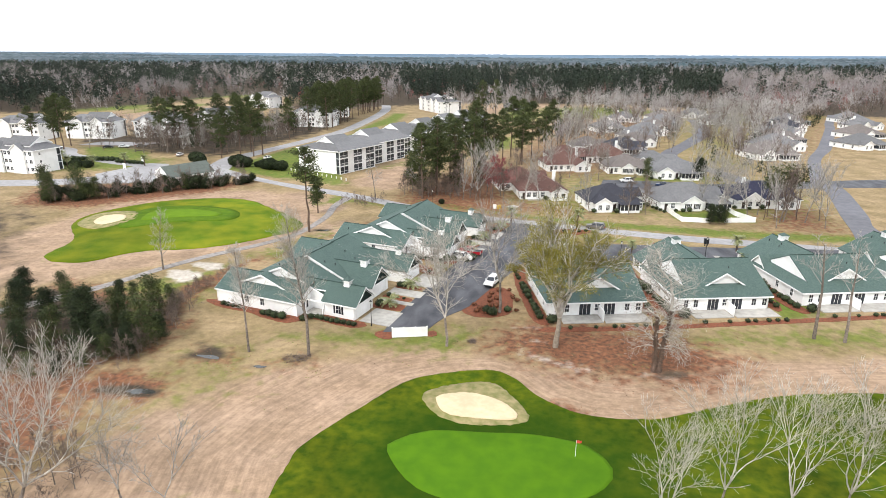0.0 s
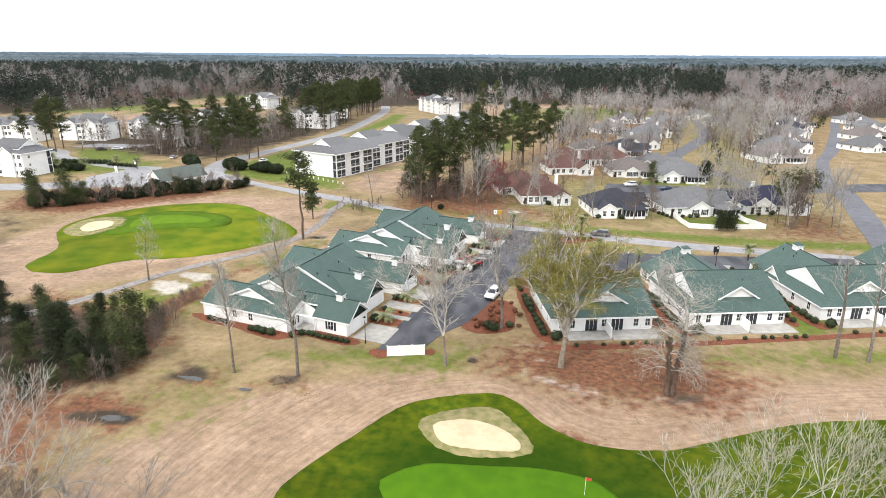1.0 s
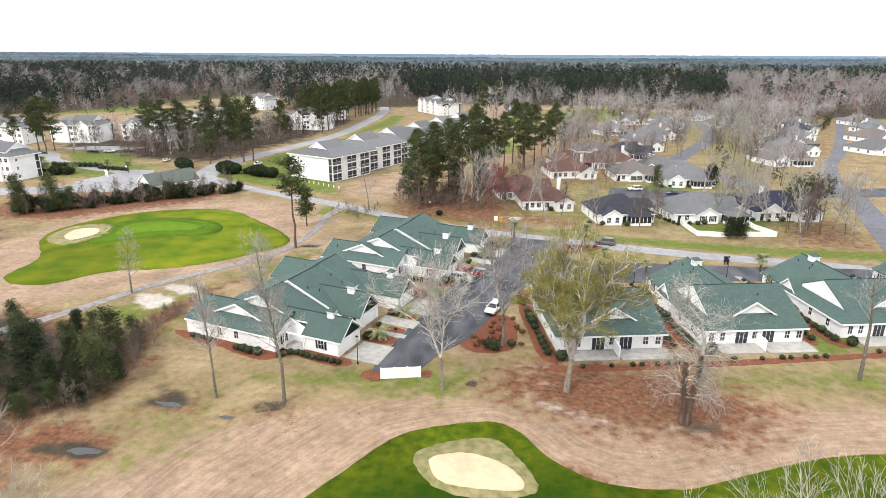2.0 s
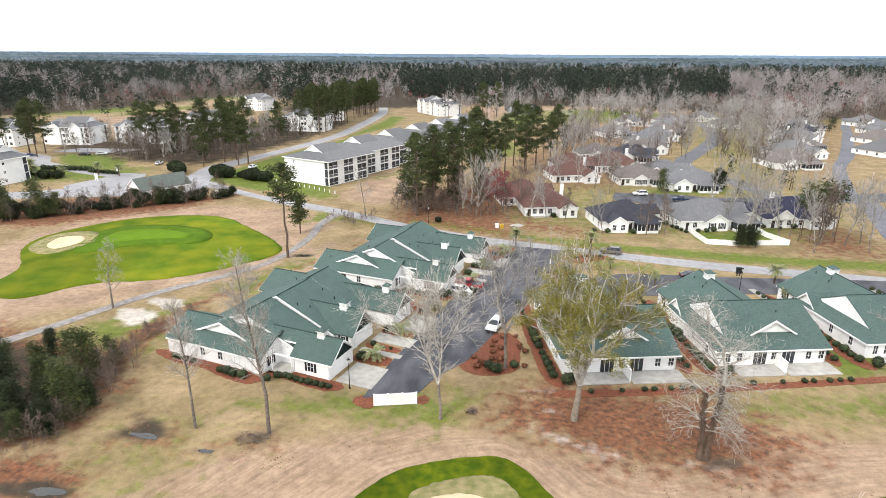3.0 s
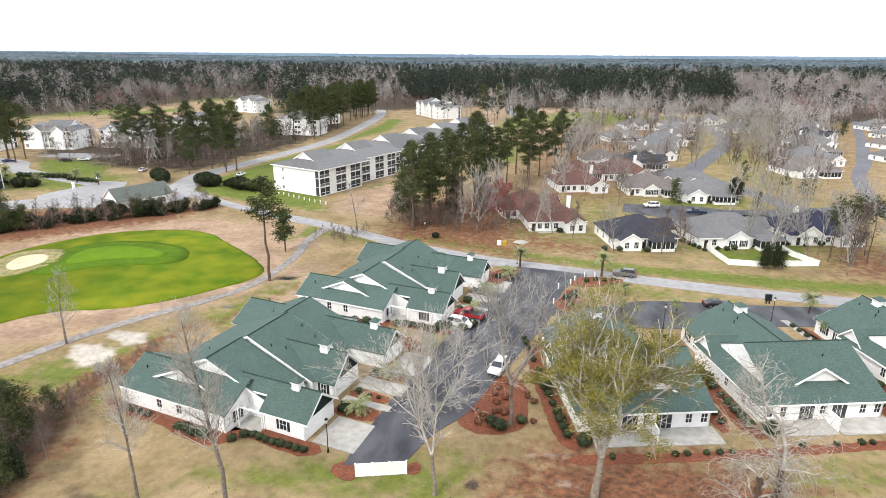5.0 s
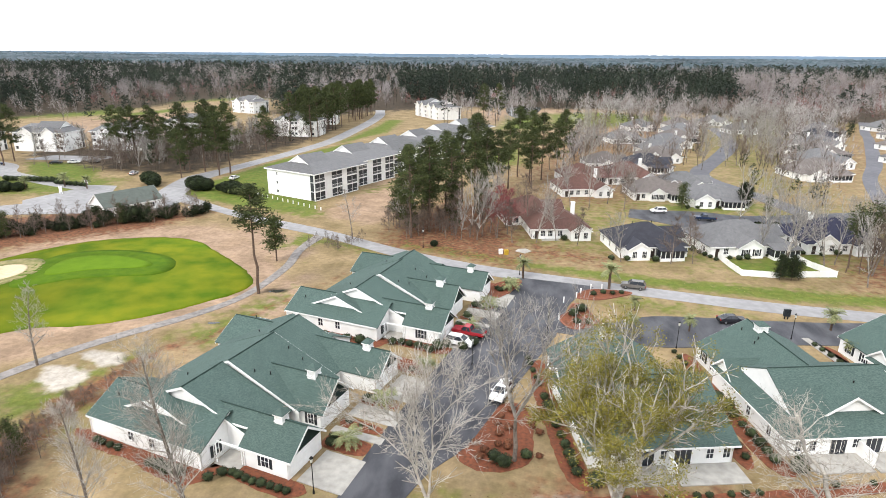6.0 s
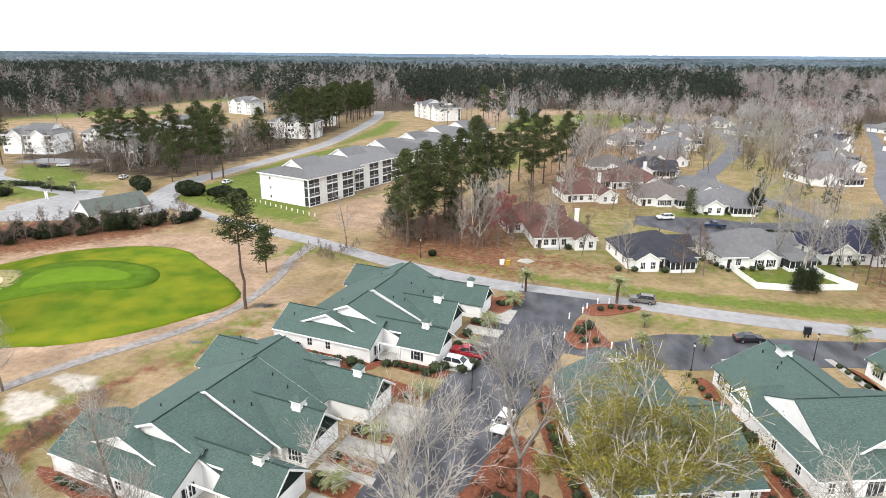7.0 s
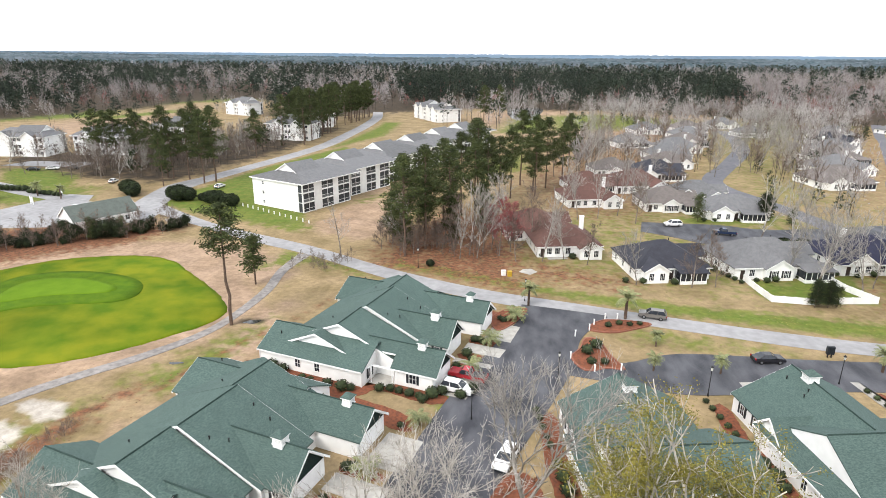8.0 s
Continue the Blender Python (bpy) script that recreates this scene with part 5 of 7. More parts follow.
def stick_mesh(segs, sides):
    """Tapered tubes round the given pieces."""
    V, F = [], []
    for p, q, r0, r1, level in segs:
        n = sides if level == 0 else (4 if level == 1 and sides > 4 else 3)
        d = (q - p).normalized()
        a = d.orthogonal().normalized()
        b = d.cross(a)
        k = len(V)
        for c, r in ((p, r0), (q, r1)):
            for i in range(n):
                t = 2 * math.pi * i / n
                V.append(c + (a * math.cos(t) + b * math.sin(t)) * r)
        for i in range(n):
            F.append((k + i, k + (i + 1) % n, k + n + (i + 1) % n, k + n + i))
    return [tuple(v) for v in V], F


def leaf_quads(points, size, rnd, long=1.0, spread=0.3, droop=0.0, wide=0.45):
    V, F = [], []
    for p in points:
        c = Vector(p) + Vector((rnd.gauss(0, spread), rnd.gauss(0, spread), rnd.gauss(0, spread * 0.6)))
        a = Vector((rnd.uniform(-1, 1), rnd.uniform(-1, 1), rnd.uniform(-0.6, 0.6) - droop)).normalized()
        b = a.orthogonal().normalized()
        b.rotate(Matrix.Rotation(rnd.uniform(0, 6.28), 3, a))
        s = size * rnd.uniform(0.6, 1.4)
        k = len(V)
        V += [tuple(c - a * s * long), tuple(c - b * s * wide), tuple(c + a * s * long), tuple(c + b * s * wide)]
        F.append((k, k + 1, k + 2, k + 3))
    return V, F


def bare_tree(seed, height, trunk_r, label, twig=None, first=0.3, limbs=14, spread=0.5, kids=5, levels=3, up=0.35, wob=0.12, name="bare_tree", bark=None, group="bare trees", rmin=0.022, segs=None):
    t = thing(name, label, "tree", group=group)
    segs = segs or grow(seed, height, trunk_r, first, limbs, spread, levels, kids, up, wob, rmin=rmin)
    raw("trunk", *stick_mesh([s for s in segs if s[4] == 0], 8), bark or M_BARK, t, "furrowed trunk")
    raw("crown", *stick_mesh([s for s in segs if s[4] > 0], 5), twig or M_TWIG, t, "bare leafless branches and twigs")
    return t


def pine(seed, height, trunk_r, label, first=0.55, clumps=40, crown=3.2, needle=None, size=0.27, per=84, name="pine_tree", group="pines", cone=False):
    """A tall pine: a bare mast, short limbs and clumps of needles with gaps between them."""
    rnd = random.Random(seed)
    t = thing(name, label, "tree", group=group)
    segs, tips = [], []
    p = Vector((0, 0, -0.2))
    for i in range(8):
        q = Vector((rnd.gauss(0, 0.12), rnd.gauss(0, 0.12), height * (i + 1) / 8))
        segs.append((p, q, trunk_r * (1 - 0.1 * i), trunk_r * (1 - 0.1 * (i + 1)), 0))
        p = q
    for i in range(clumps):
        f = first + (1 - first) * (i + rnd.random()) / clumps
        z = height * f
        ang = rnd.uniform(0, 6.28)
        prof = math.sin(math.pi * min(1.0, 0.18 + 0.85 * (f - first) / (1 - first))) ** 0.7
        if cone:
            prof = 0.12 + 0.95 * (1 - (f - first) / (1 - first)) ** 0.8
        ln = crown * prof * rnd.uniform(0.45, 1.15)
        end = Vector((math.cos(ang) * ln, math.sin(ang) * ln, z + ln * rnd.uniform(-0.05, 0.35)))
        segs.append((Vector((0, 0, z)), end, 0.07, 0.02, 1))
        tips += [(end * s + Vector((0, 0, z)) * (1 - s), 1) for s in (0.6, 1.0)]
    raw("trunk", *stick_mesh(segs, 7), M_PINE_BARK, t, "straight scaly trunk")
    pts = []
    for c, _ in tips:
        pts += [tuple(c + Vector((rnd.gauss(0, 0.62), rnd.gauss(0, 0.62), rnd.gauss(0, 0.32)))) for _ in range(per // 2)]
    raw("crown", *leaf_quads(pts, size, rnd, 1.5, 0.1, wide=0.34), needle or M_NEEDLE, t, "dark green needle clumps")
    return t


def bushy(seed, radius, height, label, name="shrub", material=None, leaves=260, size=0.1, category="shrub", group="", base=0.0):
    """A rounded bush of many small leaves over a dense, lumpy core."""
    rnd = random.Random(seed)
    t = thing(name, label, category, group=group)
    bm = bmesh.new()
    bmesh.ops.create_icosphere(bm, subdivisions=2, radius=1.0)
    for v in bm.verts:
        k = 0.84 + 0.16 * noise.noise(v.co * 2.3 + Vector((seed, 0, 0)))
        v.co = Vector((v.co.x * radius * k, v.co.y * radius * k, base + height * 0.5 + v.co.z * height * 0.5 * k))
    part("foliage_core", bm, material or M_SHRUB, t, smooth=True)
    pts = []
    for _ in range(leaves):
        d = Vector((rnd.gauss(0, 1), rnd.gauss(0, 1), rnd.gauss(0, 1))).normalized()
        k = rnd.uniform(0.82, 1.05)
        pts.append((d.x * radius * k, d.y * radius * k, max(0.03, base + height * 0.5 + d.z * height * 0.5 * k)))
    raw("leaves", *leaf_quads(pts, size, rnd, 1.0, 0.03), material or M_SHRUB, t)
    return t


def palmetto(seed, height, label, name="palm_tree", fronds=26, reach=1.7):
    rnd = random.Random(seed)
    t = thing(name, label, "palm tree", group="palms")
    bm = bmesh.new()
    for i in range(5):
        tube(bm, (0, 0, height * i / 5 - 0.1), (0, 0, height * (i + 1) / 5), 0.2 - 0.008 * i, 0.17, 8)
    part("trunk", bm, M_PINE_BARK, t, "rough fibrous trunk")
    V, F = [], []
    for i in range(fronds):
        ang, el = 6.28 * i / fronds * 2.4, rnd.uniform(-0.5, 1.1)
        d = Vector((math.cos(ang) * math.cos(el), math.sin(ang) * math.cos(el), math.sin(el)))
        side = d.cross(Vector((0, 0, 1))).normalized()
        p = Vector((0, 0, height))
        for j in range(5):
            q = p + d * reach / 5
            d = (d + Vector((0, 0, -0.22))).normalized()
            w0, w1 = 0.28 * math.sin(0.5 + j * 0.52), 0.28 * math.sin(0.5 + (j + 1) * 0.52)
            for s in (-1, 1):
                for g in range(3):
                    a0, a1 = p.lerp(q, g / 3), p.lerp(q, g / 3 + 0.22)
                    k = len(V)
                    tip = side * s * (w0 + 0.1) * 1.1 + d * 0.2 - Vector((0, 0, 0.06))
                    V += [tuple(a0), tuple(a1), tuple(a1 + tip), tuple(a0 + tip * 0.9)]
                    F.append((k, k + 1, k + 2, k + 3))
            p = q
    raw("fronds", V, F, M_PALM, t, "arching green fronds")
    return t


def place(ob, x, y, s=1.0, rz=0.0, z=0.0):
    """Puts a finished thing at its place."""
    ob.matrix_world = pose(x, y, z, 0, 0, rz) @ Matrix.Scale(s, 4)
    return ob


def also(ob, x, y, s=1.0, rz=0.0, z=0.0):
    c = copy_thing(ob, pose(x, y, z, 0, 0, rz))
    c.scale = (s, s, s)
    return c


# single trees on the lawns, each with its own shape
place(bare_tree(11, 18.2, 0.2, "slim leafless tree on the straw lawn", M_WHITE_TWIG, limbs=36, spread=0.22, first=0.4, kids=8, rmin=0.012), -38.4, 80.2)
place(bare_tree(12, 24.0, 0.27, "tall slim leafless tree beside a leaf pile", M_WHITE_TWIG, limbs=46, spread=0.23, first=0.36, kids=8, rmin=0.012), -28.9, 80.4)
place(bare_tree(13, 16.0, 0.24, "leafless tree with drooping pale twigs near the gate", M_WHITE_TWIG, segs=forked(13, 16.0, 0.24, 8, 0.44, up=0.05, first=0.3, stems=4, sides=3, rmin=0.016)), -8.5, 86.3)
place(bare_tree(14, 17.9, 0.3, "leafless tree in a mulch island beside the drive", segs=forked(14, 17.5, 0.28, 8, 0.46, up=0.15, first=0.34, stems=4, rmin=0.015)), -0.8, 100.3, rz=40)
place(bare_tree(15, 13.6, 0.2, "pale leafless tree beside the cart path", limbs=20, spread=0.3, first=0.25, kids=5), -72.4, 112.6)
place(bare_tree(16, 17.7, 0.3, "tall leafless tree behind the garden cottages", limbs=10, spread=0.35, first=0.55), 50.2, 97.3)
place(bare_tree(17, 17.2, 0.26, "leaning pale leafless tree behind the garden cottages", limbs=10, spread=0.35, first=0.5), 54.5, 96.5)
place(bare_tree(18, 14.0, 0.2, "small leafless tree beside the road", limbs=14, spread=0.3, first=0.3), -43.3, 182.4)
place(bare_tree(19, 16.5, 0.3, "white-barked leafless tree at the edge of the course", M_WHITE_TWIG, segs=forked(19, 17.5, 0.24, 8, 0.46, up=0.3, first=0.14, stems=5, rmin=0.011)), -46.9, 45.8, 0.92, rz=140)
place(bare_tree(20, 10.0, 0.14, "thin grey leafless sapling", segs=forked(20, 10.5, 0.12, 6, 0.34, first=0.2)), -37.0, 47.5)
place(bare_tree(21, 8.0, 0.12, "thin grey leafless sapling", segs=forked(21, 8.6, 0.1, 6, 0.34, first=0.2)), -32.0, 47.0)
near = bare_tree(22, 13.0, 0.2, "slender white-barked leafless tree beside the fairway", M_WHITE_TWIG, segs=forked(22, 14.0, 0.14, 7, 0.38, up=0.35, first=0.1, stems=4, sides=1, rmin=0.014))
place(near, 24.0, 56.5)
for nx_, ny_, ns, nr in ((16.4, 50.8, 0.92, 70), (30.5, 56.0, 1.0, 140), (36.5, 57.5, 1.02, 20), (42.0, 54.0, 1.05, 110)):
    also(near, nx_, ny_, ns, nr)

oak_segs = forked(31, 19.5, 0.5, 7, 0.56, up=0.3, first=0.27, stems=5, sides=2, rmin=0.014)
oak = bare_tree(31, 20.0, 0.55, "large oak with yellow-green spring leaves in front of a cottage", segs=oak_segs, name="oak_tree", group="", twig=M_WHITE_TWIG, bark=M_PALE_BARK)
orn = random.Random(5)
opts = []
for s in oak_segs:
    if s[4] >= 3 and s[2] < 0.12 and noise.noise(s[1] * 0.35) + 0.8 * noise.noise(s[1] * 0.9) > -0.14:
        opts += [tuple(s[1])] * 22
raw("leaves", *leaf_quads(opts, 0.1, orn, 1.0, 0.34), M_OAK_LEAF, oak, "clumps of yellow-green young leaves")
place(oak, 8.4, 88.4, 0.95, 30)


def crooked(rnd, p, d, ln, r, n, sag, level, out, kids=0, rmin=0.016):
    """A limb that wanders as it grows and bends down towards its end, with smaller ones on it."""
    p, d = Vector(p), Vector(d).normalized()
    for i in range(n):
        d = (d + Vector((rnd.gauss(0, 0.24), rnd.gauss(0, 0.24), rnd.gauss(0, 0.16) - sag * i / n))).normalized()
        q = p + d * ln / n
        f0, f1 = 1 - 0.8 * i / n, 1 - 0.8 * (i + 1) / n
        out.append((p, q, max(r * f0, rmin), max(r * f1, rmin * 0.8), level))
        if kids and i:
            for _ in range(2 if kids > 1 else 1):
                e = d.orthogonal().normalized()
                e.rotate(Matrix.Rotation(rnd.uniform(0, 6.28), 3, d))
                crooked(rnd, q, d * 0.7 + e * 0.9, ln * rnd.uniform(0.3, 0.5), max(r * f1 * 0.55, rmin), max(3, n - 2), sag, min(level + 1, 3), out, kids - 1, rmin)
        p = q
    return p, d


# the old tree: two dark vine-wrapped stems, a skirt of crooked pale limbs, and a pale leader above
vr = random.Random(8)
snag_stems, snag_limbs = [], []
for bx, by, tx, ty, h, r in ((-0.1, 0.0, -0.6, 0.3, 8.6, 0.33), (0.35, -0.1, 1.25, 0.2, 9.6, 0.3)):
    p = Vector((bx, by, -0.2))
    for i in range(7):
        q = Vector((bx + (tx - bx) * (i + 1) / 7 + vr.gauss(0, 0.07), by + (ty - by) * (i + 1) / 7 + vr.gauss(0, 0.07), h * (i + 1) / 7))
        snag_stems.append((p, q, r * (1.3 if i == 0 else 1.05 - 0.1 * i), r * (1.05 - 0.1 * (i + 1)), 0))
        if i >= 2:
            for _ in range(3):
                a = vr.uniform(0, 6.28)
                crooked(vr, q, (math.cos(a), math.sin(a), vr.uniform(0.2, 1.0)), vr.uniform(2.8, 4.8), 0.1, 7, 0.45, 1, snag_limbs, 2, 0.013)
        p = q
tip, way = crooked(vr, p, (0.14, 0.05, 1), 9.5, 0.26, 9, -0.12, 1, snag_limbs, 0)
for i in range(42):
    f = vr.uniform(0.0, 1.0)
    a = vr.uniform(0, 6.28)
    crooked(vr, p.lerp(tip, f), (math.cos(a), math.sin(a), vr.uniform(0.3, 1.1)), vr.uniform(3.4, 6.2) * (1.1 - 0.55 * f), 0.075, 6, -0.05, 2, snag_limbs, 2, 0.012)
snag = bare_tree(33, 14.5, 0.75, "gnarled old tree with a pale leader and drooping crooked limbs", M_WHITE_TWIG, group="", bark=M_PINE_BARK, segs=snag_stems + snag_limbs)
vine = []
for k in range(1500):
    w = vr.choice(snag_stems)
    c, a, q = w[0].lerp(w[1], vr.random()), vr.uniform(0, 6.28), w[2] * vr.uniform(0.9, 1.1) + abs(vr.gauss(0.0, 0.1))
    vine.append((c.x + math.cos(a) * q, c.y + math.sin(a) * q, max(c.z, 0.25)))
raw("vines", *leaf_quads(vine, 0.09, vr, 2.6, 0.05, 1.6), M_PINE_BARK, snag, "mat of dry brown vines round the trunk")
place(snag, 22.4, 82.6, 1.0, 0)

# pines of three shapes
p1 = pine(41, 21.5, 0.33, "tall pine with a flat-topped crown beside the cart path", first=0.6, clumps=30, crown=4.3)
place(p1, -51.6, 144.5)
p2 = pine(42, 10.5, 0.2, "young pine beside the cart path", first=0.3, clumps=26, crown=2.0)
place(p2, -55.7, 163.5)
slim = pine(47, 11.5, 0.11, "slim pine with a small crown among white trunks", first=0.66, clumps=8, crown=1.3, size=0.2, per=56)
place(slim, 73, 175.4, 1.2)
for x, y, s in ((72, 178, 1.25), (75, 176, 1.35), (77, 178.6, 1.2), (79, 176, 1.3), (70, 175, 1.1)):
    also(slim, x, y, s, 60 * x)
p3 = pine(43, 23.5, 0.3, "tall pine in the grove beside the road", first=0.42, clumps=44, crown=4.5)
place(p3, -29.0, 186.0)
p4 = pine(44, 26.0, 0.32, "tall dark pine with a dense crown", first=0.34, clumps=70, crown=5.4, needle=M_NEEDLE)
place(p4, 1.6, 262.0)
rp = random.Random(77)
for x, y, s in ((-25, 192, 1.0), (-31, 196, 0.92), (-20, 199, 1.02), (-15, 214, 1.0), (-12, 222, 0.98), (-23, 210, 0.95), (-9, 230, 1.0), (-16, 236, 1.05), (-27, 204, 0.9), (-6, 250, 1.0), (-20, 226, 1.0),
                (-136, 264, 1.0), (-132.5, 262, 0.92), (-126, 262, 1.0), (-123, 267, 1.05), (-117, 256, 0.95), (-114.5, 260, 1.0), (-128.5, 249, 0.72), (-172, 275, 1.0), (-168, 281, 0.95), (-166, 290, 1.05), (-160, 284, 0.9), (-176, 286, 0.85), (-152, 279, 0.8),
                (-222, 266, 1.0), (-214, 261, 0.95), (-227, 272, 1.05), (-218, 271, 0.9), (-231, 263, 0.9), (-140, 296, 0.9), (-150, 310, 1.0), (-122, 312, 0.9)):
    also(p3 if rp.random() < 0.7 else p4, x, y, s * rp.uniform(0.92, 1.05), rp.uniform(0, 360))
p5 = pine(48, 16.0, 0.2, "low-branched pine at the foot of the roadside grove", first=0.14, clumps=46, crown=2.9)
place(p5, -30, 190.5, 0.75)
for x, y, s in ((-34, 196, 0.8), (-19, 196, 0.75), (-28, 208, 0.9), (-12, 208, 0.85)):
    also(p5, x, y, s, rp.uniform(0, 360))
for x, y, s in ((6, 268, 0.95), (-3, 272, 1.02), (12, 275, 0.85), (2, 254, 0.8), (16, 300, 0.9), (-22, 300, 0.8), (-30, 470, 1.0), (-20, 480, 1.0)):
    also(p4, x, y, s, rp.uniform(0, 360))
for k in range(46):
    q = rp.random()
    also(p4 if k % 3 else p3, -115 - 20 * rp.random() ** 1.4 - 4 * q, 346 + 165 * q, rp.uniform(0.85, 1.1), rp.uniform(0, 360))

# bare trees standing in groups
g1 = bare_tree(51, 15.5, 0.2, "leafless hardwood in the roadside grove", segs=forked(51, 15.5, 0.18, 6, 0.3, up=0.4, first=0.22, stems=3, rmin=0.026))
place(g1, -14, 189)
g2 = bare_tree(52, 14.0, 0.18, "leafless tree with brown winter twigs", M_TWIG_BROWN, limbs=20, spread=0.36, first=0.18, kids=6, rmin=0.03)
place(g2, -18, 192)
g3 = bare_tree(53, 13.5, 0.18, "red-budding maple in the roadside grove", M_TWIG_RED, limbs=22, spread=0.34, first=0.22, kids=7, rmin=0.045)
place(g3, -7, 189.5)
for x, y, s in ((-4.5, 193, 0.95), (-9, 198, 0.8)):
    also(g3, x, y, s, rp.uniform(0, 360))
for x, y, s in ((-16, 186, 0.9), (-11, 191, 1.0), (-12, 187, 1.0), (-9, 194, 0.9), (-5, 199, 1.05), (-21, 196, 1.0), (-30, 191, 0.85), (-3, 186, 0.85), (1, 200, 1.0), (3, 187, 0.9), (8, 189, 0.75), (13, 186, 0.7), (22, 175, 0.75), (33, 175, 0.8), (38, 176, 0.65), (40, 186, 0.7),
                (55, 184, 0.85), (58, 178, 1.0), (63, 183, 0.95), (66, 176, 1.05), (70, 180, 1.0), (73, 172, 1.1), (76, 178, 1.0), (80, 173, 1.0), (85, 176, 1.05), (78, 186, 0.9), (83, 168, 1.0), (74.5, 173.4, 1.1), (81, 181, 1.0), (64, 206, 0.9), (58, 209, 0.9), (70, 212, 0.9), (79.5, 211, 0.8), (88, 204, 0.9), (60, 181, 0.9), (70, 166, 0.8), (26, 232, 0.9), (20, 228, 0.8), (30, 224, 0.9), (36, 238, 0.8), (14, 226, 0.9), (10, 236, 1.0), (44, 250, 0.9), (50, 258, 0.8), (22, 284, 1.0), (10, 290, 1.0), (28, 300, 1.0), (44, 284, 0.7)):
    also(rp.choice((g1, g1, g2)), x, y, s * rp.uniform(0.9, 1.1), rp.uniform(0, 360))
for k in range(60):
    also(rp.choice((g1, g1, g2, g1)), rp.uniform(66, 100) + k * 1.0, rp.uniform(262, 340) + k * 2.6, rp.uniform(0.7, 1.05), rp.uniform(0, 360))
for k in range(70):
    also(rp.choice((g1, g2, g2)), rp.uniform(-205, -128), rp.uniform(256, 330), rp.uniform(0.6, 0.95), rp.uniform(0, 360))
for k in range(26):
    also(rp.choice((g1, g2)), rp.uniform(20, 60), rp.uniform(310, 420), rp.uniform(0.8, 1.1), rp.uniform(0, 360))

# ---- far woods ----


def far_template(seed, kind):
    """A light tree for the far woods, of blades for sticks and small plates for twig masses or needles."""
    rnd = random.Random(seed)
    V, F, stem = [], [], []

    def blade(p, q, w, wood_face=False):
        stem.append(wood_face)
        p, q = Vector(p), Vector(q)
        s = (q - p).cross(Vector((rnd.uniform(-1, 1), rnd.uniform(-1, 1), 0.2))).normalized() * w
        k = len(V)
        V.extend([tuple(p - s), tuple(p + s), tuple(q + s * 0.3), tuple(q - s * 0.3)])
        F.append((k, k + 1, k + 2, k + 3))

    def plate(o, s):
        n = Vector((rnd.gauss(0, 1), rnd.gauss(0, 1), rnd.gauss(0.5, 1))).normalized()
        u = n.orthogonal().normalized()
        u.rotate(Matrix.Rotation(rnd.uniform(0, 6.28), 3, n))
        w = n.cross(u)
        k = len(V)
        stem.append(False)
        V.extend([tuple(o + u * s), tuple(o + w * s * 0.6), tuple(o - u * s), tuple(o - w * s * 0.6)])
        F.append((k, k + 1, k + 2, k + 3))
    if kind == "bare":
        h = rnd.uniform(17, 23)
        wide = rnd.uniform(3.6, 5.6)
        top = Vector((rnd.uniform(-0.6, 0.6), rnd.uniform(-0.6, 0.6), h * 0.62))
        blade((0, 0, 0), top, 0.16, True)
        for i in range(11):
            a, f0 = rnd.uniform(0, 6.28), rnd.uniform(0.38, 1.0)
            root = Vector((0, 0, 0)).lerp(top, f0)
            r = wide * rnd.uniform(0.35, 1.0) * (1.15 - 0.6 * f0)
            e = Vector((math.cos(a) * r, math.sin(a) * r, root.z + h * rnd.uniform(0.16, 0.36)))
            blade(root, e, 0.09, i % 2 == 0)
            for j in range(8):
                f = root.lerp(e, rnd.uniform(0.4, 1.0))
                d = (e - root).normalized() * 0.7 + Vector((rnd.gauss(0, 0.5), rnd.gauss(0, 0.5), rnd.uniform(0.1, 1.0)))
                blade(f, f + d * rnd.uniform(1.2, 2.4), 0.075)
    elif kind == "hazy":
        h = rnd.uniform(16, 24)
        wide = rnd.uniform(4.2, 6.8)
        blade((0, 0, 0), (0, 0, h * 0.6), 0.14, True)
        for i in range(96):
            d = Vector((rnd.gauss(0, 1), rnd.gauss(0, 1), rnd.gauss(0, 1))).normalized() * rnd.random() ** 0.4
            k = 0.65 + 0.35 * math.sin(5.1 * d.x + 3.7 * d.z + seed)
            e = Vector((d.x * wide * k, d.y * wide * k, h * 0.58 + d.z * h * 0.42))
            blade(e, e + (Vector((d.x, d.y, 0.9 + d.z)) + Vector((rnd.gauss(0, 0.35), rnd.gauss(0, 0.35), 0))) * rnd.uniform(0.6, 1.4), 0.17)
    else:
        h = rnd.uniform(15, 25)
        blade((0, 0, 0), (0, 0, h), 0.2, True)
        low = {"dense": 0.2, "pine": 0.36, "far": 0.2}[kind] + rnd.uniform(-0.05, 0.12)
        n, m, sz = {"dense": (28, 9, 0.66), "pine": (20, 9, 0.64), "far": (11, 3, 1.5)}[kind]
        wide = rnd.uniform(4.0, 6.6)
        for i in range(n):
            f = low + (1 - low) * (i + rnd.random()) / n
            z, a = h * f, rnd.uniform(0, 6.28)
            g = (f - low) / (1 - low)
            r = wide * max(0.12, math.sin(math.pi * min(1.0, 0.22 + 0.74 * g)) ** 0.8) * math.sqrt(rnd.uniform(0.1, 1.0))
            c = Vector((math.cos(a) * r, math.sin(a) * r, z))
            for j in range(m):
                plate(c + Vector((rnd.gauss(0, 0.8), rnd.gauss(0, 0.8), rnd.gauss(0, 0.4))), sz * rnd.uniform(0.6, 1.4))
    return np.array(V, float), np.array(F), np.array(stem, np.int32)


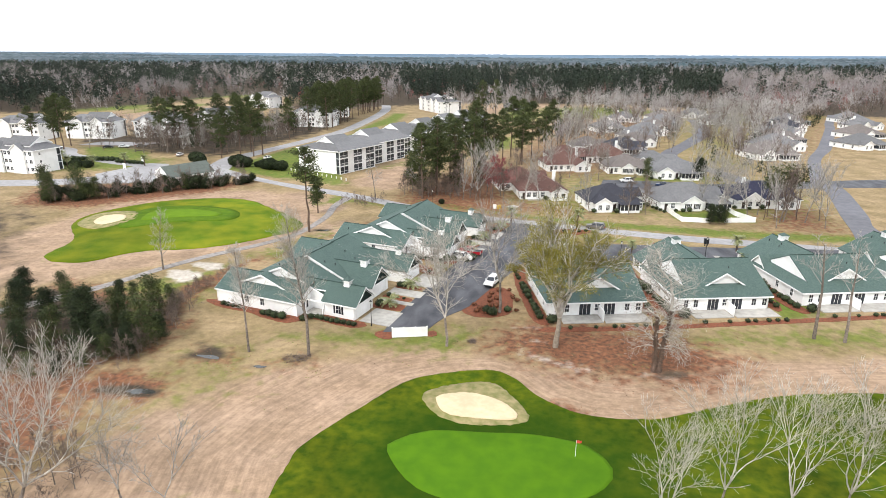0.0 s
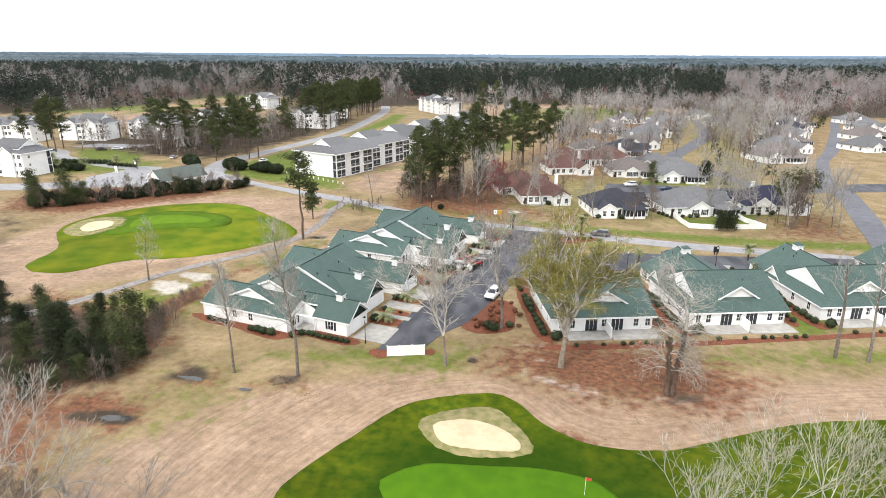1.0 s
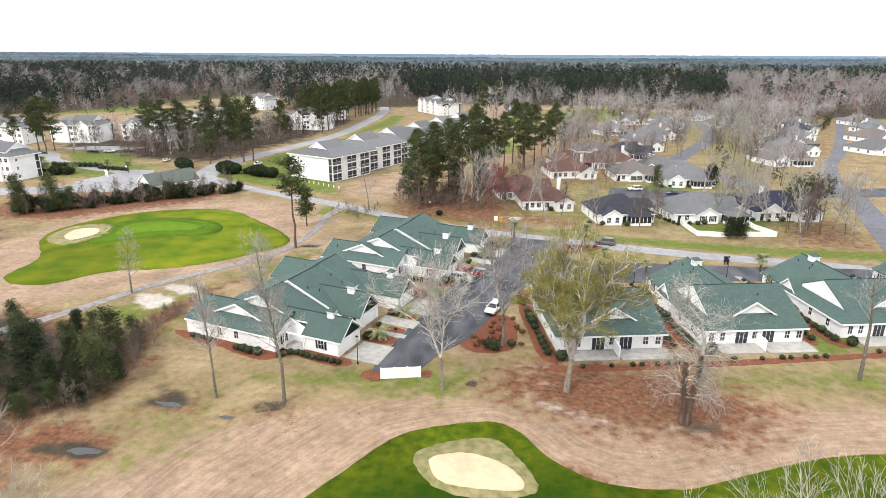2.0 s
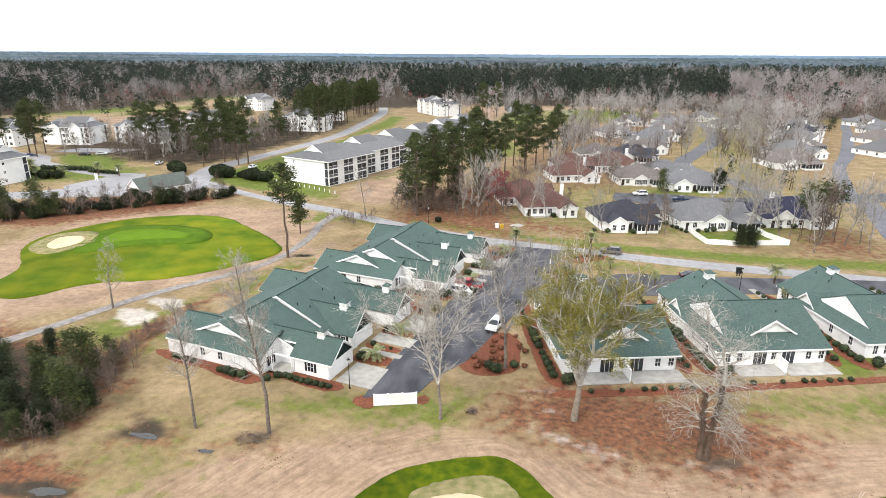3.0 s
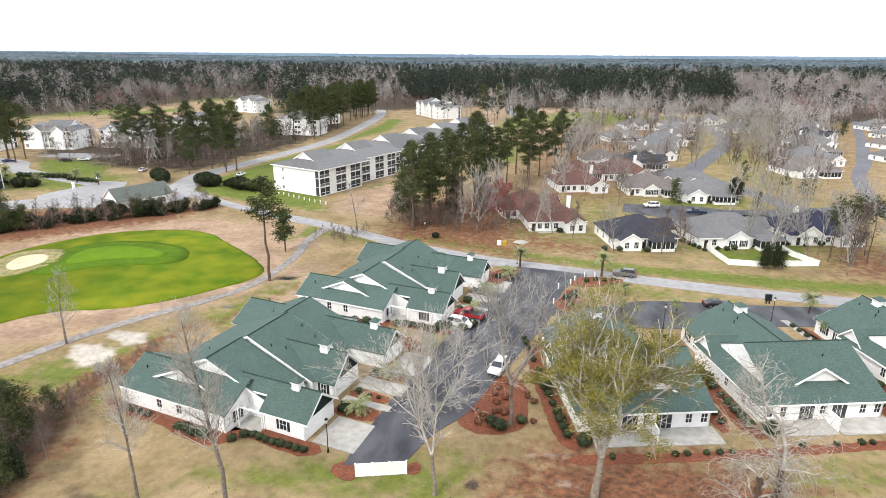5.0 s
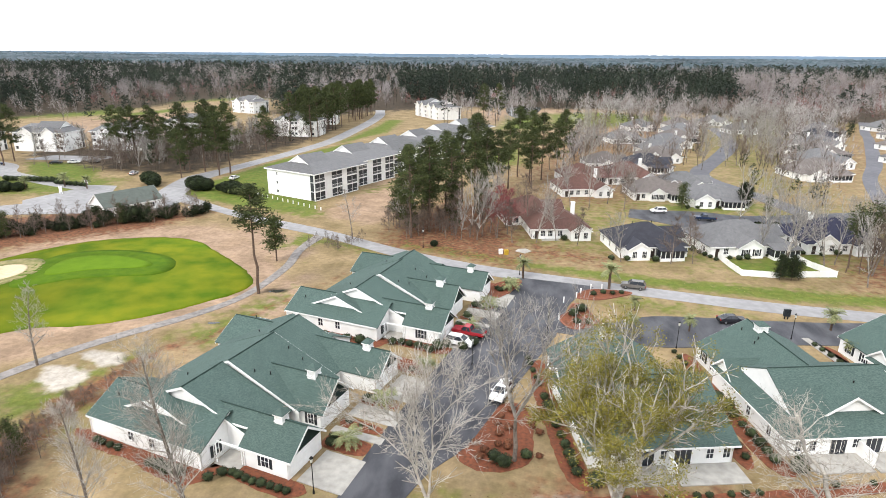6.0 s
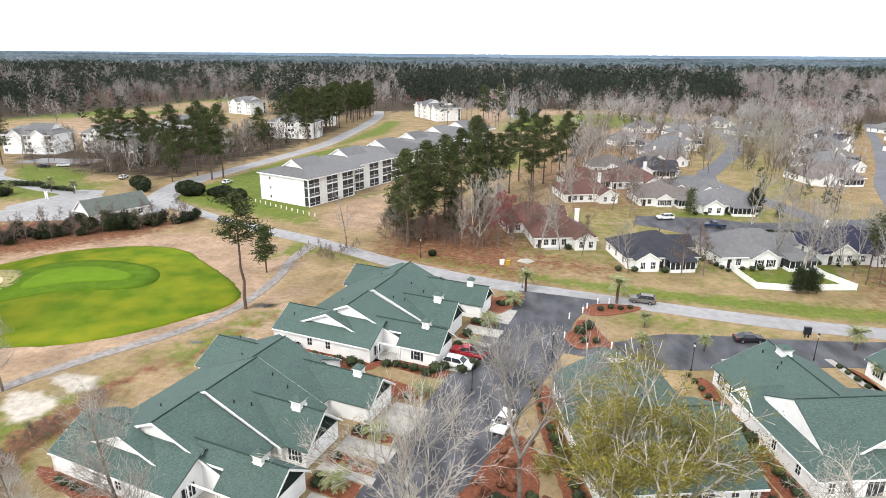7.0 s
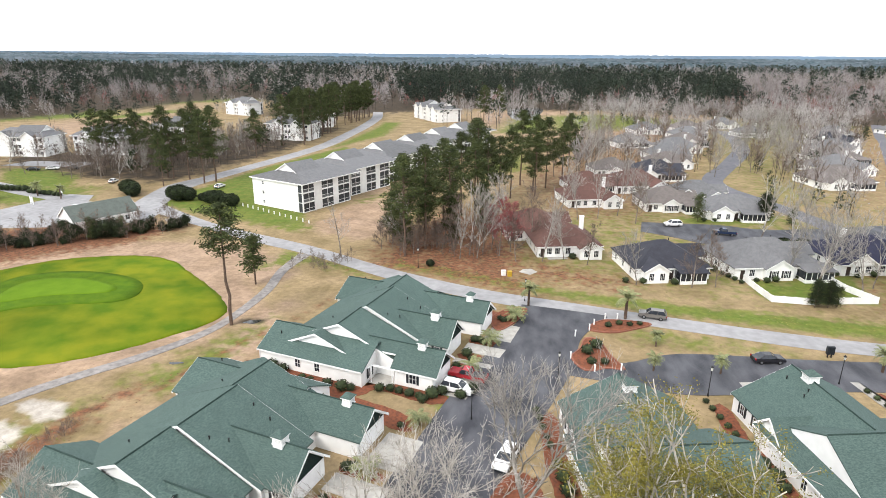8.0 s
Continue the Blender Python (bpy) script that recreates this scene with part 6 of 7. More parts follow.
def wood(name, label, kinds, spots, material, seed=100):
    """Many light trees joined into one wood."""
    temps = [far_template(seed + i, k) for i, k in enumerate(kinds)]
    rw = np.random.RandomState(len(spots) + seed)
    V, F, S, n = [], [], [], 0
    for i, (x, y, s) in enumerate(spots):
        tv, tf, ts = temps[i % len(temps)]
        a = rw.uniform(0, 6.28)
        c, d, w = math.cos(a), math.sin(a), rw.uniform(0.85, 1.25)
        V.append(np.stack([(tv[:, 0] * c - tv[:, 1] * d) * s * w + x, (tv[:, 0] * d + tv[:, 1] * c) * s * w + y, tv[:, 2] * s - 0.2], 1))
        F.append(tf + n)
        S.append(ts)
        n += len(tv)
    ob = tagged(raw(name, np.concatenate(V), np.concatenate(F), material), label, "woods", "", "stuff")
    ob.data.materials.append(M_WOOD_STEM)
    ob.data.polygons.foreach_set("material_index", np.concatenate(S))


rng = np.random.RandomState(3)


def scatter(n, x0, x1, y0, y1, keep, smin=0.75, smax=1.2):
    x, y = rng.uniform(x0, x1, n), rng.uniform(y0, y1, n)
    ok = keep(x, y)
    return [(a, b, s) for a, b, s in zip(x[ok], y[ok], rng.uniform(smin, smax, ok.sum()))]


def clump(x, y, f=0.012, k=7.0):
    """Patches of one kind of tree, 40 to 150 m wide."""
    return np.array([noise.noise(Vector((a * f, b * f * 0.8, k))) + 0.5 * noise.noise(Vector((a * f * 3, b * f * 2.4, k + 3))) for a, b in zip(x, y)])


def in_wood(x, y):
    return (inside(WOOD_SHADE_MUD[0][0], x, y) > 22 * clump(x, y, 0.02, 1.0)) & (x / y > -1.05) & (x / y < 0.85)


def piny(x, y):
    a, c = x / y, clump(x, y, 0.011) + rng.uniform(-0.2, 0.2, x.shape)
    want = np.where((a > -0.2) & (a < 0.3) & (y < 1300), 0.32, np.where(a >= 0.3, np.where(y < 1350, -0.4, 0.05), np.where(y < 1100, -0.06, 0.0)))
    return in_wood(x, y) & (c < want)


leafless = lambda x, y: in_wood(x, y) & ~piny(x, y)
wood("pine_wood", "dense dark green pine wood beyond the houses", ["pine", "dense", "dense", "dense", "pine", "dense"], scatter(4800, -760, 720, 400, 960, piny, 0.7, 1.2), M_NEEDLE_FAR)
wood("far_pine_wood", "dark green pine wood far off", ["far"] * 5, scatter(10500, -2100, 1700, 960, 2300, piny, 0.8, 1.35), M_NEEDLE_FAR, 130)
wood("bare_wood", "grey leafless hardwood wood beyond the houses", ["bare", "hazy", "hazy", "bare", "hazy", "hazy"], scatter(3600, -760, 760, 400, 900, leafless, 0.75, 1.1), M_FAR_TWIG, 150)
wood("brown_wood", "brown leafless trees mixed into the wood", ["bare"] * 4, scatter(2000, -760, 760, 400, 900, leafless, 0.65, 1.0), M_TWIG_BROWN, 160)
wood("far_bare_wood", "grey leafless wood far off", ["hazy"] * 5, scatter(9000, -2100, 1700, 900, 2300, leafless, 0.8, 1.15), M_FAR_TWIG, 170)
wood("maple_wood", "reddish budding maples along the wood's edge", ["bare", "hazy"], scatter(420, -700, 500, 480, 900, in_wood, 0.55, 0.85), M_TWIG_RED, 180)
strip = [(-62, 420), (10, 410), (70, 425), (130, 500), (190, 560), (160, 660), (-62, 690)]
field = [(-400, 430), (-300, 400), (-215, 420), (-200, 500), (-240, 690), (-390, 680)]
wood("course_trees", "grey leafless trees scattered over the far golf course", ["hazy", "bare", "hazy"], scatter(420, -70, 200, 400, 690, lambda x, y: (inside(strip, x, y) > 0) & (clump(x, y, 0.03, 5.0) > -0.15), 0.55, 1.0) + scatter(110, -400, -200, 400, 690, lambda x, y: (inside(field, x, y) > 0) & (clump(x, y, 0.025, 5.0) > 0.12), 0.5, 0.85), M_GREY_TWIG, 240)
wood("course_pines", "single tall pines standing on the far golf course", ["pine", "dense", "pine"], scatter(85, -70, 200, 400, 690, lambda x, y: (inside(strip, x, y) > 0) & (clump(x, y, 0.02, 9.0) > 0.0), 0.5, 1.0) + scatter(26, -400, -200, 400, 690, lambda x, y: inside(field, x, y) > 0, 0.6, 0.95), M_NEEDLE_FAR, 250)
HOMES = np.array([(r[0] + 9, r[1] + 8) for r in BUNG])


STREET = np.array([(84, 226), (74, 262), (69, 285), (75, 305), (96, 349), (115, 408), (121, 445)], float)


def off_homes(x, y):
    sx = np.interp(y, STREET[:, 1], STREET[:, 0])
    return (np.abs(x - sx) > 9) & (np.hypot(x[:, None] - HOMES[:, 0], y[:, None] - HOMES[:, 1]).min(1) > 11.0) & (np.abs(x - (127 + (y - 285) * 0.5)) > 7)


garden = [(86, 232), (110, 250), (150, 330), (250, 480), (290, 600), (60, 600), (70, 420), (20, 330), (14, 240), (40, 245), (52, 300)]
wood("garden_trees", "leafless trees scattered between the bungalows", ["bare", "hazy", "bare", "bare"], scatter(2300, 0, 330, 225, 620, lambda x, y: (inside(garden, x, y) > 0) & off_homes(x, y) & (clump(x, y, 0.03) > -0.08), 0.5, 0.9), M_GREY_TWIG, 190)
wood("garden_evergreens", "dark evergreens between the bungalows", ["dense", "dense"], scatter(900, 0, 330, 225, 560, lambda x, y: (inside(garden, x, y) > 0) & off_homes(x, y) & (clump(x, y, 0.03, 4.0) > 0.05), 0.2, 0.42), M_NEEDLE_DARK, 260)
wood("garden_trees_brown", "brown leafless trees scattered between the bungalows", ["bare"] * 4, scatter(700, 0, 330, 225, 620, lambda x, y: (inside(garden, x, y) > 0) & off_homes(x, y), 0.5, 0.85), M_TWIG_BROWN, 200)
grove = [(-236, 300), (-180, 314), (-178, 266), (-136, 256), (-128, 285), (-116, 340), (-115, 405), (-138, 425), (-160, 360), (-210, 336)]
wood("grove", "leafless grove round the apartment blocks", ["bare"] * 5, scatter(1300, -300, -110, 250, 480, lambda x, y: inside(grove, x, y) > 0, 0.35, 0.68), M_TWIG_BROWN, 210)
wood("grove_grey", "pale leafless trees round the apartment blocks", ["bare"] * 5, scatter(700, -300, -110, 250, 480, lambda x, y: inside(grove, x, y) > 0, 0.35, 0.72), M_TWIG, 230)
wood("grove_pines", "pines standing in the grove round the apartment blocks", ["pine", "dense"], scatter(90, -300, -110, 250, 480, lambda x, y: inside(grove, x, y) > 0, 0.3, 0.7), M_NEEDLE_DARK, 220)

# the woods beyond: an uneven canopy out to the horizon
# canopy greens shifted towards blue-grey, so the base colour carries the haze
M_HAZY_CANOPY = mat("hazy_far_canopy", (0.042, 0.070, 0.080), (0.105, 0.125, 0.145), 0.02, 0.95, 0.8, 0.15, big=0.45)
# the blue of distant haze is mixed into the rise's own colour
M_HAZE_DISTANCE = mat("haze_blue_distance", (0.095, 0.16, 0.235), (0.14, 0.195, 0.25), 0.006, 1.0, big=0.25)


def canopy(name, label, ys, base, amp, material, kind, category, seed):
    jit = np.random.RandomState(seed)
    CX, CY = np.meshgrid(np.linspace(-5200, 5200, 1000), ys)
    hz = base + amp * jit.rand(*CX.shape) + np.clip((np.hypot(CX, CY) - 1800) / 3000, 0, 1) ** 1.3 * 33
    hz[0] = 0
    cv = np.stack([CX.ravel() + jit.uniform(-6, 6, CX.size), CY.ravel() + jit.uniform(-5, 5, CX.size), hz.ravel()], 1)
    ci = np.arange(CX.size).reshape(CX.shape)
    cf = np.stack([ci[:-1, :-1], ci[:-1, 1:], ci[1:, 1:], ci[1:, :-1]], -1).reshape(-1, 4)
    tagged(raw(name, cv, cf, material), label, category, "", kind)


canopy("far_woods", "unbroken woodland canopy with a painted haze tint, reaching towards the horizon", np.linspace(1950, 3150, 90), 6, 19, M_HAZY_CANOPY, "stuff", "woods", 8)
canopy("backdrop", "low wooded rise along the horizon, coloured with blue haze", np.linspace(3100, 4950, 30), 12, 8, M_HAZE_DISTANCE, "structure", "distance", 9)

# ---- beds, drives and paths round the cottages ----


def spot(house, u, v):
    """A place given along and away from a cottage's own corner."""
    x, y, rz = house
    c, s = math.cos(radians(rz)), math.sin(radians(rz))
    return (x + u * c - v * s, y + u * s + v * c)


BEDS = []


def bed(pts, label="bed of red pine straw mulch round a cottage", z=0.045, house=None, mt=None, name="mulch_bed", cat="mulch bed", jitter=0.12, step=0.8):
    BEDS.append(name)
    z += 0.003 * (len(BEDS) % 9)
    patch(name, [spot(house, *p) for p in pts] if house else pts, z, mt or M_MULCH, label, cat, thick=0.15, step=step, jitter=jitter)


def flat(pts, house=None, label="pale concrete parking drive in front of a garage", name="concrete_drive", z=0.095, mt=None, cat="drive"):
    patch(name, [spot(house, *p) for p in pts] if house else pts, z, mt or M_CONCRETE, label, cat, thick=0.2, round_it=False)


HA, HB = (-52.7, 99.7, -16), (-40.84, 133.62, -15.5)
HR = [(7.25, 99.6, 11.7), (30.3, 105.1, 11.7), (53.7, 111.0, 11.7), (77.2, 116.8, 11.7)]
for hs, edge in ((HA, 33.6), (HB, 33.2)):
    bed([(-1.5, -2.3), (4, -3.4), (9, -3.1), (13, -3.9), (17.5, -4.1), (19.4, -2.5), (20.2, -0.8), (25, -1.1), (29.5, -1.0), (30, 1.4), (18.5, 2.0), (18.2, -0.8), (0, -0.9)], house=hs)
    flat([(28.8, 1.7), (edge + 1.0, 1.7), (edge + 0.6, 7.6), (28.8, 7.6)], hs)
    bed([(27.6, 8.2), (31, 8.0), (33.2, 8.5), (33.2, 10.6), (30, 11.0), (27.6, 10.8)], house=hs)
    flat([(27.0, 11.0), (edge + 0.6, 11.0), (edge + 0.5, 12.3), (27.0, 12.3)], hs, "narrow concrete walk to a cottage door", "concrete_walk", cat="walk")
    bed([(27.5, 12.6), (32.5, 12.7), (32.8, 14.1), (27.5, 14.5)], house=hs)
    flat([(27.0, 14.9), (edge + 0.4, 14.9), (edge + 0.3, 17.9), (27.0, 17.9)], hs)
    bed([(27.2, 18.2), (31.5, 18.4), (32.4, 19.5), (29, 20.0), (27.0, 19.8)], house=hs)
    flat([(28.8, 20.6), (edge + 0.2, 20.6), (edge, 27.0), (28.8, 27.0)], hs)
    bed([(18, 30.5), (29, 27.9), (31.5, 29.4), (28, 31.5), (18, 32.3), (2, 32.7), (0, 30.7)], house=hs)
for k, hr in enumerate(HR):
    bed([(-2.4, -1.5), (-0.2, -3.2), (0.2, 0.5), (0.3, 17), (1.2, 24.6), (-0.6, 25.4), (-2.2, 18), (-2.6, 8)], house=hr)
    bed([(19.0, -1.0), (18.2, 0.4), (18.0, 8), (20.2, 8), (20.6, 2)], house=hr)
    flat([(6.2, 24.4), (11.6, 24.4), (11.6, 31), (6.2, 31)], hr)
    if k > 1:
        flat([(0.6, 17.8), (-1.6, 17.8), (-1.6, 30), (-0.4, 30), (-0.4, 19), (0.6, 19)], hr, "narrow concrete walk to a cottage door", "concrete_walk", cat="walk")
bed([(7, 93.6), (20, 96.0), (30, 98.2), (46, 102.2), (58, 105.2), (80, 111), (80, 112.2), (57, 106.6), (45, 103.6), (29, 99.6), (19, 97.4), (7, 95.2)], "long red mulch strip behind the garden cottages")
bed([(-7.5, 100.2), (-6, 104.5), (-4.6, 108.6), (-2.6, 112), (-0.4, 112.4), (1.2, 109.4), (1.4, 105), (1.2, 100.6), (-1.4, 98.4), (-5, 98)], "mulch island planted with low reddish shrubs beside the drive")
bed([(-20.6, 88.4), (-18, 87.2), (-17.4, 89.6), (-20, 90.4)], "small mulch patch at the end of the fence")
bed([(-12.2, 89.2), (-10.6, 89.8), (-11.2, 91.6), (-12.6, 90.6)], "small mulch patch at the end of the fence")
for pts in ([(8.1, 144), (6.6, 140.8), (8.4, 137.2), (11.8, 138.4), (14, 138.3), (12.6, 142.4), (11.2, 147.4), (9.2, 147.6)], [(10.4, 151.8), (13.5, 155.8), (20.9, 155.4), (17.6, 152.6), (13.8, 150.9)], [(-6.6, 154), (-3.4, 158.6), (-0.6, 158.4), (-2.4, 153), (-5.4, 149)]):
    bed(pts, "raised entrance bed of red mulch with a brick edge", z=0.16)
    loop = smooth_loop(pts, 0.8)
    kb = bmesh.new()
    cxm, cym = sum(p[0] for p in loop) / len(loop), sum(p[1] for p in loop) / len(loop)
    ring = [[kb.verts.new((cxm + (p[0] - cxm) * s, cym + (p[1] - cym) * s, z)) for p in loop] for s, z in ((1.07, -0.1), (1.07, 0.26), (1.0, 0.26), (1.0, 0.0))]
    for r0, r1 in zip(ring, ring[1:]):
        for i in range(len(loop)):
            kb.faces.new((r0[i], r0[(i + 1) % len(loop)], r1[(i + 1) % len(loop)], r1[i]))
    tagged(part("brick_edging", kb, M_BRICK), "low brick edging round an entrance bed", "edging", "", "structure")

flat([(-105, 206), (-119, 199), (-135, 196), (-152, 200), (-158, 207), (-152, 232), (-143, 232), (-139, 224), (-121, 221)], None, 'worn asphalt junction and parking area by the clubhouse', 'junction', 0.062, M_ROAD, 'road')
flat([(-218, 276), (-186, 278), (-182, 290), (-214, 288)], None, 'asphalt parking area before the apartment blocks', 'parking_area', 0.062, M_ROAD, 'road')

# ---- shrubs ----
sh = bushy(1, 0.62, 1.0, "clipped round evergreen shrub in a mulch bed", "round_shrub", group="foundation shrubs", leaves=220, size=0.1)
place(sh, *spot(HA, 12.0, -2.9))
sr = random.Random(9)
SHRUBS = [(HA, u, v, s) for u, v, s in ((13.2, -2.8, 1.2), (14.6, -3.0, 1.35), (16.1, -2.9, 1.45), (2.5, -2.3, 0.8), (3.6, -2.4, 0.8), (4.9, -2.4, 0.85), (6.2, -2.4, 0.8), (19.8, -2.1, 1.0), (20.6, -0.8, 1.1), (21.6, -0.3, 0.85), (22.6, -0.4, 0.9), (23.7, -0.5, 0.85), (24.7, -0.6, 0.9), (25.8, -0.5, 0.95), (26.9, -0.4, 0.9), (28.0, -0.4, 0.9), (29.0, -0.3, 0.85), (28.6, 8.7, 1.1), (28.4, 9.7, 1.0), (28.2, 13.5, 0.9), (30.0, 13.4, 0.55), (31.4, 13.4, 0.5), (27.8, 18.8, 1.2), (28.6, 19.2, 1.1), (29.6, 28.6, 0.9))]
SHRUBS += [(HB, u, v, s) for u, v, s in ((9.0, -2.7, 1.0), (10.4, -2.8, 1.0), (13.4, -2.9, 1.3), (15.8, -2.9, 1.6), (17.0, -2.5, 1.1), (20.8, -1.0, 1.2), (22.2, -0.4, 1.1), (23.6, -0.4, 1.1), (25.2, -0.5, 1.2), (26.6, -0.4, 1.0), (3.0, -2.3, 1.6), (5.2, -2.4, 1.5), (27.8, 18.7, 1.2), (28.6, 19.0, 1.2), (29.4, 18.5, 1.0), (29.0, 28.6, 0.9), (30.2, 29.1, 0.9), (28.4, 9.1, 1.2), (28.4, 13.5, 1.5))]
for hr in HR:
    SHRUBS += [(hr, -1.2, v, s) for v, s in ((-0.6, 1.1), (1.0, 1.0), (2.6, 1.2), (4.4, 1.1), (6.4, 1.0), (8.6, 1.2), (10.4, 1.6), (12.6, 1.3), (15, 1.0), (18.6, 0.8), (20.4, 0.8), (22.4, 0.8), (24.4, 0.8), (26.2, 0.8))]
    SHRUBS += [(hr, u, v, s) for u, v, s in ((0.4, -2.4, 1.5), (1.5, -1.2, 1.2), (19.4, 1.0, 0.9), (19.5, 3.0, 0.9), (19.4, 5.4, 0.9))]
    SHRUBS += [(hr, u, -5.0, s) for u, s in ((3, 0.7), (7.4, 0.6), (10.6, 0.75), (12.0, 0.7), (14.4, 0.75), (16.0, 0.7), (17.6, 0.7))]
for hs, u, v, s in SHRUBS:
    also(sh, *spot(hs, u, v), s * sr.uniform(0.9, 1.1), sr.uniform(0, 360))
for x, y, s in ((9.0, 142.6, 1.6), (10.6, 144.8, 1.7), (9.4, 139.4, 1.2), (11.4, 139.6, 1.1), (13.6, 153.2, 1.0), (15.6, 154.4, 1.0), (17.4, 154.2, 0.9), (19.2, 154.8, 0.9), (-3.2, 156.4, 1.0), (-4.6, 152.6, 1.0), (-2.0, 157.4, 0.9), (-9.0, 137.4, 1.0), (-8.0, 128.6, 1.5), (-9.6, 127.0, 1.4), (-13.5, 126.5, 1.6), (-12.2, 127.6, 1.3), (-14.6, 125.2, 1.2), (-10.8, 128.6, 1.0), (-7.0, 131.4, 1.0)):
    also(sh, x, y, s, sr.uniform(0, 360))
for ax, ay, bx, by, n, k in ((-188, 234, -168, 234.5, 10, 2.0), (-184, 222, -171, 222.5, 7, 2.2), (-166, 231.5, -153, 229, 7, 1.6)):
    for q in range(n):
        also(sh, ax + (bx - ax) * q / (n - 1), ay + (by - ay) * q / (n - 1), k * sr.uniform(0.92, 1.1), sr.uniform(0, 360))
M_RUSSET = mat("russet_shrub_leaves", (0.16, 0.06, 0.03), (0.10, 0.045, 0.025), 2.0, 0.9, vary=0.3, island=0.4)
rs = bushy(2, 0.45, 0.55, "low russet winter shrub in the mulch island", "russet_shrub", M_RUSSET, 160, 0.09, group="russet shrubs")
place(rs, -5.6, 103.0)
for k in range(26):
    x, y = sr.uniform(-6.5, 2.8), sr.uniform(99.5, 111.5)
    if x > (y - 100) * 0.33 - 6.2 and abs(x + 0.8) + abs(y - 100.3) > 1.2:
        also(rs, x, y, sr.uniform(0.8, 1.4), sr.uniform(0, 360))
for x, y, s in ((-3.0, 100.0, 2.0), (-2.0, 99.2, 2.2), (0.6, 101, 1.6)):
    also(sh, x, y, s * 0.7, sr.uniform(0, 360))
big = bushy(3, 1.9, 3.0, "large dark evergreen bush", "evergreen_bush", M_NEEDLE_DARK, 1500, 0.2, "bush", "evergreen bushes")
place(big, -104, 231, 0.8)
for x, y, s in ((-97, 227, 1.5), (-100, 228.5, 1.3), (-91.5, 225.5, 1.3), (-94, 226.6, 1.2), (-111, 230, 1.7), (-113.6, 231.5, 1.5), (-108.6, 230.5, 1.4), (-132, 236, 1.5), (-134.5, 238, 1.5), (-129.6, 233, 1.3), (-174, 218, 1.2), (-170, 219, 1.0), (-22, 180, 0.5), (60, 195, 0.9), (62, 205, 1.0), (66, 204, 1.1), (70, 205, 0.9), (73, 208, 0.7)):
    also(big, x, y, s, sr.uniform(0, 360))


def thicket_bush(seed, label, material, name="thicket_bush", spread=1.6, height=3.4):
    """An irregular evergreen mass of several lumps and loose leaf sprays."""
    rnd = random.Random(seed)
    t = thing(name, label, "bush", group="hedge bushes")
    pts = []
    bm = bmesh.new()
    for k in range(6):
        c = Vector((rnd.uniform(-spread, spread), rnd.uniform(-spread, spread), rnd.uniform(0.3, 0.75) * height))
        r = rnd.uniform(0.7, 1.25)
        tmp = bmesh.ops.create_icosphere(bm, subdivisions=1, radius=1.0)["verts"]
        for v in tmp:
            d = v.co.copy()
            q = r * (0.75 + 0.35 * noise.noise(d * 2 + Vector((seed, k, 0))))
            v.co = Vector((c.x + d.x * q, c.y + d.y * q, max(0.0, c.z + d.z * q * 1.1)))
        for _ in range(380):
            d = Vector((rnd.gauss(0, 1), rnd.gauss(0, 1), rnd.gauss(0.2, 1))).normalized() * r * rnd.uniform(0.7, 1.35)
            pts.append((c.x + d.x, c.y + d.y, max(0.05, c.z + d.z)))
    for _ in range(120):
        pts.append((rnd.uniform(-spread, spread), rnd.uniform(-spread, spread), rnd.uniform(0.05, height * 0.6)))
    part("foliage_core", bm, material, t)
    raw("leaves", *leaf_quads(pts, 0.17, rnd, 1.0, 0.06), material, t)
    return t


tb1 = thicket_bush(71, "dark evergreen mass in the hedgerow beside the course", M_NEEDLE_DARK)
place(tb1, -141, 165)
tb2 = thicket_bush(72, "tall evergreen mass in the hedgerow beside the course", M_SHRUB, spread=1.3, height=4.4)
place(tb2, -137, 167)
for k in range(54):
    q = (k + sr.random()) / 54
    also(sr.choice((tb1, tb1, tb2)), -143 + 48 * q + sr.uniform(-3, 3), 164 + 35 * q + sr.uniform(-2, 4), sr.uniform(0.6, 1.15), sr.uniform(0, 360))
cone = pine(45, 9.5, 0.16, "young dark pine in the thicket at the edge of the course", first=0.12, clumps=46, crown=2.7, needle=M_NEEDLE_DARK, per=170, size=0.15, cone=True, name="young_pine", group="thicket pines")
place(cone, -64, 79)
soft = pine(46, 8.5, 0.14, "young olive-green pine at the edge of the course", first=0.1, clumps=30, crown=2.5, per=130, size=0.15, cone=True, name="young_pine", group="thicket pines")
place(soft, -55, 79.5)
for x, y, s in ((-60, 72, 0.62), (-58, 74.6, 0.7), (-61.5, 69, 0.6), (-65, 68, 0.7), (-66, 72.5, 0.7), (-70, 69, 0.75), (-75, 71, 0.8), (-62, 73.5, 0.6), (-72, 74.5, 0.8), (-79, 67, 0.8), (-84, 72, 0.9), (-60, 77, 0.95), (-57, 79, 0.85), (-67, 82, 1.05), (-62, 84, 1.0), (-70, 79, 1.0), (-74, 83, 1.05), (-58, 84, 0.75), (-66, 88, 0.95), (-55.5, 76, 0.7), (-78, 80, 1.0), (-71, 88, 0.9), (-54, 82, 0.65), (-76, 90, 0.9), (-82, 86, 1.05), (-80, 94, 0.95), (-86, 92, 1.0), (-58.6, 93, 0.8), (-69, 94, 0.7), (53.6, 167.8, 0.58), (57.6, 168.3, 0.5), (56.0, 168.0, 0.56), (54.8, 169.0, 0.54), (48.4, 230, 0.92), (67.1, 233, 0.85), (69, 234, 0.7), (73, 228, 0.6)):
    also(sr.choice((cone, soft)), x, y, s * (0.72 if x < 0 else 1.0), sr.uniform(0, 360))
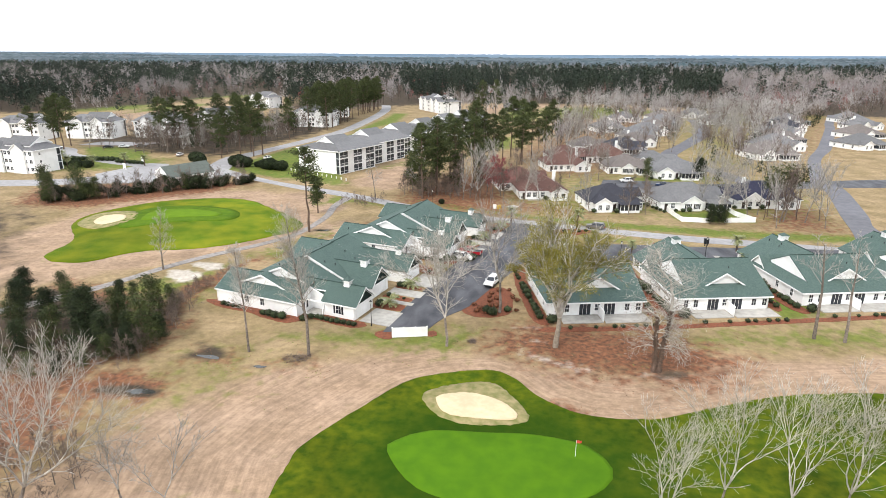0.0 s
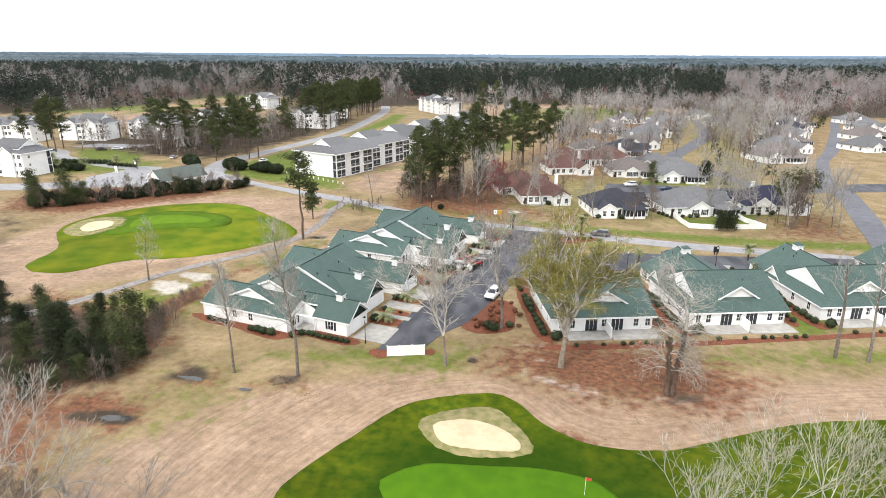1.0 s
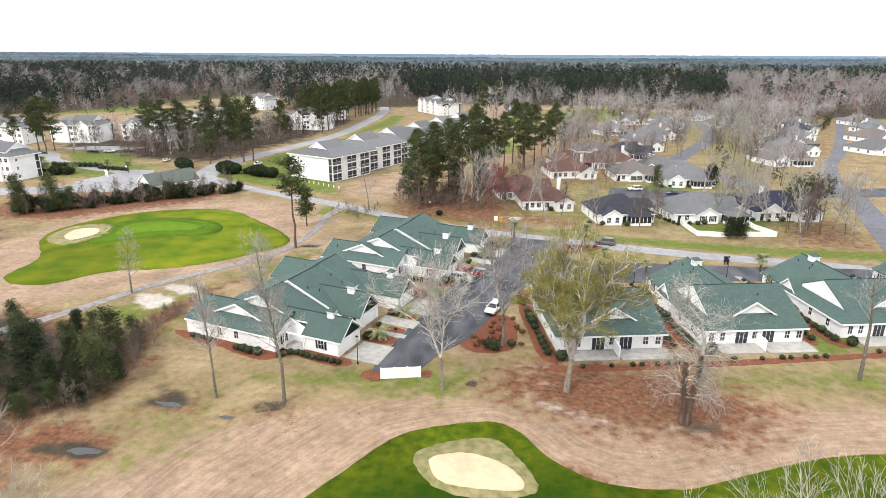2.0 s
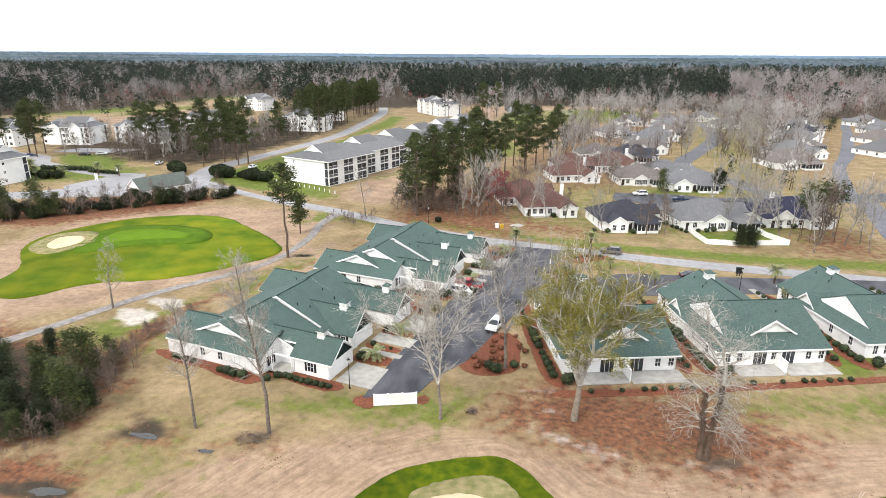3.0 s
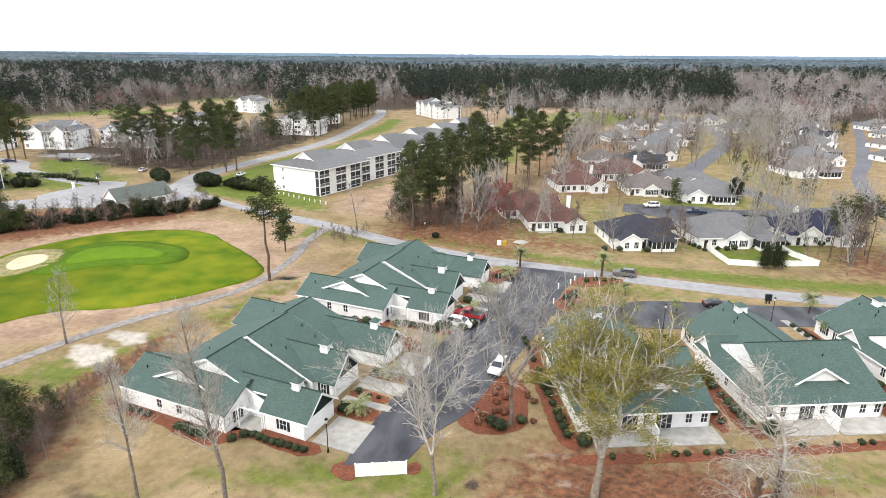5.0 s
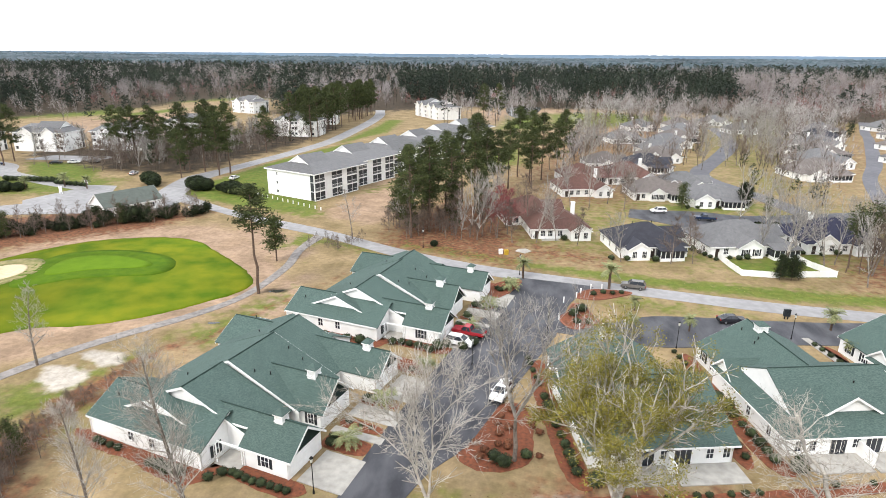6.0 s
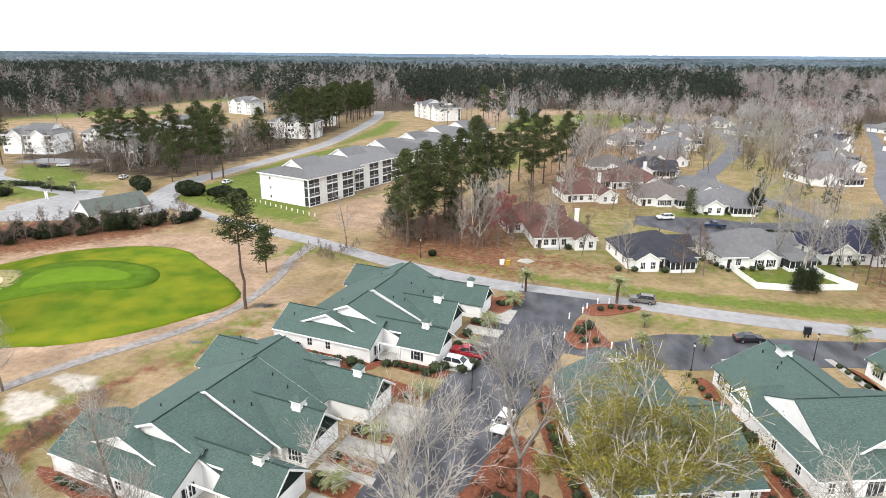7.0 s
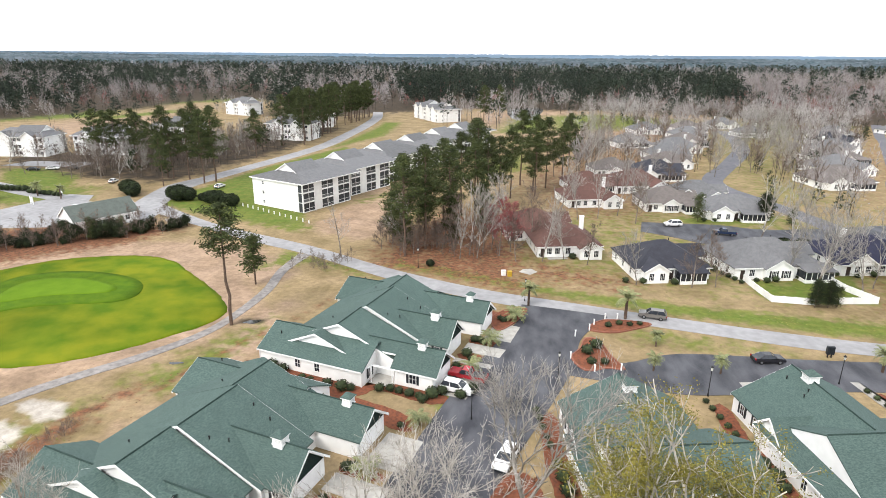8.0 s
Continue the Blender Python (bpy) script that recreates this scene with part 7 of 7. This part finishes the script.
brush = bare_tree(61, 5.5, 0.06, "leafless brush at the edge of the thicket", M_TWIG_BROWN, limbs=13, spread=0.48, first=0.05, kids=4, name="brush", group="brush")
place(brush, -56, 90)
for k in range(34):
    f = sr.random()
    also(brush, -55 - 2 * f + sr.uniform(-3, 2.5), 72 + 24 * f + sr.uniform(-3, 3), sr.uniform(0.4, 0.9), sr.uniform(0, 360))
for k in range(40):
    f = sr.random()
    also(brush, -60 + 3.5 * f * f + sr.uniform(-2.4, 1.6) * (1.1 - 0.8 * f), 90 + 24 * f, sr.uniform(0.2, 0.42) + 0.25 * (1 - f), sr.uniform(0, 360))
also(soft, -58.6, 87.5, 1.02, 40)
also(soft, -66.5, 94, 0.55, 80)
for k in range(26):
    also(brush, sr.uniform(-60, -40), sr.uniform(36, 52), sr.uniform(0.7, 1.3), sr.uniform(0, 360))
for k in range(20):
    also(brush, -46 + sr.uniform(-6, 6), 176 + sr.uniform(-4, 5), sr.uniform(0.35, 0.7), sr.uniform(0, 360))
for k in range(40):
    f = k / 40
    also(brush, -143 + 50 * f + sr.uniform(-3, 3), 162 + 36 * f + sr.uniform(-2.5, 4), sr.uniform(0.8, 1.5), sr.uniform(0, 360))
for x, y, s in ((-140, 163, 0.8), (-134, 168, 0.95), (-130, 170, 0.6), (-110, 187, 0.5), (-145, 168, 0.9), (-104, 191, 0.45)):
    also(soft, x, y, s * 1.35, sr.uniform(0, 360))

for k in range(26):
    also(brush, sr.uniform(-36, -17), sr.uniform(186, 198), sr.uniform(0.9, 1.7), sr.uniform(0, 360))
for k in range(10):
    also(brush, sr.uniform(-31, -5), sr.uniform(184, 192), sr.uniform(0.7, 1.1), sr.uniform(0, 360))
for x, y in ((41.6, 184), (42.4, 182.4), (43.2, 180.8), (44, 179), (47.5, 180.6), (49.5, 180.4), (51.5, 181.2), (54, 183), (57, 183.6), (59.5, 184.4), (20, 176), (23.5, 176), (30, 176.4), (33, 177.6), (2.5, 190.4), (10, 190), (15, 192), (50, 229.6), (53, 230.2), (57, 231), (60, 231.4), (64, 232), (66, 187), (70, 186.4), (74, 187.6), (40.4, 186), (39.4, 188)):
    also(sh, x, y, sr.uniform(0.9, 1.5), sr.uniform(0, 360))
pm = palmetto(5, 2.9, "cabbage palm with arching fronds in a mulch bed")
place(pm, -0.2, 160.6, 1.2)
for x, y, s in ((17.1, 157.2, 1.45), (20.4, 146.9, 0.75), (18.4, 138.4, 0.8), (28.2, 139.0, 0.8), (52.6, 143, 1.1), (51, 133, 0.8), (-178, 218, 1.3), (-170, 222, 1.2), (-160, 228, 1.3), (-190, 230, 1.3), (-150, 226, 1.2), (-205, 224, 1.3)):
    also(pm, x, y, s, sr.uniform(0, 360))
pl = palmetto(6, 1.3, "low feathery palm in a round mulch bed", "low_palm", 24, 2.0)
place(pl, *spot(HA, 30.6, 9.4))
for hs, u, v, s in ((HA, 30.2, 19.0, 1.0), (HB, 30.6, 9.4, 0.95), (HB, 30.6, 19.0, 1.0), (HB, 31.6, 29.6, 1.1), (HA, 31.4, 30.1, 0.9)):
    also(pl, *spot(hs, u, v), s, sr.uniform(0, 360))

# ---- grass tufts and fallen leaves on the lawns ----
rt = np.random.RandomState(12)


def strewn(name, label, n, x0, x1, y0, y1, layers, bias, size, tall, material, category):
    """Many small blades or leaves where a ground cover is strong."""
    x, y = rt.uniform(x0, x1, n), rt.uniform(y0, y1, n)
    c = np.array([noise.noise(Vector((a * 0.22, b * 0.22, 2.0))) + 0.6 * noise.noise(Vector((a * 0.9, b * 0.9, 5.0))) for a, b in zip(x, y)])
    ok = zone(layers, x, y) + 0.9 * c + rt.uniform(-0.3, 0.3, n) > bias
    for pts in (FAIR_NEAR, FAIR_FAR, *HARD):
        ok &= inside(pts, x, y) < -0.2
    x, y = x[ok], y[ok]
    m = len(x)
    a, k = rt.uniform(0, 6.28, m), size * rt.uniform(0.5, 1.6, m)
    dx, dy, h = np.cos(a) * k, np.sin(a) * k, tall * k
    z = np.full(m, 0.02)
    V = np.stack([np.stack([x - dx, y - dy, z], 1), np.stack([x + dy * 0.7, y - dx * 0.7, z + h], 1), np.stack([x + dx, y + dy, z + h * 0.4], 1), np.stack([x - dy * 0.7, y + dx * 0.7, z + h], 1)], 1)
    tagged(raw(name, V.reshape(-1, 3), np.arange(4 * m).reshape(m, 4), material), label, category, "", "stuff")


HARD = [[spot(h_, u, v) for u, v in ((-1, -3), (34, -3), (34, 31), (-1, 31))] for h_ in (HA, HB)] + [[spot(h_, u, v) for u, v in ((-2.6, -4), (20, -4), (18, 31), (-2, 31))] for h_ in HR] + [[(-20.5, 88), (-12, 89), (-3, 109), (7, 136), (15, 158), (-2, 162), (-13, 122)]]
HARD += [zone_[0] for zone_ in PALE[:2]] + [[(-96, 82), (-78.3, 104.7), (-67.1, 124.7), (-54.7, 143.4), (-50, 143), (-58.4, 131.9), (-76.5, 103.3), (-94, 80)]]
M_TUFT = mat("lawn_tufts", (0.13, 0.17, 0.03), (0.19, 0.18, 0.05), 0.6, 0.95, island=0.3)
M_DEAD_LEAF = mat("fallen_leaves", (0.22, 0.10, 0.052), (0.11, 0.06, 0.035), 0.8, 0.95, island=0.5)
strewn("grass_tufts", "tufts of fresh green grass in the winter lawn", 40000, -70, 75, 60, 125, GREEN, 0.8, 0.1, 0.22, M_TUFT, "grass")
strewn("verge_grass", "tufts of green grass along the road verges", 14000, -60, 100, 140, 185, GREEN, 0.85, 0.14, 0.22, M_TUFT, "grass")
strewn("fallen_leaves", "brown leaves fallen under the trees", 30000, -90, 60, 60, 130, LITTER, 0.6, 0.09, 0.22, M_DEAD_LEAF, "leaves")

# ---- fences, lamps and small fixtures ----


def panel_fence(pts, height, label, name="vinyl_fence", post=0.14):
    f = thing(name, label, "fence")
    for (x0, y0), (x1, y1) in zip(pts, pts[1:]):
        n = max(1, round(math.dist((x0, y0), (x1, y1)) / 1.9))
        a = math.degrees(math.atan2(y1 - y0, x1 - x0))
        step = math.dist((x0, y0), (x1, y1)) / n
        for i in range(n):
            bm = boxes((post / 2, step - post / 2, -0.025, 0.025, 0.06, height - 0.08), (post / 2, step - post / 2, -0.04, 0.04, height - 0.12, height - 0.02), (post / 2, step - post / 2, -0.04, 0.04, 0.04, 0.14))
            bm.transform(pose(x0, y0, 0, 0, 0, a) @ pose(i * step, 0, 0))
            part("panel", bm, M_TRIM, f)
        for i in range(n + 1):
            bm = boxes((-post / 2, post / 2, -post / 2, post / 2, -0.1, height), (-post / 2 - 0.03, post / 2 + 0.03, -post / 2 - 0.03, post / 2 + 0.03, height, height + 0.05))
            bm.transform(pose(x0, y0, 0, 0, 0, a) @ pose(i * step, 0, 0))
            part("post", bm, M_TRIM, f)
    return f


panel_fence([(-17.6, 88.0), (-12.1, 89.3)], 1.75, "solid white vinyl fence panel closing the end of the drive")
panel_fence([(45.0, 181.0), (45.6, 175), (46.5, 169.4), (52.5, 169.0), (54, 169)], 1.4, "white vinyl garden fence round a lawn")
panel_fence([(58.0, 170.0), (66.5, 171.4), (63.4, 178.0), (62.6, 184)], 1.4, "white vinyl garden fence beside evergreens")


for x, y in ((-154, 231), (-153, 217.5)):
    sg = thing("entrance_sign", "white painted entrance sign beside the drive", "sign", x, y, 0, -20, "entrance signs")
    part("post", boxes((-0.75, -0.55, -0.1, 0.1, -0.1, 2.6), (0.55, 0.75, -0.1, 0.1, -0.1, 2.6)), M_TRIM, sg)
    part("panel", boxes((-0.55, 0.55, -0.05, 0.05, 0.7, 2.4)), M_TRIM, sg, "white blank panel")


def lamp_post(x, y, h=4.6):
    l = thing("street_lamp", "black post lamp with a glass lantern", "street lamp", x, y, 0, 0, "post lamps")
    bm = bmesh.new()
    tube(bm, (0, 0, 0), (0, 0, 0.5), 0.14, 0.09, 8)
    tube(bm, (0, 0, 0.5), (0, 0, h - 0.6), 0.06, 0.05, 8)
    part("pole", bm, M_METAL, l)
    bm = bmesh.new()
    tube(bm, (0, 0, h - 0.6), (0, 0, h - 0.12), 0.12, 0.2, 8)
    part("lantern", bm, M_LAMP, l, "frosted lantern glass")
    bm = bmesh.new()
    tube(bm, (0, 0, h - 0.12), (0, 0, h + 0.15), 0.24, 0.03, 8)
    part("cap", bm, M_METAL, l)


for x, y in ((-22.0, 91.8), (24.6, 132.4), (44.4, 138.4), (-0.9, 162.6), (4.0, 133.6), (-24.5, 178.5), (-7.6, 122.0)):
    lamp_post(x, y)


def post_box(x, y, rz=0):
    b = thing("mail_box", "dark cluster mailbox on a post beside the lane", "mailbox", x, y, 0, rz)
    part("body", boxes((-0.55, -0.03, -0.25, 0.25, 0.6, 1.9), (0.03, 0.55, -0.25, 0.25, 0.6, 1.9)), M_SHUTTER, b, "black box with small doors")
    part("pedestal", boxes((-0.35, -0.2, -0.1, 0.1, -0.1, 0.6), (0.2, 0.35, -0.1, 0.1, -0.1, 0.6)), M_METAL, b)


post_box(46.9, 147.0)
for k, (x, y) in enumerate(((9.6, 136.9), (6.3, 140.6), (13.6, 137.8), (10.2, 151.4), (11.2, 153.6), (13.4, 156.2), (15.6, 156.6), (7.6, 148.6))):
    w = thing("bollard", "short white wooden post at an entrance bed", "bollard", x, y, 0, 0, "white posts")
    part("post", boxes((-0.1, 0.1, -0.1, 0.1, -0.1, 1.15), (-0.13, 0.13, -0.13, 0.13, 1.15, 1.22)), M_TRIM, w)
for k in range(13):
    f = k / 12
    w = thing("bollard", "short white wooden post along the verge", "bollard", -88 + 27 * f, 226 - 16 * f, 0, 0, "white posts")
    part("post", boxes((-0.12, 0.12, -0.12, 0.12, -0.1, 0.95)), M_TRIM, w)

M_UTIL = mat("yellow_enamel", (0.55, 0.36, 0.04), None, 3.0, 0.5)
for x, y, mt, lb in ((-5.5, 176.5, M_TRIM, "white utility cabinet on the road verge"), (-4.2, 176.2, M_UTIL, "yellow utility cabinet on the road verge")):
    ub = thing("utility_cabinet", lb, "utility box", x, y, 0, 20)
    part("body", boxes((-0.45, 0.45, -0.35, 0.35, 0.0, 1.05)), mt, ub)
    part("lid", boxes((-0.5, 0.5, -0.4, 0.4, 1.05, 1.14)), mt, ub)
flat([(-2.2, 179.0), (0.2, 177.6), (1.8, 179.6), (0.4, 181.4), (-1.4, 180.8)], None, "pale stone edging round a garden bed", "garden_edging", 0.06, None, "edging")
flat([(4.5, 188.4), (9.0, 189.6), (8.4, 191.8), (4.0, 190.6)], None, "small concrete patio behind a bungalow", "patio", 0.06, None, "patio")

pin = thing("flagstick", "thin white flagstick with a red flag in a putting green", "flagstick", 9.4, 61.1, 0.2)
bm = bmesh.new()
tube(bm, (0, 0, 0), (0, 0, 2.2), 0.025, 0.02, 6)
part("pole", bm, M_TRIM, pin)
bm = bmesh.new()
for i in range(4):
    vs = [bm.verts.new((0.02 + 0.14 * (i + a), 0.03 * math.sin((i + a) * 1.5) + t, z)) for a in (0, 1) for z in (1.75 + 0.05 * (i + a) * 0.5, 2.15) for t in (0, 0.012)]
    for f in ((0, 2, 6, 4), (1, 5, 7, 3), (0, 4, 5, 1), (2, 3, 7, 6), (0, 1, 3, 2), (4, 6, 7, 5)):
        bm.faces.new([vs[j] for j in f])
part("flag", bm, M_FLAG, pin, "small red flag")

# leaf and brush piles
for x, y, r in ((-31.0, 79.0, 1.5), (-29.6, 79.3, 1.2), (-4.6, 88.4, 0.6)):
    pile = thing("brush_pile", "heap of dead twigs and leaves on the lawn", "brush pile", x, y, 0)
    rnd = random.Random(int(x * 10))
    segs = []
    for k in range(160):
        a, q = rnd.uniform(0, 6.28), rnd.random() ** 0.6 * r
        c = Vector((math.cos(a) * q, math.sin(a) * q, 0.05 + 0.5 * (1 - q / r) * rnd.random()))
        d = Vector((rnd.uniform(-1, 1), rnd.uniform(-1, 1), rnd.uniform(-0.25, 0.35))).normalized() * rnd.uniform(0.3, 0.8)
        segs.append((c, c + d, 0.025, 0.012, 1))
    raw("sticks", *stick_mesh(segs, 3), M_TWIG_BROWN, pile)

# ---- vehicles ----


def vehicle(x, y, rz, kind, colour, label, name="car"):
    """A parked car, van or pickup: body, glazing, wheels and lights. Its nose points along local x."""
    c = thing(name, label, "car", x, y, 0.08, rz, "vehicles")
    L, Wd = {"suv": (4.8, 1.9), "sedan": (4.8, 1.82), "pickup": (5.7, 1.98)}[kind]
    body = {"suv": [(-2.4, 0.35), (2.35, 0.35), (2.4, 0.7), (2.3, 0.98), (1.15, 1.12), (-2.36, 1.12), (-2.42, 0.7)],
            "sedan": [(-2.4, 0.32), (2.35, 0.32), (2.4, 0.6), (2.25, 0.84), (1.1, 0.96), (-1.6, 0.98), (-2.36, 0.92), (-2.42, 0.6)],
            "pickup": [(-2.85, 0.5), (2.8, 0.5), (2.85, 0.85), (2.75, 1.08), (1.35, 1.16), (-0.55, 1.16), (-0.6, 1.12), (-2.8, 1.12), (-2.86, 0.8)]}[kind]
    cabin = {"suv": [(1.15, 1.1), (0.4, 1.68), (-1.9, 1.72), (-2.3, 1.1)], "sedan": [(1.1, 0.95), (0.3, 1.42), (-1.0, 1.42), (-1.75, 0.97)], "pickup": [(1.35, 1.14), (0.7, 1.78), (-0.35, 1.78), (-0.6, 1.14)]}[kind]
    hw = Wd / 2
    bm = bmesh.new()
    prism(bm, body, "y", -hw, hw)
    bmesh.ops.bevel(bm, geom=[e for e in bm.edges if abs(e.verts[0].co.y - e.verts[1].co.y) < 1e-4], offset=0.09, segments=2, affect="EDGES")
    b = part("body", bm, colour, c, smooth=False)
    bm = bmesh.new()
    lo = [bm.verts.new((p[0], s * (hw - 0.06 if p[1] < cabin[1][1] - 0.2 else hw - 0.24), p[1])) for s in (-1, 1) for p in cabin]
    bm.faces.new(lo[:4])
    bm.faces.new(lo[4:][::-1])
    for i in range(4):
        bm.faces.new((lo[i], lo[4 + i], lo[4 + (i + 1) % 4], lo[(i + 1) % 4]))
    bmesh.ops.recalc_face_normals(bm, faces=bm.faces)
    part("glazing", bm, M_GLASS, c, "dark tinted windows")
    zt = cabin[1][1]
    bm = boxes((cabin[2][0] + 0.05, cabin[1][0] - 0.02, -hw + 0.26, hw - 0.26, zt - 0.04, zt + 0.04))
    bmesh.ops.bevel(bm, geom=list(bm.edges), offset=0.03, segments=1, affect="EDGES")
    part("roof_panel", bm, colour, c)
    for s in (-1, 1):
        for a, q in (((cabin[0], cabin[1]), 0.05), ((cabin[3], cabin[2]), 0.07), (((0.5 * (cabin[0][0] + cabin[3][0]) - 0.2, cabin[0][1]), (0.5 * (cabin[1][0] + cabin[2][0]) - 0.15, zt)), 0.04)):
            bm = bmesh.new()
            tube(bm, (a[0][0], s * (hw - 0.07), a[0][1]), (a[1][0], s * (hw - 0.25), a[1][1]), q, q, 6)
            part("pillar", bm, colour, c)
        part("mirror", boxes((cabin[0][0] - 0.4, cabin[0][0] - 0.2, s * (hw + 0.1) - 0.1, s * (hw + 0.1) + 0.1, cabin[0][1] + 0.05, cabin[0][1] + 0.2)), colour, c)
        part("headlight", boxes((body[3][0] - 0.12, body[3][0] + 0.08, s * (hw - 0.3) - 0.2, s * (hw - 0.3) + 0.2, body[3][1] - 0.2, body[3][1] - 0.06)), M_LAMP, c, "clear headlight")
        part("tail_light", boxes((-L / 2 - 0.04, -L / 2 + 0.1, s * (hw - 0.16) - 0.12, s * (hw - 0.16) + 0.12, 0.72, 1.0)), M_TAIL, c, "red tail light")
        for wx in (-L * 0.3, L * 0.3):
            bm = bmesh.new()
            tube(bm, (wx, s * (hw - 0.22), 0.34), (wx, s * (hw + 0.02), 0.34), 0.35, 0.35, 16)
            wh = part("wheel", bm, M_TYRE, c, "black tyre")
            bm = bmesh.new()
            tube(bm, (wx, s * (hw - 0.1), 0.34), (wx, s * (hw + 0.035), 0.34), 0.22, 0.2, 10)
            part("rim", bm, M_RIM, wh)
    if kind == "pickup":
        part("cargo_bed", boxes((-2.7, -0.68, -hw + 0.14, hw - 0.14, 1.0, 1.125)), M_SHUTTER, c, "dark open cargo bed")
    part("bumper", boxes((L / 2 - 0.12, L / 2 + 0.03, -hw + 0.1, hw - 0.1, 0.38, 0.6)), M_SHUTTER, c)
    part("bumper", boxes((-L / 2 - 0.04, -L / 2 + 0.1, -hw + 0.1, hw - 0.1, 0.38, 0.6)), M_SHUTTER, c)
    return c


P_WHITE, P_RED = paint("white_car_paint", (0.8, 0.8, 0.8)), paint("red_car_paint", (0.35, 0.02, 0.03))
P_GREY, P_BLACK, P_BLUE = paint("grey_car_paint", (0.16, 0.15, 0.14)), paint("black_car_paint", (0.02, 0.02, 0.025)), paint("blue_car_paint", (0.02, 0.035, 0.08))
vehicle(-2.9, 113.9, 252, "suv", P_WHITE, "white sport utility vehicle parked on the dark drive", "suv")
vehicle(-10.2, 128.4, -15.5, "suv", P_WHITE, "white sport utility vehicle parked at a garage", "suv")
vehicle(-9.0, 132.0, 164, "pickup", P_RED, "red pickup truck parked beside a white vehicle", "pickup_truck")
vehicle(36.6, 143.9, 8, "sedan", P_BLACK, "black sedan parked in the access lane", "sedan")
vehicle(22.0, 158.2, 168, "suv", P_GREY, "grey sport utility vehicle on the road", "suv")
vehicle(51.5, 216.0, 175, "pickup", P_BLUE, "dark blue pickup truck parked in the street", "pickup_truck")
vehicle(39.8, 222.8, 190, "suv", P_WHITE, "white van parked beside a bungalow", "van")
vehicle(-98, 204.5, 160, "suv", P_WHITE, "white car on the road beside the hedge", "suv")
vehicle(-108, 250, 85, "sedan", P_WHITE, "white sedan on the avenue", "sedan")
vehicle(61.5, 139.8, 200, "sedan", P_BLACK, "black sedan at a cottage garage", "sedan")
for x, y, rz, col in ((-196, 268, 20, P_BLACK), (-190, 271, 20, P_WHITE), (-183, 274, 20, P_GREY), (-150, 252, 100, P_WHITE), (-218, 262, 30, P_BLUE), (-135, 214, 10, P_WHITE), (-78, 330, 80, P_WHITE), (-76, 336, 80, P_BLACK), (-72, 352, 80, P_GREY), (-68, 372, 80, P_WHITE)):
    vehicle(x, y, rz, "sedan", col, "parked sedan beside an apartment block", "sedan")
